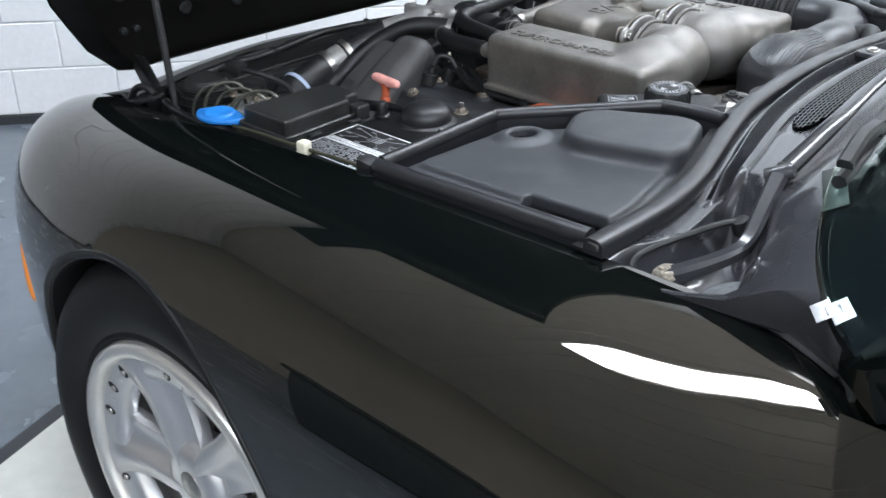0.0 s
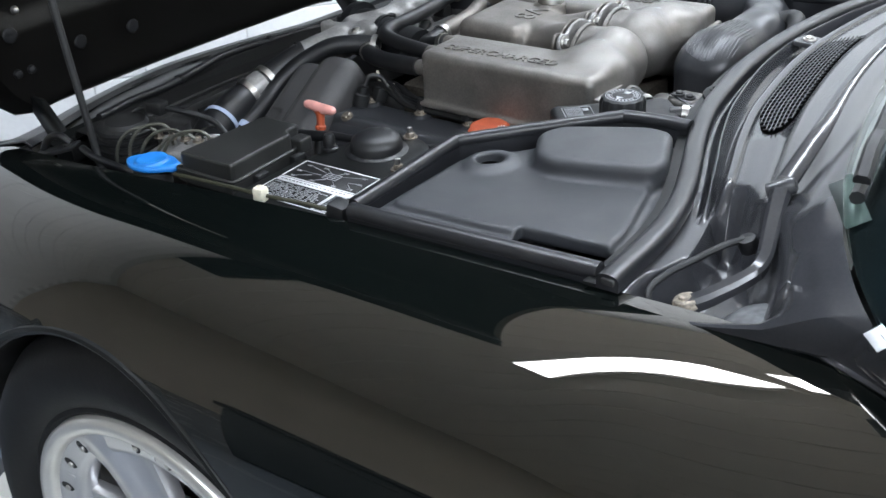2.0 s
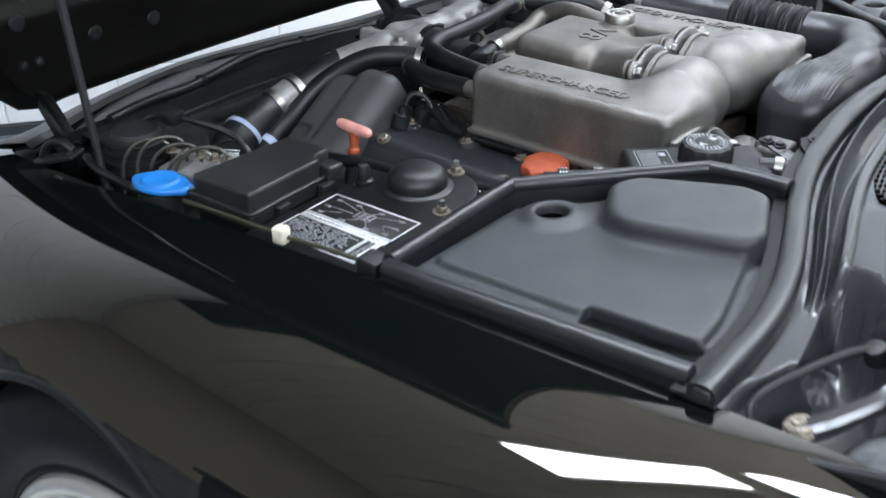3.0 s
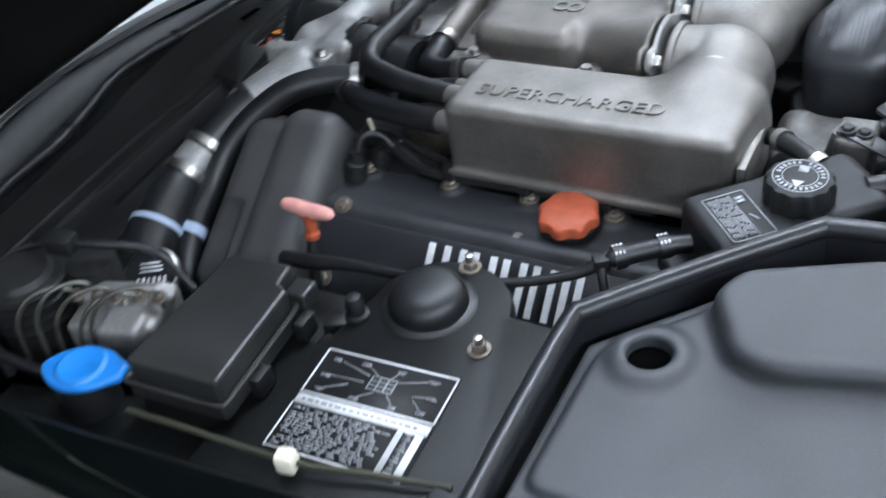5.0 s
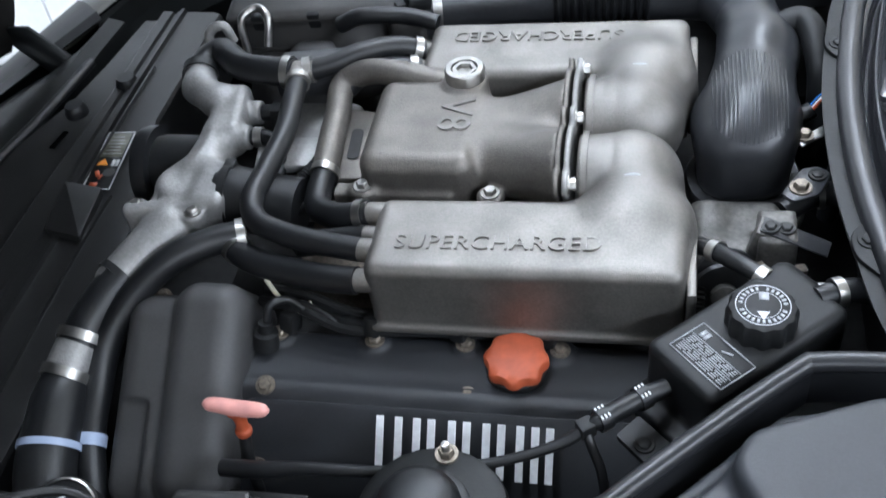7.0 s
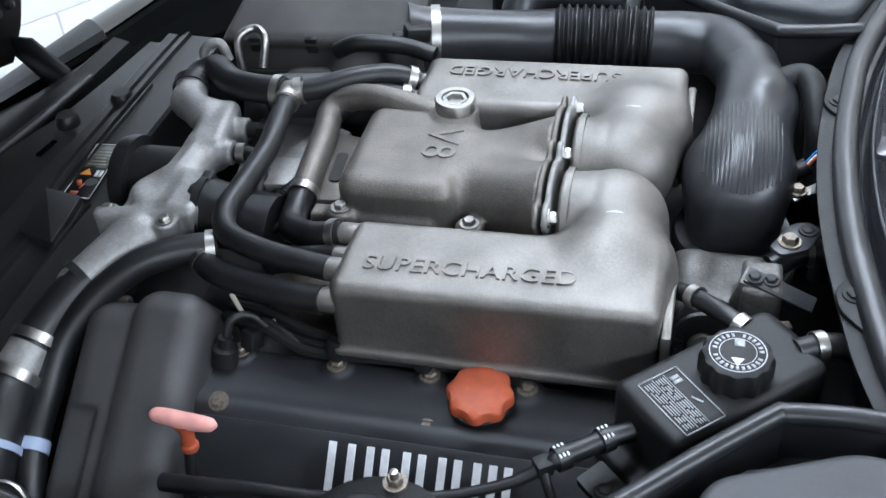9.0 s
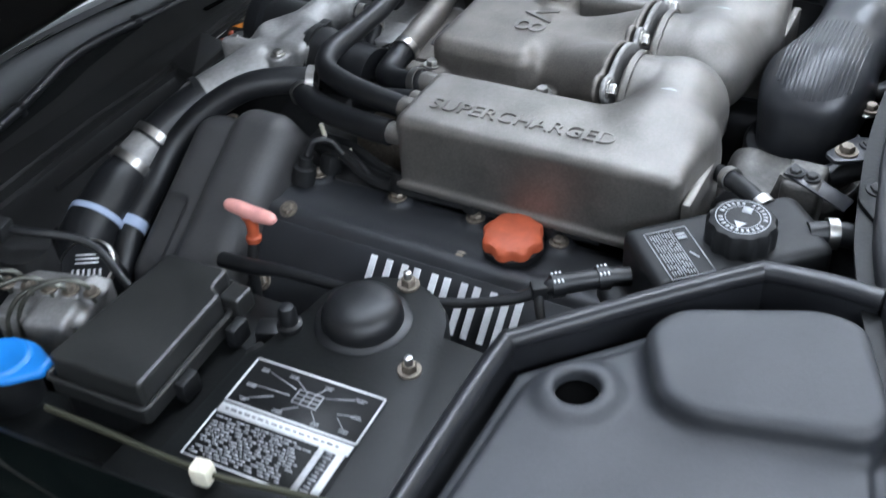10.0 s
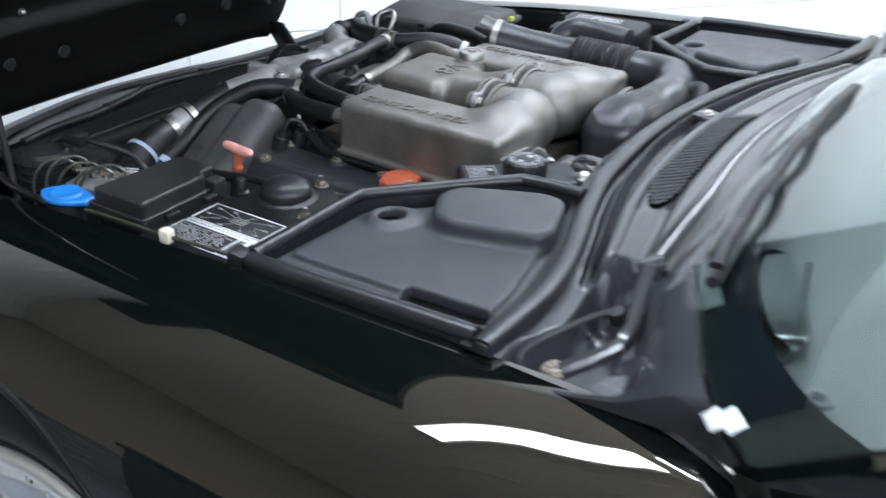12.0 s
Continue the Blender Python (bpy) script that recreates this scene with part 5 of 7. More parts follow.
part("latch", box((0.008, 0.012, 0.009), pose(-0.046, 0.342, 0.840), 0.002), mat("yellow_green_clip", (0.45, 0.50, 0.06), rough=0.5), airbox, "yellow-green clip")
part("bracket", tube([(-0.288, 0.175, 0.80), (-0.288, 0.180, 0.835), (-0.270, 0.186, 0.842), (-0.262, 0.186, 0.82)], 0.006, 10, 5), ALU_B, airbox)

fuse_r = thing("control_box", "black control box with a white printed label", "control box")
part("body", box((0.165, 0.13, 0.13), pose(0.10, 0.425, 0.775, 0, 0, 8), 0.012), PLASTIC, fuse_r)
printed(fuse_r, pose(0.085, 0.45, 0.8405, 0, 0, 8), 0.085, 0.022, [(-0.004, 0.003, True), (0.004, 0.003, True)], 0.0016, WHITE, 5)
for dx in (-0.05, 0.02):
    part("stud", lathe([(0.0001, 0.018), (0.006, 0.016), (0.007, 0.0)], pose(0.085 + dx, 0.395, 0.838), 14), PLASTIC, fuse_r)


# ---------------------------------------------------------------- wing covers
COVER_POLY = [(0.228, -0.600), (0.231, -0.436), (0.349, -0.321), (0.456, -0.302), (0.493, -0.40), (0.528, -0.53), (0.531, -0.605)]
BUMP = rounded([(0.308, -0.384), (0.322, -0.352), (0.420, -0.316), (0.453, -0.322), (0.486, -0.405), (0.478, -0.430), (0.368, -0.450), (0.338, -0.440)], 0.014, 4)
INNER = rounded([(0.238, -0.578), (0.242, -0.442), (0.355, -0.333), (0.446, -0.314), (0.474, -0.41), (0.505, -0.53), (0.508, -0.585)], 0.015, 3)


def f_wingcover(P):
    z = P[..., 2]
    lift = 0.06 * (P[..., 0] - 0.21)
    Q = P.copy()
    Q[..., 2] = z - lift
    d = f_slab(Q, COVER_POLY, 0.806, 0.812, 0.002)
    d = mix_min(d, f_slab(Q, INNER, 0.804, 0.819, 0.005), 0.006)
    d = mix_min(d, f_slab(Q, BUMP, 0.804, 0.841, 0.010), 0.012)
    d = mix_min(d, f_cyl(Q, (0.281, -0.443, 0.804), (0.281, -0.443, 0.825), 0.030, 0.009), 0.012)
    d = mix_max(d, -f_cyl(Q, (0.281, -0.443, 0.78), (0.281, -0.443, 0.85), 0.0165, 0.001), 0.004)
    return mix_max(d, -f_box(Q, (0.462, -0.578, 0.81), (0.058, 0.0095, 0.03), 0.002), 0.003)


for sgn in (1, -1):
    wc = thing("wing_cover", "satin dark grey plastic cover panel with a round hole", "cover panel", "cover panels")
    cast("panel", f_wingcover, (0.19, -0.62, 0.79), (0.54, -0.275, 0.875), 0.003, PLASTIC_G, wc, mirror=sgn < 0)
    # dark plates and a black sleeve put the shade into the panel's openings
    part("well", box((0.30, 0.30, 0.02), pose(0.365, -0.46 * sgn, 0.64), 0.004), DARK, wc)
    part("slot_shade", box((0.116, 0.021, 0.004), pose(0.462, -0.578 * sgn, 0.802, 0, -3.4, 0), 0.0005, 1), VOID, wc)
    part("hole_shade", lathe([(0.0158, 0.012), (0.0172, 0.012), (0.0172, -0.05), (0.0001, -0.05), (0.0001, -0.048), (0.0158, -0.048)], pose(0.281, -0.443 * sgn, 0.806), 36), VOID, wc)


def seal(name, pts, r, label, sgn=1):
    t = thing(name, label, "rubber seal", "rubber seals")
    part("bulb", tube([(x, sgn * y, z) for x, y, z in pts], r, 14, 8), SEAL, t)
    part("foot", sweep([(x, sgn * y, z - 0.012) for x, y, z in pts], [(-r * 0.8, -0.03), (-r * 0.8, 0.008), (r * 0.8, 0.008), (r * 0.8, -0.03)], 8), SEAL, t)
    return t


for sgn in (1, -1):
    seal("edge_seal", [(0.212, -0.607, 0.820), (0.212, -0.52, 0.823), (0.215, -0.430, 0.828), (0.226, -0.413, 0.830), (0.30, -0.343, 0.836), (0.362, -0.290, 0.842), (0.375, -0.284, 0.843), (0.42, -0.283, 0.846), (0.457, -0.287, 0.848)],
         0.0085, "black rubber seal round the front of the cover panel", sgn)
    seal("edge_seal", [(0.222, -0.622, 0.824), (0.30, -0.624, 0.829), (0.40, -0.622, 0.834), (0.524, -0.620, 0.840)], 0.0095, "black rubber seal along the wing edge", sgn)
    clip = thing("seal_clip", "black plastic clip at the end of the wing seal", "clip", "seal clips")
    part("block", box((0.024, 0.024, 0.022), pose(0.195, -0.612 * sgn, 0.812, 0, 8, 4), 0.004), PLASTIC, clip)
ys = np.linspace(-0.640, 0.640, 49)
band = [(-0.0115, -0.014), (-0.0115, -0.003), (-0.0095, 0.0005), (-0.005, 0.0022), (0.001, 0.0026), (0.006, 0.0018), (0.0095, -0.0005), (0.0112, -0.004), (0.0112, -0.014)]
ssl = thing("scuttle_seal", "broad flat black rubber bonnet seal along the scuttle", "rubber seal", "rubber seals")
part("band", sweep([(along(SEAL_X, y) + 0.001, y, 0.8495 + 0.002 * math.cos(y * 2.4)) for y in ys.tolist()], band, 2), SEAL, ssl)
# dark box on each closed end, for the shade inside the hollow seal
for sgn in (1, -1):
    part("hollow_end", box((0.013, 0.003, 0.007), pose(0.543, 0.6405 * sgn, 0.845), 0.001, 1), DARK, ssl)
lip = thing("seal_flange", "dark metal flange under the scuttle seal", "flange")
part("strip", sweep([(along(SEAL_X, y) - 0.012, y, 0.838) for y in ys.tolist()], [(-0.012, -0.003), (-0.012, 0.0), (0.012, 0.0015), (0.012, -0.003)], 2), PAINT_IN, lip)
for sgn in (1, -1):
    br = thing("scuttle_bracket", "dark pressed bracket bolted under the scuttle seal", "bracket", "scuttle brackets")
    tab = [(0.446, -0.200), (0.430, -0.184), (0.415, -0.165), (0.412, -0.142), (0.421, -0.126), (0.432, -0.118), (0.440, -0.100)]
    part("plate", prism(rounded([(x, sgn * y) for x, y in tab][::sgn], 0.008), 0.8375, 0.8425, 0.0015), PAINT_IN, br)
    part("bolt", bolt_bm((0.428, -0.146 * sgn, 0.842), (0, 0, 1), 0.007, 0.005), PLASTIC, br)

# ---------------------------------------------------------------- wiper and scuttle grille
grille = thing("scuttle_grille", "black air intake grille with fine slats in the scuttle panel", "grille")


def grille_span(y):
    """Where the leaf-shaped opening begins and ends across the scuttle."""
    e = min(1.0, max(0.0, (y + 0.296) / 0.10))
    h = math.sqrt(max(0.0, 1 - (1 - e) ** 2))
    return 0.435 - 0.120 * h, 0.445 + 0.100 * h


up3, up5 = Vector((0, 0, 0.0046)), Vector((0, 0, 0.0048))
# black sheet under the slats, in place of the shade in the openings
part("slat_gap_shade", grid_mesh([[scuttle(s, y) + Vector((0, 0, 0.0008)) for s in np.linspace(*grille_span(y), 5)] for y in np.linspace(-0.295, 0.055, 36).tolist()]), VOID, grille)
for k in range(28):
    y = -0.286 + 0.0122 * k
    s0, s1 = grille_span(y)
    part("slat", tube([tuple(scuttle(s, y + 0.010 * (s - 0.4) / 0.2) + up3) for s in np.linspace(s0, s1, 6)], 0.0007, 5, 1, smooth=False), PLASTIC, grille)
for s in (0.329, 0.353, 0.377, 0.401, 0.425, 0.449, 0.473, 0.497, 0.521):
    ys_in = [y for y in np.linspace(-0.294, 0.055, 40).tolist() if grille_span(y)[0] - 0.001 <= s <= grille_span(y)[1] + 0.001]
    part("bar", tube([tuple(scuttle(s, y) + up5) for y in ys_in], 0.0010, 6, 1, smooth=False), COWL, grille)

flat_bar = [(-0.011, -0.004), (-0.012, 0.003), (-0.008, 0.006), (0.008, 0.006), (0.012, 0.003), (0.011, -0.004)]
PIVOT = mat("rusty_pivot_metal", (0.27, 0.235, 0.19), rough=0.6, metal=0.4, grain=0.5, scale=400, stain=0.5, stain_scale=150)
for oy in (0.0, 0.615):
    wiper = thing("wiper", "grey painted wiper arm parked at the foot of the windscreen", "wiper", "wipers")
    arm = [(0.610, -0.622 + oy, 0.834, 1.0), (0.626, -0.608 + oy, 0.841, 0.95), (0.648, -0.580 + oy, 0.853, 0.85), (0.654, -0.562 + oy, 0.862, 0.85), (0.648, -0.532 + oy, 0.878, 0.95), (0.640, -0.494 + oy, 0.897, 1.15)]
    part("arm", sweep(arm, [(-0.007, -0.008), (-0.0085, 0.002), (-0.005, 0.006), (0.005, 0.006), (0.0085, 0.002), (0.007, -0.008)], 6), COWL, wiper, "bent pressed arm")
    part("pivot_cap", lathe([(0.0001, 0.004), (0.005, 0.004), (0.0058, 0.002), (0.0105, 0.001), (0.0120, -0.001), (0.0120, -0.007)], aim((0.609, -0.620 + oy, 0.838), (-0.25, -0.1, 1)), 24), PIVOT, wiper, "worn pivot nut")
    part("fork", box((0.017, 0.030, 0.015), pose(0.640, -0.490 + oy, 0.896, 24, 0, 8), 0.004), PLASTIC, wiper)
    part("hinge_pin", lathe([(0.0001, 0.015), (0.006, 0.0145), (0.008, 0.012), (0.008, -0.012), (0.0001, -0.013)], aim((0.638, -0.490 + oy, 0.899), (1, 0.25, 0.45)), 20), COWL, wiper)
    part("blade_arm", sweep([(0.639, -0.490 + oy, 0.898, 0.85), (0.640, -0.44 + oy, 0.912, 0.8), (0.640, -0.39 + oy, 0.925, 0.72), (0.633, -0.30 + oy, 0.938, 0.55), (0.634, -0.205 + oy, 0.949, 0.45), (0.648, -0.09 + oy, 0.960, 0.35)], flat_bar, 6), COWL, wiper, "tapered flat blade arm")
    for x0, y0, x1, y1 in ((0.722, -0.545, 0.712, -0.47), (0.712, -0.475, 0.702, -0.36), (0.703, -0.365, 0.694, -0.23), (0.694, -0.235, 0.690, -0.05)):
        za, zb = glass_z(y0) + 0.020, glass_z(y1) + 0.024
        part("blade_link", sweep([(x0, y0 + oy, za + 0.004), ((x0 + x1) / 2, (y0 + y1) / 2 + oy, (za + zb) / 2 + 0.011), (x1, y1 + oy, zb + 0.004)], [(-0.007, -0.004), (-0.007, 0.002), (-0.004, 0.005), (0.004, 0.005), (0.007, 0.002), (0.007, -0.004)], 5), PLASTIC, wiper)
    part("blade", tube([(0.722, -0.55 + oy, glass_z(0.55) + 0.010), (0.702, -0.36 + oy, glass_z(0.36) + 0.012), (0.692, -0.15 + oy, glass_z(0.15) + 0.012), (0.690, 0.0 + oy, glass_z(0) + 0.012)], 0.0068, 8, 5), RUBBER, wiper)
recess = thing("wiper_pivot_bracket", "bolted bracket beside the second wiper pivot", "bracket")
part("plate", prism(rounded([(0.452, 0.035), (0.485, 0.030), (0.495, 0.062), (0.462, 0.072)], 0.008), 0.852, 0.858, 0.001), COWL, recess)
part("bolt", bolt_bm((0.473, 0.050, 0.858), (0, 0, 1), 0.006, 0.005), STEEL, recess)
well = thing("wheel_housing_dome", "dusty grey domed housing in the scuttle corner", "housing")
part("plate", lathe([(0.0001, 0.046), (0.016, 0.0445), (0.030, 0.039), (0.041, 0.029), (0.048, 0.015), (0.051, 0.0), (0.052, -0.03)], pose(0.684, -0.612, 0.797, 0, -6, 0), 40), DUST, well)
drain = thing("scuttle_drain_cover", "oval drain cover in the scuttle corner", "drain cover", "drain covers")
part("plate", lathe([(0.0001, 0.004), (0.020, 0.0035), (0.026, 0.0), (0.026, -0.004)], aim(scuttle(0.73, -0.622), (scuttle(0.73, -0.618) - scuttle(0.73, -0.626)).cross(scuttle(0.75, -0.622) - scuttle(0.71, -0.622)) * -1) @ Matrix.Scale(0.55, 4, (1, 0, 0)), 28), COWL, drain)
vin = thing("glass_tag", "narrow dull green plate behind the windscreen foot", "plate")
part("sheet", box((0.078, 0.022, 0.001), frame_of((0.712, -0.532, 0.9215), (0.5, -0.87, -0.06), (0.80, 0.42, 0.45)), 0), mat("dull_green_plate", (0.035, 0.048, 0.044), rough=0.5, stain=0.3, stain_scale=60), vin)
wash = thing("washer_tube", "thin black washer tube looped beside the wiper pivot", "washer tube")
part("tube", tube([(0.626, -0.526, 0.858), (0.618, -0.531, 0.857), (0.607, -0.542, 0.853), (0.592, -0.564, 0.846), (0.576, -0.590, 0.838), (0.570, -0.608, 0.832), (0.574, -0.620, 0.826), (0.585, -0.624, 0.812)], 0.0034, 8, 8), PLASTIC, wash)
part("grommet", lathe([(0.0001, 0.006), (0.008, 0.005), (0.010, 0.0), (0.010, -0.008)], aim((0.626, -0.526, 0.856), (-0.3, -0.3, 1)), 20), RUBBER, wash)
stick = thing("paper_tag", "small white paper tag stuck inside the windscreen corner", "paper tag")
sm = frame_of((0.798, -0.690, 0.904), (0.45, -0.80, -0.06), (0.80, 0.30, 0.45))
part("sheet", box((0.026, 0.016, 0.0008), sm @ pose(0.002, 0.004, 0, 0, 0, 12), 0), WHITE, stick)
part("sheet", box((0.024, 0.015, 0.0008), sm @ pose(-0.005, -0.009, 0.001, 0, 0, 12), 0), WHITE, stick)
for k in range(2):
    part("print_bar", box((0.012, 0.0016, 0.0004), sm @ pose(0.001 - 0.003 * k, 0.005 - 0.011 * k, 0.0016, 0, 0, 12), 0), SILVERPRINT, stick)

# ---------------------------------------------------------------- near side: fuse box, strut cap, label, washer cap
fuse = thing("fuse_box", "black plastic fuse box with a stepped lid", "fuse box")
LID = rounded([(-0.143, -0.556), (-0.048, -0.552), (-0.054, -0.434), (-0.066, -0.431), (-0.068, -0.404), (-0.134, -0.408)], 0.006, 3)
RIM_P = [((x + 0.095) * 1.09 - 0.095, (y + 0.48) * 1.06 - 0.48) for x, y in LID]
part("lid", join(prism(LID, 0.752, 0.786, 0.0035), box((0.022, 0.024, 0.022), pose(-0.054, -0.418, 0.764), 0.003)), LIDMAT, fuse, "flat lid with a stepped rim", smooth=False)
part("lid_flange", prism(RIM_P, 0.746, 0.760, 0.002), LIDMAT, fuse, smooth=False)
part("lid_lip", tube([(x, y, 0.763) for x, y in RIM_P + RIM_P[:1]], 0.0030, 8, 1), LIDMAT, fuse, "rounded lip round the lid")
part("base", prism([(x * 0.97 - 0.003, y * 0.99 - 0.005) for x, y in LID], 0.62, 0.742), PLASTIC, fuse)
for y in (-0.44, -0.51):
    part("latch", box((0.012, 0.022, 0.022), pose(-0.040, y, 0.750), 0.003), PLASTIC, fuse)
part("connector", box((0.03, 0.022, 0.024), pose(-0.012, -0.425, 0.745, 0, 0, 20), 0.004), RUBBER, fuse)
part("connector", box((0.022, 0.018, 0.030), pose(-0.004, -0.455, 0.742, 0, 0, -15), 0.004), PLASTIC, fuse)

strut = thing("suspension_dome", "black rubber dome over the suspension strut", "rubber dome")
part("dome", lathe([(0.0001, 0.038), (0.014, 0.037), (0.025, 0.033), (0.032, 0.025), (0.0345, 0.014), (0.035, 0.004), (0.040, 0.002), (0.042, 0.0), (0.042, -0.004)], pose(0.073, -0.406, 0.7795) @ Matrix.Scale(0.66, 4, (0, 0, 1)), 48), RUBBER, strut)
for i, (x, y) in enumerate(((0.137, -0.440), (0.086, -0.351))):
    b = thing("strut_stud", "plated strut mounting stud with its nut", "stud", "strut studs")
    part("nut", bolt_bm((x, y, 0.779), (0, 0, 1), 0.0068, 0.008), RUST, b)
    part("stud", lathe([(0.0001, 0.015), (0.0035, 0.014), (0.004, 0.0)], pose(x, y, 0.780), 10), STEEL, b)
peg = thing("rubber_buffer", "small black rubber buffer on the strut deck", "buffer")
part("post", lathe([(0.0001, 0.024), (0.006, 0.023), (0.008, 0.018), (0.008, 0.006), (0.011, 0.004), (0.011, 0.0)], pose(0.020, -0.438, 0.779), 20), RUBBER, peg)

deck_label = thing("tyre_label", "black and silver printed information label on the strut deck", "label")
dm = frame_of((0.079, -0.530, 0.7795), (1, 0.04, 0), (-0.04, 1, 0))
part("sheet", box((0.122, 0.108, 0.0006), dm, 0), PLASTIC, deck_label)
printed(deck_label, dm @ pose(0, 0.028, 0.0003), 0.118, 0.048, [], 0.0018, WHITE, 3)
part("print_band", box((0.118, 0.010, 0.0004), dm @ pose(0, -0.0035, 0.0006), 0), WHITE, deck_label, "white band across the label")
rnd = random.Random(4)
for k in range(13):
    x, row = -0.056 + rnd.choice((0.0, 0.002, 0.012)), []
    stop = rnd.uniform(0.012, 0.030)
    while x < stop:
        w = rnd.uniform(0.002, 0.008)
        row.append(box((w, 0.0011, 0.0004), dm @ pose(x + w / 2, -0.0125 - 0.00305 * k, 0.0006), 0))
        x += w + rnd.choice((0.0012, 0.0012, 0.005))
    part("print_line", join(*row), SILVERPRINT, deck_label)
part("print_column", box((0.022, 0.044, 0.0004), dm @ pose(0.046, -0.0305, 0.0006), 0), WHITE, deck_label, "white column beside the text")
part("column_strip", box((0.010, 0.040, 0.0004), dm @ pose(0.0455, -0.0305, 0.0010), 0), PLASTIC_G, deck_label)
for k in range(11):
    part("print_bar", box((0.007 - 0.002 * (k % 3), 0.0012, 0.0004), dm @ pose(0.0455, -0.0485 + 0.0036 * k, 0.0014), 0), SILVERPRINT, deck_label)
for k in range(17):
    part("print_bar", box((0.003 + 0.002 * (k % 2), 0.0012, 0.0004), dm @ pose(-0.052 + 0.0062 * k, -0.0035, 0.0010), 0), PLASTIC_G, deck_label)
part("label_edge", join(box((0.0014, 0.046, 0.0004), dm @ pose(-0.0595, -0.031, 0.0006), 0), box((0.118, 0.0014, 0.0004), dm @ pose(0, -0.0535, 0.0006), 0)), WHITE, deck_label)
# a plain diagram: a small grid with leader lines to short captions
for k in range(4):
    part("print_line", box((0.022, 0.0009, 0.0004), dm @ pose(0.002, 0.022 + 0.0045 * k, 0.0006), 0), SILVERPRINT, deck_label)
    part("print_line", box((0.0009, 0.0145, 0.0004), dm @ pose(-0.009 + 0.0073 * k, 0.0288, 0.0006), 0), SILVERPRINT, deck_label)
for cx, cy, tx, ty in ((-0.046, 0.044, -0.010, 0.034), (-0.020, 0.046, -0.004, 0.036), (0.012, 0.046, 0.006, 0.036), (0.042, 0.044, 0.013, 0.034), (-0.048, 0.026, -0.012, 0.027), (-0.046, 0.011, -0.024, 0.022), (-0.014, 0.010, 0.0, 0.020), (0.020, 0.010, 0.010, 0.020), (0.047, 0.028, 0.030, 0.024), (0.044, 0.012, 0.032, 0.022)):
    part("caption", join(*[box((rnd.uniform(0.005, 0.010), 0.0008, 0.0004), dm @ pose(cx, cy - 0.0022 * q, 0.0006), 0) for q in range(2)]), SILVERPRINT, deck_label)
    turn = math.degrees(math.atan2(ty - cy, tx - cx))
    part("leader_line", box((0.8 * math.hypot(tx - cx, ty - cy), 0.0006, 0.0004), dm @ pose(cx + 0.55 * (tx - cx), cy + 0.55 * (ty - cy), 0.0006, 0, 0, turn), 0), SILVERPRINT, deck_label)

washer = thing("washer_filler", "bright blue oval filler cap on a black neck", "filler cap")
part("neck", lathe([(0.0001, 0.0), (0.024, 0.0), (0.026, -0.01), (0.024, -0.06), (0.0001, -0.06)], pose(-0.200, -0.562, 0.752), 28), PLASTIC, washer)


def f_blue(P):
    Q = (P - np.array((-0.198, -0.560, 0.758))) @ np.array(pose(0, 0, 0, 0, 0, 14).to_3x3())
    d = mix_max(f_cyl(Q, (0, 0.020, -0.006), (0, 0.020, 0.006), 0.047, 0.004), f_cyl(Q, (0, -0.020, -0.006), (0, -0.020, 0.006), 0.047, 0.004), 0.008)
    d = mix_min(d, f_box(Q, (0.032, 0.0, -0.001), (0.009, 0.009, 0.003), 0.003), 0.008)
    rim = f_cyl(Q, (0, 0, -0.002), (0, 0, 0.0085), 0.0225, 0.002)
    d = mix_min(d, rim, 0.003)
    dish = np.linalg.norm(Q - np.array((0, 0, 0.0540)), axis=-1) - 0.0495
    return mix_max(d, -dish, 0.003)


cast("cap", f_blue, (-0.252, -0.605, 0.742), (-0.144, -0.515, 0.780), 0.002, BLUE, washer, "blue flip cap with a dished top and pointed ends")

rod = thing("bonnet_prop_rod", "thin olive rod held in a cream clip along the wing edge", "rod")
part("rod", tube([(-0.11, -0.594, 0.776), (-0.05, -0.597, 0.783), (0.06, -0.600, 0.792), (0.12, -0.588, 0.790), (0.18, -0.575, 0.785)], 0.0026, 8, 5), GREENROD, rod)
part("clip", box((0.016, 0.015, 0.019), pose(0.058, -0.602, 0.794, 0, 0, 8), 0.004), CREAM, rod, "cream plastic clip")

# ---------------------------------------------------------------- hydraulic unit
absu = thing("brake_unit", "worn alloy brake hydraulic unit with bent pipes", "brake unit")


def f_unit(P):
    t = pose(0, 0, 0, 0, 0, 15)
    d = f_box(P, (-0.245, -0.462, 0.700), (0.046, 0.034, 0.036), 0.005, t)
    d = mix_min(d, f_box(P, (-0.222, -0.485, 0.722), (0.022, 0.020, 0.022), 0.006, t), 0.006)
    for k in range(3):
        d = mix_min(d, f_cyl(P, (-0.275 + 0.024 * k, -0.470 + 0.006 * k, 0.72), (-0.275 + 0.024 * k, -0.470 + 0.006 * k, 0.748), 0.008, 0.002), 0.003)
    return mix_min(d, f_cyl(P, (-0.222, -0.446, 0.71), (-0.205, -0.442, 0.748), 0.013, 0.003), 0.006)


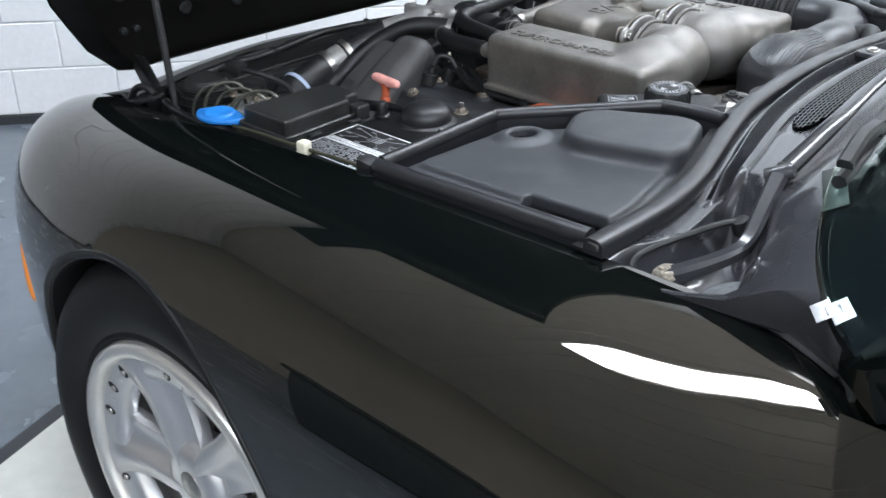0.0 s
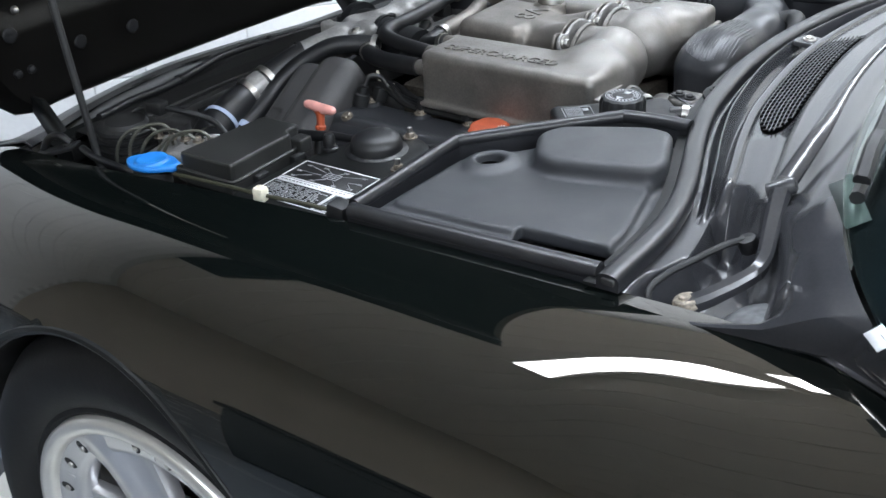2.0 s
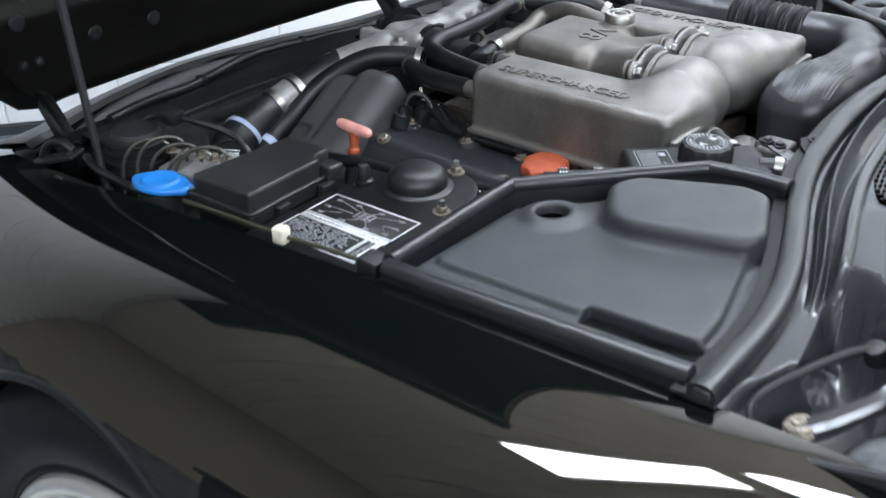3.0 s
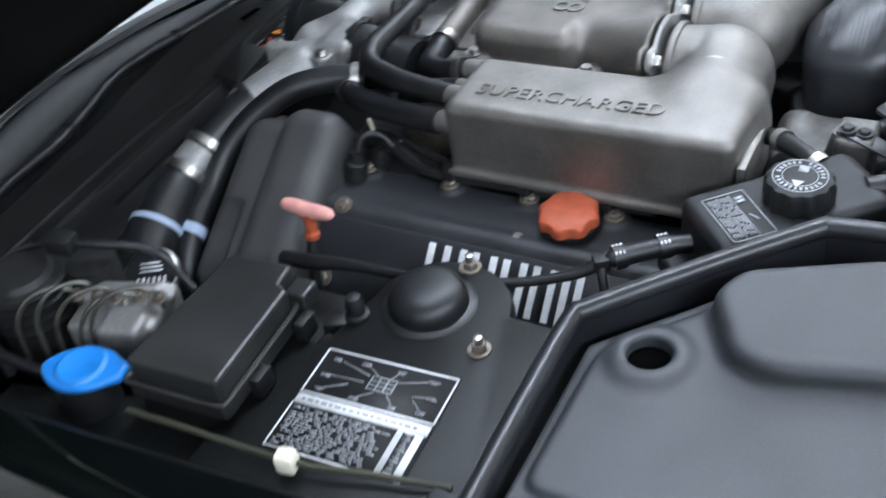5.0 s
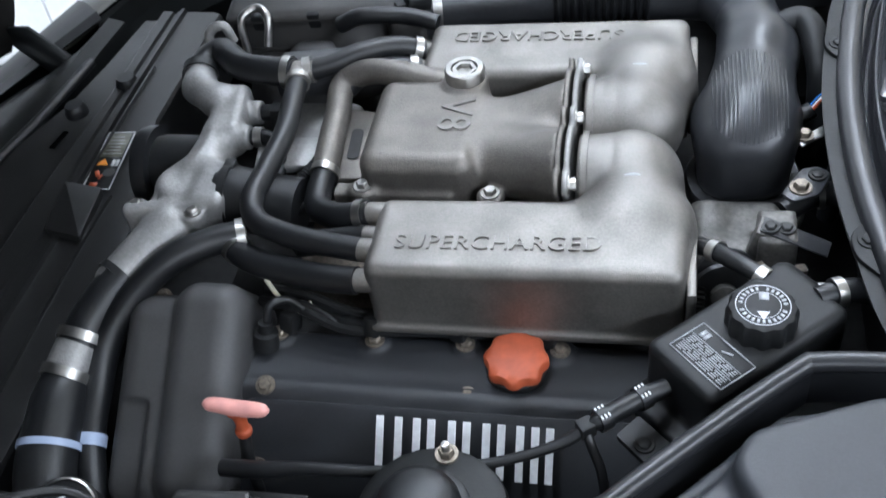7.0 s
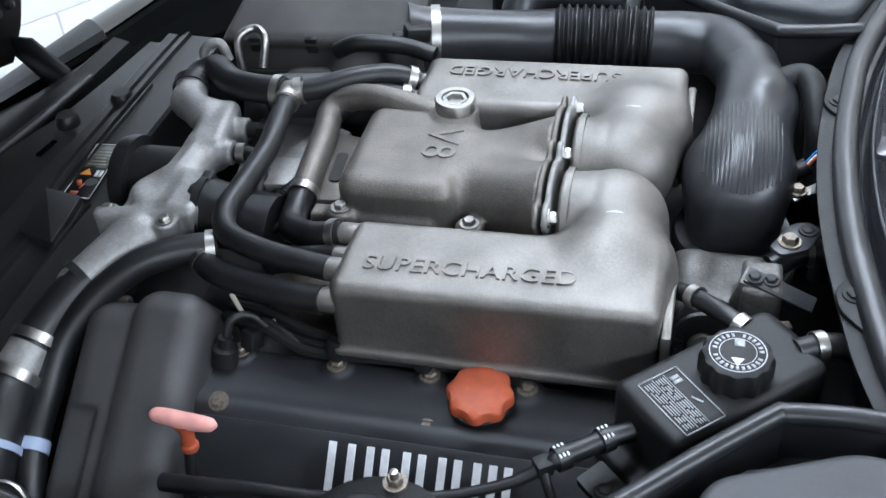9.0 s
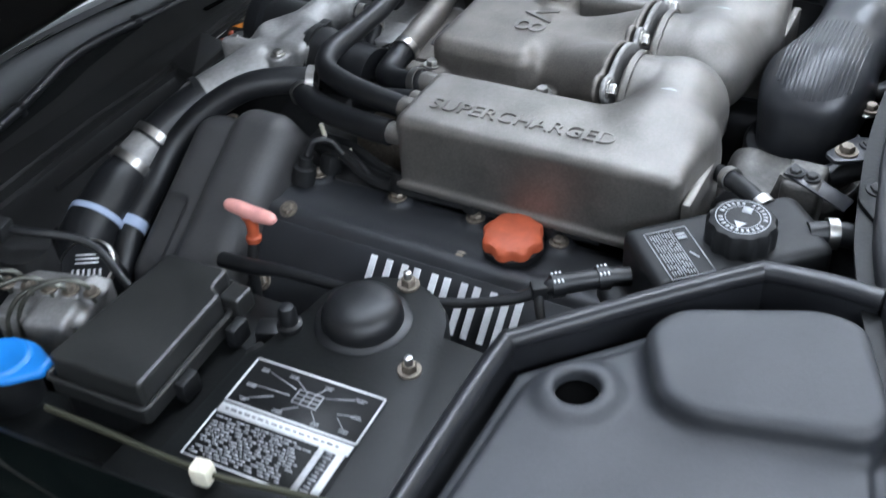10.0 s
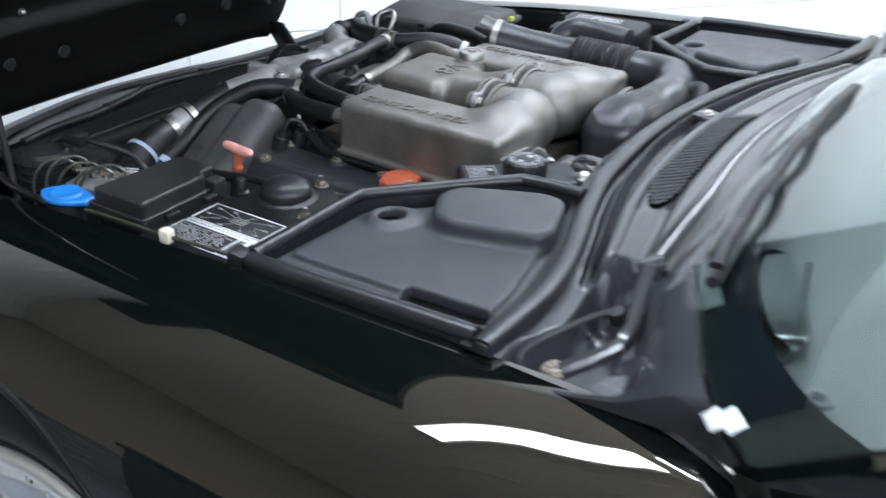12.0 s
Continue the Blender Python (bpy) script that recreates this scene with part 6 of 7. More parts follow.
cast("block", f_unit, (-0.31, -0.53, 0.65), (-0.17, -0.41, 0.77), 0.0032, ALU_B, absu)
part("motor", lathe([(0.0001, 0.05), (0.026, 0.048), (0.028, 0.0)], pose(-0.31, -0.43, 0.70), 24), DARK, absu)
pump = thing("pump_cap", "round black pump cap with white printed bars beside the brake unit", "pump cap")
pm = aim((-0.267, -0.399, 0.716), (0.25, -0.45, 1))
part("body", lathe([(0.0001, 0.0), (0.026, 0.0), (0.029, -0.003), (0.030, -0.012), (0.0275, -0.014), (0.0275, -0.05), (0.0001, -0.05)], pm, 36), RUBBER, pump)
part("ring", lathe([(0.0270, 0.0015), (0.0290, 0.0005), (0.0305, -0.006), (0.0290, -0.006)], pm, 36, closed=True), STEEL, pump, "dull metal rim")
for k in range(6):
    part("print_bar", box((0.0018 + 0.001 * (k % 2), 0.010, 0.0006), pm @ pose(-0.014 + 0.0056 * k, -0.010, 0.0004), 0), WHITE, pump)
for k in range(3):
    part("print_bar", box((0.024, 0.0016, 0.0006), pm @ pose(0.0, 0.002 + 0.0045 * k, 0.0004), 0), WHITE, pump)
PIPE = mat("dark_brake_pipe", (0.10, 0.10, 0.085), rough=0.4, metal=0.6, stain=0.3, stain_scale=60)
rnd = random.Random(11)
for k in range(5):
    x, y = -0.285 + 0.021 * k, -0.476 + 0.006 * k
    h, out = 0.764 + rnd.uniform(-0.008, 0.008), rnd.uniform(0.022, 0.05)
    part("pipe", tube([(x, y, 0.735), (x - 0.001, y - 0.003, h - 0.008), (x - 0.4 * out, y - 0.012, h), (x - 0.9 * out, y - 0.030, h - 0.006), (x - 1.2 * out, y - 0.045, h - 0.03), (x - 1.25 * out, y - 0.050, 0.69)], 0.0025, 8, 6), PIPE, absu)
    part("union", bolt_bm((x, y, 0.746), (0, 0, 1), 0.0055, 0.008), RUST, absu)
reservoir = thing("brake_reservoir", "dark round ribbed pot in the front corner of the bay", "reservoir")
part("pot", lathe([(0.0001, 0.058), (0.030, 0.058), (0.034, 0.052), (0.042, 0.050), (0.042, 0.0), (0.040, -0.06), (0.0001, -0.06)], pose(-0.362, -0.475, 0.700), 32), DARK, reservoir)
for k in range(4):
    part("ring", lathe([(0.042, 0.0), (0.0455, 0.002), (0.0455, 0.006), (0.042, 0.008)], pose(-0.362, -0.475, 0.702 + 0.013 * k), 32, closed=True), PLASTIC, reservoir)
latch = thing("bonnet_latch", "black bonnet latch parts at the front tip of the wing", "latch", "latches")
part("plate", box((0.075, 0.030, 0.006), pose(-0.435, -0.555, 0.722, 0, -16, 24), 0.002), PLASTIC, latch)
part("hook", tube([(-0.465, -0.556, 0.716), (-0.452, -0.552, 0.736), (-0.432, -0.545, 0.742), (-0.415, -0.540, 0.732)], 0.006, 10, 5), RUBBER, latch)
part("bolt", bolt_bm((-0.412, -0.548, 0.729), (0, 0, 1), 0.006, 0.005), DARK, latch)
loom = thing("front_loom", "black taped wiring loom along the inner wing", "wiring")
part("run", tube([(-0.45, -0.50, 0.70), (-0.40, -0.53, 0.722), (-0.34, -0.552, 0.730), (-0.27, -0.560, 0.733), (-0.235, -0.545, 0.72)], 0.0055, 12, 6), RUBBER, loom)
part("run", tube([(-0.42, -0.43, 0.73), (-0.36, -0.44, 0.765), (-0.30, -0.425, 0.768), (-0.25, -0.40, 0.75), (-0.2, -0.41, 0.72)], 0.0045, 12, 6), RUBBER, loom)
part("plug", box((0.03, 0.022, 0.02), pose(-0.33, -0.438, 0.772, 0, 5, 12), 0.004), PLASTIC, loom)

stay = thing("bonnet_stay", "thin black gas stay holding the bonnet up", "gas stay")
part("cylinder", tube([(-0.336, -0.548, 0.69), (-0.40, -0.530, 0.98)], 0.0056, 12, 2), PLASTIC, stay)
part("piston", tube([(-0.40, -0.530, 0.98), (-0.457, -0.514, 1.24)], 0.004, 10, 2), STEEL, stay)

# ---------------------------------------------------------------- hoses
def hose(label, pts, r, clamps=(), name="hose", material=RUBBER):
    t = thing(name, label, "hose", "hoses")
    part("rubber", tube(pts, r, 18, 8), material, t)
    for i in clamps:
        P = spline([p[:3] for p in pts], 8)
        j = int(round(i * (len(P) - 1)))
        d = P[min(j + 1, len(P) - 1)] - P[max(j - 1, 0)]
        part("clamp", band_bm(tuple(P[j]), tuple(d), r + 0.001), STEEL, t, "bright hose clamp")
    return t


hose("long black rubber hose from the tee to the charge cooler", [(-0.152, 0.098, 0.834), (-0.146, 0.05, 0.836), (-0.142, 0.0, 0.832), (-0.148, -0.05, 0.826), (-0.152, -0.095, 0.823), (-0.138, -0.125, 0.822), (-0.105, -0.142, 0.822), (-0.07, -0.152, 0.822), (-0.024, -0.160, 0.822)], 0.0118, (0.03,))
hose("short black rubber hose feeding the charge cooler", [(-0.165, -0.136, 0.796), (-0.148, -0.150, 0.795), (-0.11, -0.166, 0.798), (-0.06, -0.182, 0.805), (-0.024, -0.187, 0.808)], 0.0135, (0.06,))
hose("black rubber elbow between bypass pipe and charge cooler", [(-0.094, -0.03, 0.806), (-0.095, -0.058, 0.802), (-0.088, -0.085, 0.803), (-0.06, -0.105, 0.812), (-0.024, -0.112, 0.823)], 0.0135, (0.04, 0.93))
hose("black rubber stub on the charge cooler", [(-0.10, -0.125, 0.79), (-0.07, -0.132, 0.803), (-0.024, -0.136, 0.815)], 0.0125)
TIE = mat("grey_tie", (0.30, 0.36, 0.48), rough=0.5)
bent = hose("black rubber coolant hose bent down to the radiator", [(-0.155, -0.125, 0.802), (-0.185, -0.138, 0.804), (-0.222, -0.162, 0.800), (-0.258, -0.192, 0.778), (-0.283, -0.228, 0.748), (-0.288, -0.268, 0.720), (-0.282, -0.318, 0.700), (-0.27, -0.37, 0.66)], 0.0150, (0.02,))
part("cable_tie", band_bm((-0.283, -0.316, 0.7008), (0.12, -0.92, -0.37), 0.0152, 0.012), TIE, bent, "blue-grey cable tie")
top_hose = hose("thick black radiator hose with a dull metal joint sleeve", [(-0.276, -0.168, 0.782, 0.021), (-0.290, -0.190, 0.772, 0.0215), (-0.306, -0.222, 0.756, 0.0215), (-0.315, -0.262, 0.740, 0.0205), (-0.315, -0.285, 0.732, 0.026), (-0.313, -0.31, 0.724, 0.028), (-0.308, -0.36, 0.706, 0.029), (-0.294, -0.42, 0.66, 0.029)], 0.024)
part("sleeve", tube([(-0.3105, -0.238, 0.7495), (-0.3155, -0.262, 0.7402)], 0.0224, 24, 2), ALU_B, top_hose, "dull metal joint sleeve")
for at in ((-0.3085, -0.230, 0.7525), (-0.3155, -0.266, 0.739)):
    part("clamp", band_bm(at, (-0.15, -0.9, -0.38), 0.0234, 0.010), STEEL, top_hose, "bright hose clamp")
part("cable_tie", band_bm((-0.311, -0.335, 0.7155), (0.1, -0.9, -0.35), 0.0292, 0.007), TIE, top_hose, "blue-grey cable tie")
hose("black rubber hose to the far charge cooler", [(-0.150, 0.103, 0.836), (-0.12, 0.112, 0.838), (-0.085, 0.13, 0.842), (-0.05, 0.148, 0.838), (-0.02, 0.158, 0.826)], 0.0125, (0.05, 0.93))
hose("black rubber hose beside the far charge cooler", [(-0.100, 0.098, 0.816), (-0.085, 0.112, 0.824), (-0.055, 0.125, 0.826), (-0.02, 0.134, 0.818)], 0.0125, (0.9,))
hose("black rubber hose from the tee towards the thermostat", [(-0.158, 0.102, 0.835), (-0.19, 0.106, 0.835), (-0.226, 0.118, 0.832), (-0.250, 0.140, 0.830), (-0.266, 0.156, 0.826), (-0.281, 0.148, 0.822), (-0.285, 0.128, 0.819)], 0.0165, (0.04,))
big = hose("short wide black rubber hose behind the thermostat housing", [(-0.205, -0.062, 0.793, 0.030), (-0.195, -0.062, 0.793, 0.033), (-0.19, -0.062, 0.793, 0.034), (-0.17, -0.064, 0.790, 0.034), (-0.145, -0.066, 0.788, 0.033), (-0.115, -0.068, 0.786, 0.032)], 0.029)
part("clip", box((0.012, 0.016, 0.010), pose(-0.192, -0.045, 0.822), 0.002), PLASTIC, big)
part("band", lathe([(0.034, -0.004), (0.0365, -0.004), (0.0365, 0.004), (0.034, 0.004)], aim((-0.192, -0.062, 0.793), (1, 0, 0)), 30, closed=True), PLASTIC, big)
hose("small black heater hose by the thermostat", [(-0.192, 0.022, 0.806), (-0.176, 0.022, 0.806), (-0.163, 0.014, 0.804), (-0.157, 0.0, 0.798), (-0.155, -0.025, 0.78)], 0.009, (0.12, 0.62))
corr = thing("harness_tube", "thin corrugated black harness tube", "harness tube", "hoses")
part("tube", tube([(-0.105, 0.03, 0.79), (-0.115, -0.01, 0.795), (-0.128, -0.05, 0.797), (-0.145, -0.09, 0.79)], 0.006, 10, 30, ripple=0.0009, period=0.004), PLASTIC, corr)
hose("thin black vent hose from the coolant tank", [(0.285, -0.115, 0.80), (0.305, -0.135, 0.81), (0.328, -0.158, 0.816), (0.345, -0.172, 0.815)], 0.0085, (0.3, 0.92))
hose("black hose with white marks leaving the coolant tank", [(0.385, -0.192, 0.815), (0.405, -0.182, 0.815), (0.428, -0.176, 0.81), (0.46, -0.18, 0.79)], 0.011, (0.3,))
vac = hose("thin black vacuum hose across the cam cover", [(0.262, -0.281, 0.796, 0.0085), (0.243, -0.294, 0.798, 0.0085), (0.212, -0.318, 0.798, 0.0085), (0.203, -0.324, 0.796, 0.006), (0.175, -0.338, 0.784, 0.0048), (0.12, -0.352, 0.772, 0.0045), (0.04, -0.362, 0.764, 0.005), (-0.04, -0.362, 0.758, 0.006), (-0.08, -0.362, 0.75, 0.008), (-0.12, -0.358, 0.742, 0.008)], 0.008)
for q in ((0.243, -0.294, 0.798), (0.212, -0.318, 0.798)):
    band = part("clamp", band_bm(q, (0.79, 0.61, 0), 0.0090, 0.010), RUBBER, vac, "black hose clamp with white marks")
    for k in (-0.0034, 0.0, 0.0034):
        part("mark", box((0.0018, 0.013, 0.0022), frame_of(Vector(q) + Vector((0.79, 0.61, 0)) * k + Vector((0, 0, 0.0088)), (0.79, 0.61, 0), (-0.61, 0.79, 0)), 0.0004, 1), WHITE, band)
part("joint", box((0.014, 0.014, 0.014), pose(0.199, -0.326, 0.795, 0, 0, 35), 0.002), PLASTIC, vac)
part("branch", tube([(0.199, -0.327, 0.794), (0.204, -0.337, 0.786), (0.212, -0.349, 0.772), (0.216, -0.360, 0.752), (0.217, -0.366, 0.73)], 0.0042, 10, 6), RUBBER, vac)
hose("black ribbed harness tube", [(-0.10, -0.02, 0.77), (-0.12, -0.07, 0.785), (-0.13, -0.10, 0.79)], 0.007, name="harness_tube")
part("tee", join(tube([(-0.172, 0.101, 0.835), (-0.135, 0.104, 0.836)], 0.0135, 16, 2), tube([(-0.153, 0.102, 0.835), (-0.151, 0.08, 0.835)], 0.0135, 16, 2)), ALU, thing("hose_tee", "metal tee joining three hoses", "hose joint"))
hose("corrugated black breather hose by the air filter", [(-0.13, 0.205, 0.83), (-0.10, 0.20, 0.845), (-0.05, 0.205, 0.842), (-0.01, 0.20, 0.835)], 0.010)

# ---------------------------------------------------------------- thermostat housing
def f_thermo(P):
    d = f_caps(P, (-0.285, 0.130, 0.818), (-0.277, 0.098, 0.816), 0.0185, 0.0185)
    d = mix_min(d, f_caps(P, (-0.277, 0.098, 0.816), (-0.250, 0.076, 0.814), 0.0185, 0.0195), 0.010)
    arm = f_box(P, (-0.226, 0.052, 0.806), (0.021, 0.044, 0.022), 0.012, pose(0, 0, 0, 0, 0, 8))
    d = mix_min(d, arm, 0.012)
    d = mix_min(d, f_caps(P, (-0.230, 0.020, 0.803), (-0.233, -0.035, 0.797), 0.021, 0.026), 0.010)
    drum = f_cyl(P, (-0.240, -0.064, 0.770), (-0.236, -0.060, 0.818), 0.036, 0.012)
    d = mix_min(d, drum, 0.014)
    d = mix_min(d, f_box(P, (-0.206, -0.066, 0.792), (0.020, 0.034, 0.030), 0.010), 0.010)
    d = mix_min(d, f_caps(P, (-0.246, -0.108, 0.790), (-0.286, -0.174, 0.778), 0.028, 0.0205), 0.010)
    flange = f_box(P, (-0.247, -0.099, 0.800), (0.046, 0.0075, 0.018), 0.005, pose(0, 0, 0, 0, 0, 8))
    d = mix_min(d, flange, 0.004)
    for x, y in ((-0.282, -0.098), (-0.216, -0.106)):
        d = mix_min(d, f_cyl(P, (x, y, 0.786), (x, y, 0.812), 0.012, 0.002), 0.005)
    for y in (0.066, 0.022):
        d = mix_min(d, f_cyl(P, (-0.206, y, 0.806), (-0.193, y, 0.806), 0.0135, 0.002), 0.005)
    # raised casting seam and ribs
    d = mix_min(d, f_caps(P, (-0.236, 0.074, 0.8265), (-0.229, 0.020, 0.8225), 0.0022), 0.003)
    d = mix_min(d, f_caps(P, (-0.229, 0.020, 0.8225), (-0.234, -0.032, 0.8215), 0.0022), 0.003)
    for x in (-0.262, -0.236, -0.212):
        d = mix_min(d, f_caps(P, (x, -0.060, 0.815), (x - 0.006, -0.096, 0.808), 0.0030), 0.004)
    return d


thermo = thing("thermostat_housing", "bright cast alloy thermostat housing with water outlets", "thermostat housing")
cast("casting", f_thermo, (-0.33, -0.21, 0.735), (-0.17, 0.16, 0.86), 0.003, ALU_B, thermo)
for x, y in ((-0.282, -0.098), (-0.216, -0.106)):
    part("bolt", bolt_bm((x, y, 0.812), (0, 0, 1), 0.006, 0.006), STEEL, thermo)
part("outlet_band", band_bm((-0.2835, 0.124, 0.818), (-0.2, 0.95, 0.1), 0.0205, 0.012), PLASTIC, thermo)
part("fan_boss", lathe([(0.0001, 0.0), (0.034, 0.0), (0.036, 0.01), (0.036, 0.06), (0.0001, 0.06)], aim((-0.310, 0.012, 0.770), (1, 0, 0)), 28), PLASTIC, thermo)
part("fan_collar", lathe([(0.0001, 0.0), (0.046, 0.0), (0.048, 0.006), (0.048, 0.018), (0.0001, 0.018)], aim((-0.325, 0.012, 0.768), (1, 0, 0)), 32), RUBBER, thermo)
part("sensor", join(tube([(-0.192, 0.066, 0.806), (-0.180, 0.066, 0.806)], 0.0095, 12, 1), box((0.024, 0.022, 0.020), pose(-0.169, 0.066, 0.807), 0.003)), PLASTIC, thermo, "black sensor plug")
part("gasket_band", band_bm((-0.2835, -0.171, 0.7795), (-0.5, -0.85, -0.15), 0.0215, 0.008), PLASTIC, thermo)

front_end = thing("front_accessories", "dusty alloy castings and pulleys at the front of the engine", "engine parts")
part("pump", box((0.10, 0.11, 0.09), pose(-0.135, 0.06, 0.745), 0.015), ALU_B, front_end)
part("plate", box((0.07, 0.05, 0.012), pose(-0.150, 0.012, 0.790, 0, 6, 10), 0.003), ALU_B, front_end)
part("bracket", box((0.085, 0.03, 0.03), pose(-0.12, -0.04, 0.765, 0, 0, 6), 0.006), ALU_B, front_end)
part("cover", box((0.09, 0.06, 0.03), pose(-0.145, 0.135, 0.812, 0, 0, 8), 0.008), PLASTIC_B, front_end)
part("lift_eye", tube([(-0.25, 0.19, 0.80), (-0.252, 0.20, 0.84), (-0.235, 0.215, 0.848), (-0.22, 0.205, 0.84), (-0.222, 0.19, 0.81)], 0.005, 10, 6), STEEL, front_end)
wire = thing("wiring_loom", "dark wiring loom with a few yellow marks beside the cam cover", "wiring")
for k, (dy, dz) in enumerate(((0, 0), (0.012, 0.008), (-0.008, 0.012))):
    part("wire", tube([(-0.135, -0.165 + dy, 0.745 + dz), (-0.09, -0.178 + dy, 0.752 + dz), (-0.04, -0.188 + dy, 0.748), (0.05, -0.19, 0.744), (0.2, -0.185, 0.742)], 0.006, 8, 6), PLASTIC, wire)
part("yellow_wire", tube([(-0.13, -0.160, 0.775), (-0.115, -0.172, 0.762), (-0.10, -0.178, 0.765)], 0.0025, 8, 5), CREAM, wire)

# ---------------------------------------------------------------- clutter between cam cover and charge cooler
for k in range(4):
    inj = thing("injector_plug", "small black injector plug with its wires", "plug", "injector plugs")
    x = -0.10 + 0.085 * k
    tilt = aim((x, -0.192, 0.752), (0.1, 0.35, 1))
    part("body", box((0.016, 0.020, 0.022), tilt, 0.003), PLASTIC, inj)
    part("neck", lathe([(0.0001, 0.0), (0.006, 0.0), (0.007, -0.016), (0.0001, -0.016)], tilt @ pose(0, 0, -0.008), 12), RUBBER, inj)
    part("clip", box((0.018, 0.004, 0.004), tilt @ pose(0, -0.011, 0.004), 0.001, 1), STEEL if k % 2 else PLASTIC, inj)
    part("lead", tube([tuple(tilt @ Vector((0, 0, 0.010))), (x + 0.012, -0.186, 0.772), (x + 0.032, -0.190, 0.766), (x + 0.05, -0.195, 0.752)], 0.0028, 8, 5), RUBBER, inj)
sensor = thing("cam_sensor", "black cam sensor with its cable beside the timing cover", "sensor")
part("body", lathe([(0.0001, 0.03), (0.007, 0.03), (0.008, 0.02), (0.012, 0.018), (0.013, 0.0), (0.0001, 0.0)], aim((-0.122, -0.215, 0.738), (0.15, 0.2, 1)), 16), PLASTIC, sensor)
part("cable", tube([(-0.117, -0.208, 0.768), (-0.112, -0.200, 0.782), (-0.098, -0.190, 0.780), (-0.085, -0.188, 0.765)], 0.004, 10, 6), RUBBER, sensor)
for k in range(2):
    part("marked_wire", tube([(-0.10 + 0.02 * k, -0.182, 0.77), (-0.09 + 0.02 * k, -0.190, 0.762), (-0.082 + 0.02 * k, -0.186, 0.756)], 0.0016, 6, 4), CREAM, sensor, "pale marked wire")

# ---------------------------------------------------------------- radiator cover
radc = thing("radiator_cover", "black plastic radiator cover panel with long ridges", "radiator cover")
FRONT = ((-0.45, -0.56), (-0.28, -0.565), (-0.13, -0.575), (-0.065, -0.587), (0.03, -0.595), (0.09, -0.598), (0.14, -0.592), (0.236, -0.558), (0.334, -0.542), (0.45, -0.53))
STEP_X = ((-0.45, -0.540), (-0.343, -0.534), (-0.227, -0.521), (-0.075, -0.505), (0.085, -0.500), (0.226, -0.490), (0.45, -0.495))
GROOVE = ((-0.45, -0.475), (-0.319, -0.474), (-0.175, -0.472), (-0.048, -0.460), (0.10, -0.473), (0.45, -0.474))
RAIL = ((-0.45, -0.451), (-0.18, -0.448), (-0.05, -0.443), (0.04, -0.456), (0.31, -0.460), (0.45, -0.460))
REAR = ((-0.45, -0.37), (-0.05, -0.355), (0.0, -0.357), (0.104, -0.377), (0.185, -0.402), (0.45, -0.402))


def on_cover(table, y):
    return float(np.interp(y, *zip(*table)))


rows = []
for y in np.linspace(-0.45, 0.45, 73).tolist():
    a, b, c, d, e = (on_cover(q, y) for q in (FRONT, STEP_X, GROOVE, RAIL, REAR))
    sec = [(a - 0.004, 0.640), (a - 0.003, 0.683), (a + 0.003, 0.688), (a + 0.012, 0.687), (b - 0.006, 0.6885), (b - 0.002, 0.700), (b + 0.003, 0.7045), (b + 0.012, 0.7035), (c - 0.004, 0.7035), (c - 0.002, 0.699), (c + 0.002, 0.699), (c + 0.004, 0.7035),
           (d - 0.003, 0.7035), (d - 0.002, 0.7085), (d + 0.003, 0.709), (d + 0.005, 0.703), (e - 0.012, 0.7015), (e - 0.003, 0.699), (e, 0.694), (e + 0.001, 0.60)]
    rows.append([(x, y, z - 0.010 * (y / 0.45) ** 2) for x, z in sec])
part("panel", solid(grid_mesh(rows), 0.002), RADM, radc, angle=28)
part("block", prism(rounded([(-0.457, -0.038), (-0.406, -0.050), (-0.414, 0.036), (-0.468, 0.046)], 0.004, 3), 0.69, 0.7125, 0.002), RADM, radc)
part("rear_rail", sweep([(-0.407, -0.30, 0.7035), (-0.407, -0.11, 0.7045), (-0.405, 0.0, 0.705), (-0.403, 0.03, 0.7045)], [(-0.002, -0.004), (-0.002, 0.002), (0.002, 0.002), (0.002, -0.004)], 5), RADM, radc)
part("second_rail", sweep([(-0.447, 0.040, 0.7045), (-0.4475, 0.16, 0.7045), (-0.449, 0.30, 0.700)], [(-0.0015, -0.004), (-0.0015, 0.003), (0.0015, 0.003), (0.0015, -0.004)], 5), RADM, radc)
for x, y in ((-0.475, 0.262), (-0.525, 0.20)):
    part("fixing", lathe([(0.006, 0.010), (0.012, 0.010), (0.014, 0.006), (0.016, 0.0), (0.016, -0.006)], pose(x, y, 0.701), 24), RUBBER, radc, "round rubber fixing")
# black inset drawn on the panel for the slot's shaded depth
part("slot", box((0.008, 0.036, 0.003), pose(-0.532, 0.150, 0.6905, 0, 0, -10), 0.001, 1), VOID, radc)
cable = thing("release_cable", "black sleeved cable along the front of the bay", "cable")
part("sleeve", tube([(-0.600, -0.36, 0.672), (-0.612, -0.28, 0.674), (-0.612, -0.20, 0.674), (-0.628, -0.122, 0.674), (-0.648, -0.038, 0.674), (-0.640, 0.038, 0.676), (-0.612, 0.124, 0.678), (-0.588, 0.22, 0.68), (-0.57, 0.34, 0.68)], 0.0075, 12, 8), RUBBER, cable)
part("clip", box((0.018, 0.012, 0.020), pose(-0.620, -0.16, 0.672, 0, 0, 12), 0.003), PLASTIC, cable)
part("clip", box((0.018, 0.012, 0.020), pose(-0.626, 0.085, 0.676, 0, 0, -24), 0.003), PLASTIC, cable)
warn = thing("warning_label", "silver and black warning label on the radiator cover", "label")
wm = frame_of((-0.4305, 0.094, 0.7055), (-0.078, 1, 0), (-1, -0.078, 0.02))
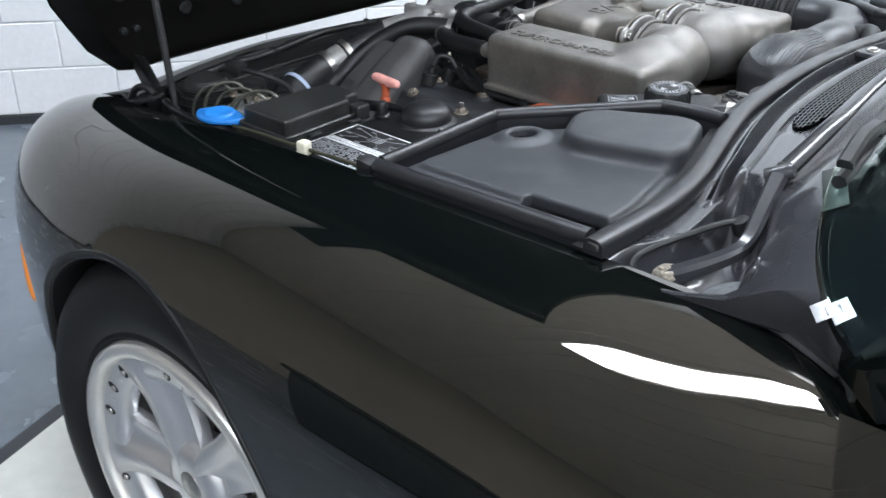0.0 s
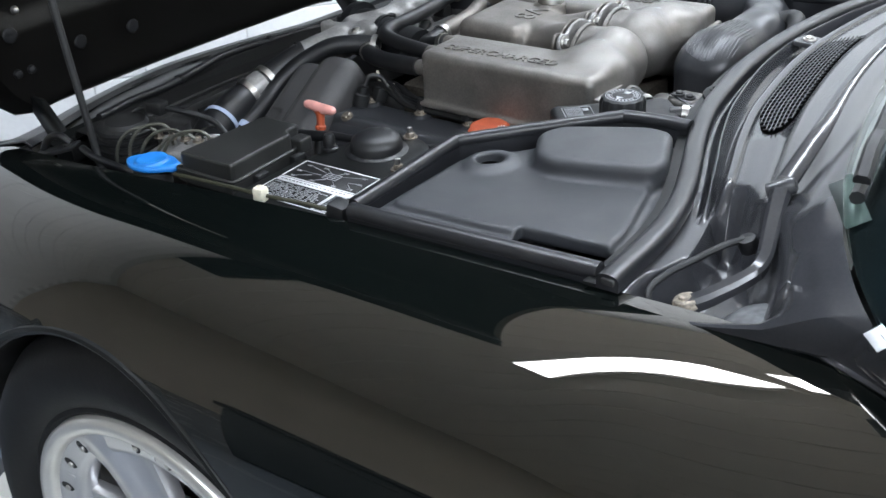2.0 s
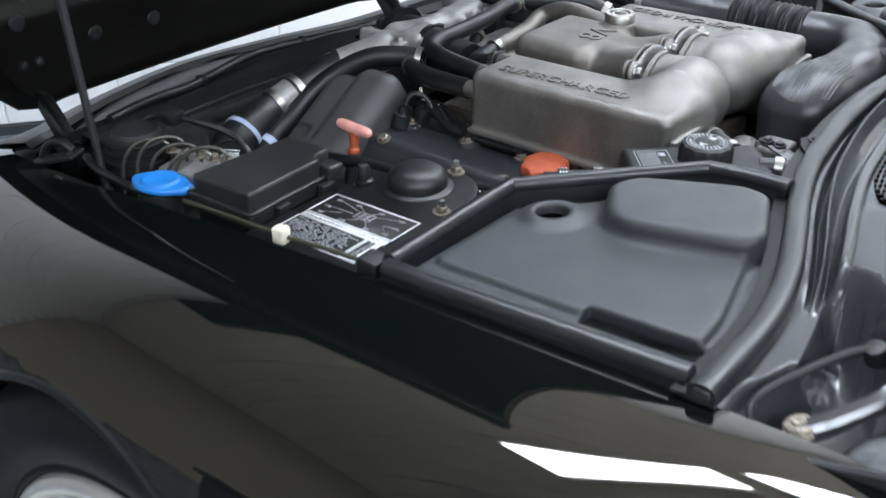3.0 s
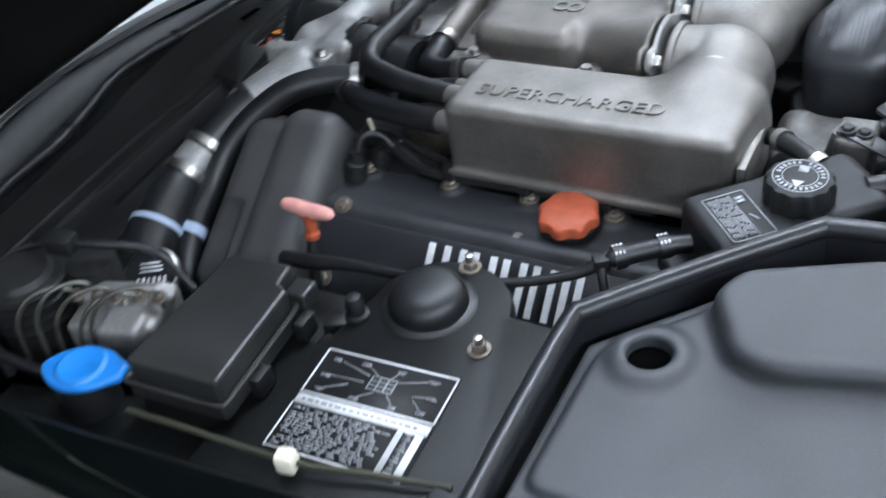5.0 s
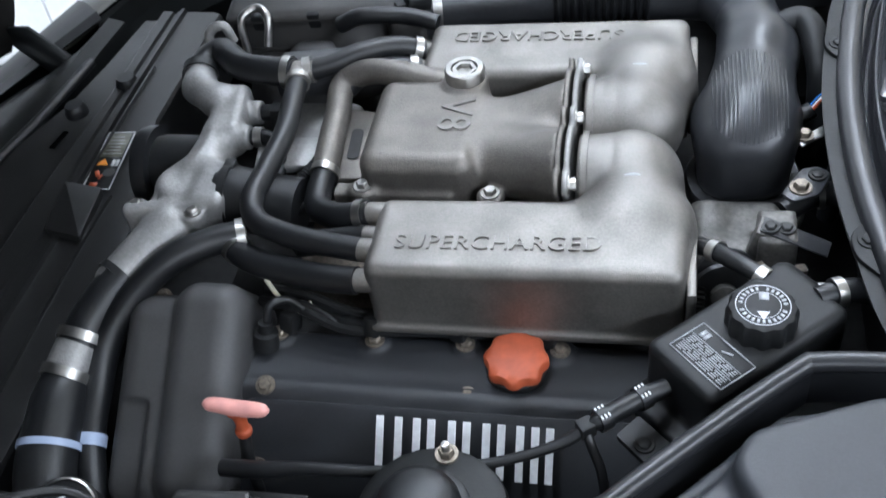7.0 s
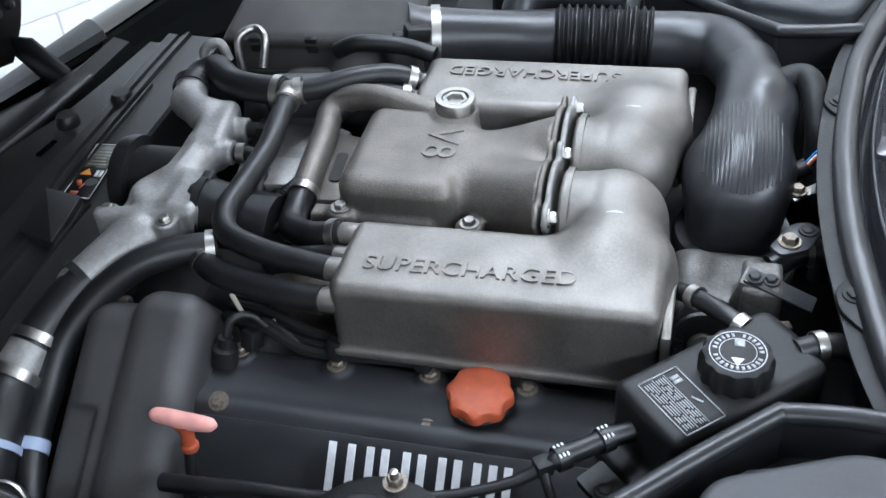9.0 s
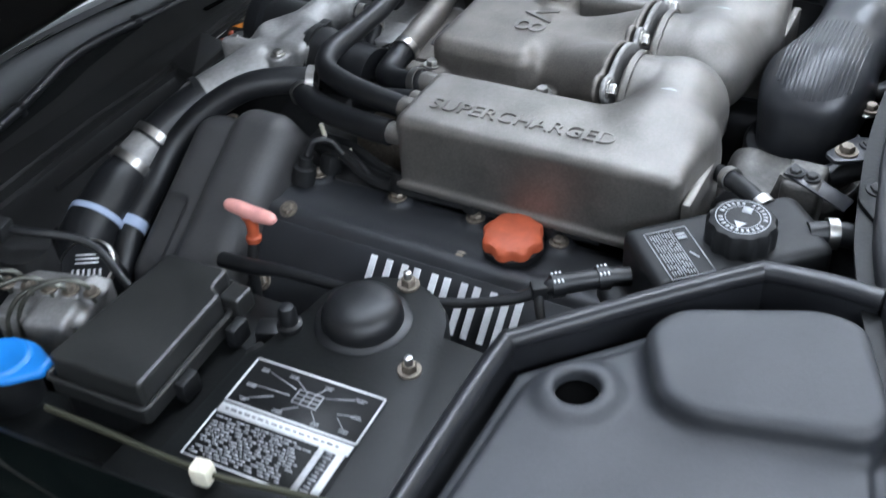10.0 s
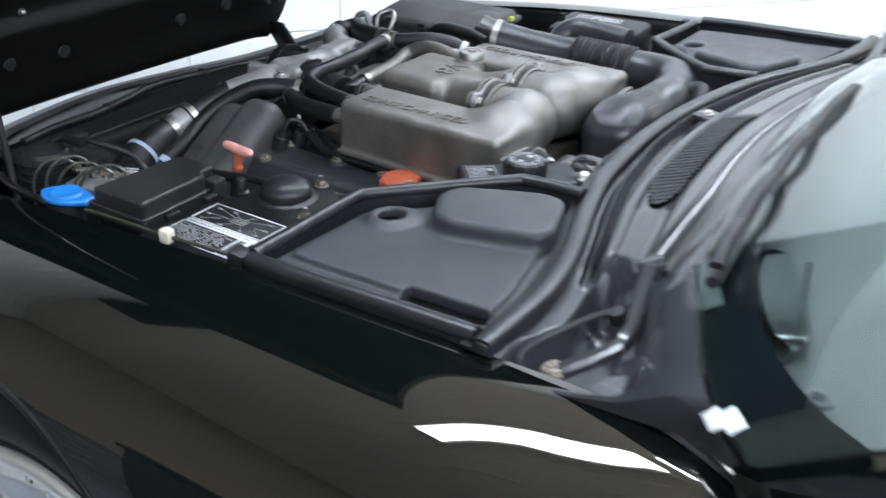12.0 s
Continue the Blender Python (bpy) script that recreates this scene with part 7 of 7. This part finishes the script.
part("sheet", box((0.112, 0.036, 0.0008), wm, 0), PLASTIC, warn)
printed(warn, wm, 0.110, 0.035, [], 0.0014, WHITE, 7)
part("print_panel", box((0.046, 0.029, 0.0005), wm @ pose(0.029, 0, 0.0005), 0), mat("label_grey", (0.15, 0.15, 0.12), rough=0.5, stain=0.3, stain_scale=90), warn, "faded grey text panel")
for k in range(6):
    part("print_bar", box((0.0012, 0.024 - 0.005 * (k % 3), 0.0004), wm @ pose(0.012 + 0.0065 * k, 0, 0.0009), 0), SILVERPRINT, warn)
tri = bmesh.new()
tri.faces.new([tri.verts.new(wm @ Vector((-0.006 + 0.009 * math.cos(a), 0.006 + 0.009 * math.sin(a), 0.0012))) for a in (0, 2.094, 4.189)])
part("print_triangle", tri, ORANGE, warn, smooth=False)
part("print_square", join(box((0.012, 0.004, 0.0005), wm @ pose(-0.006, -0.0075, 0.0006), 0), box((0.012, 0.004, 0.0005), wm @ pose(-0.006, -0.0125, 0.0006), 0)), WHITE, warn)
part("print_mark", join(box((0.012, 0.006, 0.0005), wm @ pose(-0.026, 0.007, 0.0006, 0, 0, 25), 0), box((0.010, 0.003, 0.0005), wm @ pose(-0.032, 0.001, 0.0006, 0, 0, -20), 0), box((0.007, 0.010, 0.0005), wm @ pose(-0.046, 0.006, 0.0006), 0)), RED, warn)
part("print_mark", lathe([(0.0001, 0.0004), (0.0075, 0.0004), (0.0078, 0.0)], wm @ pose(-0.024, -0.007, 0.0006), 20), mat("label_dark_grey", (0.06, 0.06, 0.058), rough=0.5), warn)

# ---------------------------------------------------------------- wall blocks, last
BW, BH, GAP = 0.341, 0.1575, 0.004
block_me = {}


def block_mesh(w):
    key = round(w, 3)
    if key not in block_me:
        bm = box((w - GAP, 0.05, BH - GAP), None, 0.003, 1)
        me = bpy.data.meshes.new("block")
        bm.to_mesh(me)
        bm.free()
        me.materials.append(BLOCK)
        block_me[key] = me
    return block_me[key]


turn_w = frame_of((0, 0, 0), U, -N)
near_rows, near_cols = range(9), range(-5, 12)
for r in near_rows:
    z = 0.0305 + BH * (r + 0.5)
    for k in near_cols:
        u = -0.046 + BW * (k + 0.5) + (BW / 2 if r % 2 else 0)
        b = new("block", block_mesh(BW))
        b.matrix_world = Matrix.Translation(in_room(u, -0.025, z)) @ turn_w
        b.parent = wall_front
        b.matrix_parent_inverse = Matrix()


def block_field(along_u, skip):
    """The rest of a wall's blocks, joined into one mesh."""
    verts, faces = [], []
    for r in range(20):
        z = 0.0305 + BH * (r + 0.5)
        for k in range(-12, 26):
            if skip and r in near_rows and k in near_cols:
                continue
            c = -0.046 + BW * (k + 0.5) + (BW / 2 if r % 2 else 0)
            if along_u and not U0 + 0.2 < c < U1 - 0.2 or not along_u and not 0.2 < c < N1 - 0.2:
                continue
            i = len(verts)
            for d, e in ((-0.02, 0.0), (-0.003, 0.0), (0.0, 0.003)):
                for sx, sz in ((-1, -1), (1, -1), (1, 1), (-1, 1)):
                    a, h = c + sx * ((BW - GAP) / 2 - e), z + sz * ((BH - GAP) / 2 - e)
                    verts.append(tuple(in_room(a, d, h) if along_u else in_room(U0 + 0.006 + d, a, h)))
            for q in (0, 4):
                for s in range(4):
                    faces.append((i + q + s, i + q + (s + 1) % 4, i + q + 4 + (s + 1) % 4, i + q + 4 + s))
            faces.append((i + 8, i + 9, i + 10, i + 11))
    me = bpy.data.meshes.new("blocks")
    me.from_pydata(verts, [], faces)
    return me


far = obj("far_blocks", block_field(True, True), BLOCK, wall_front, smooth=False)
tagged(far, kind="stuff")
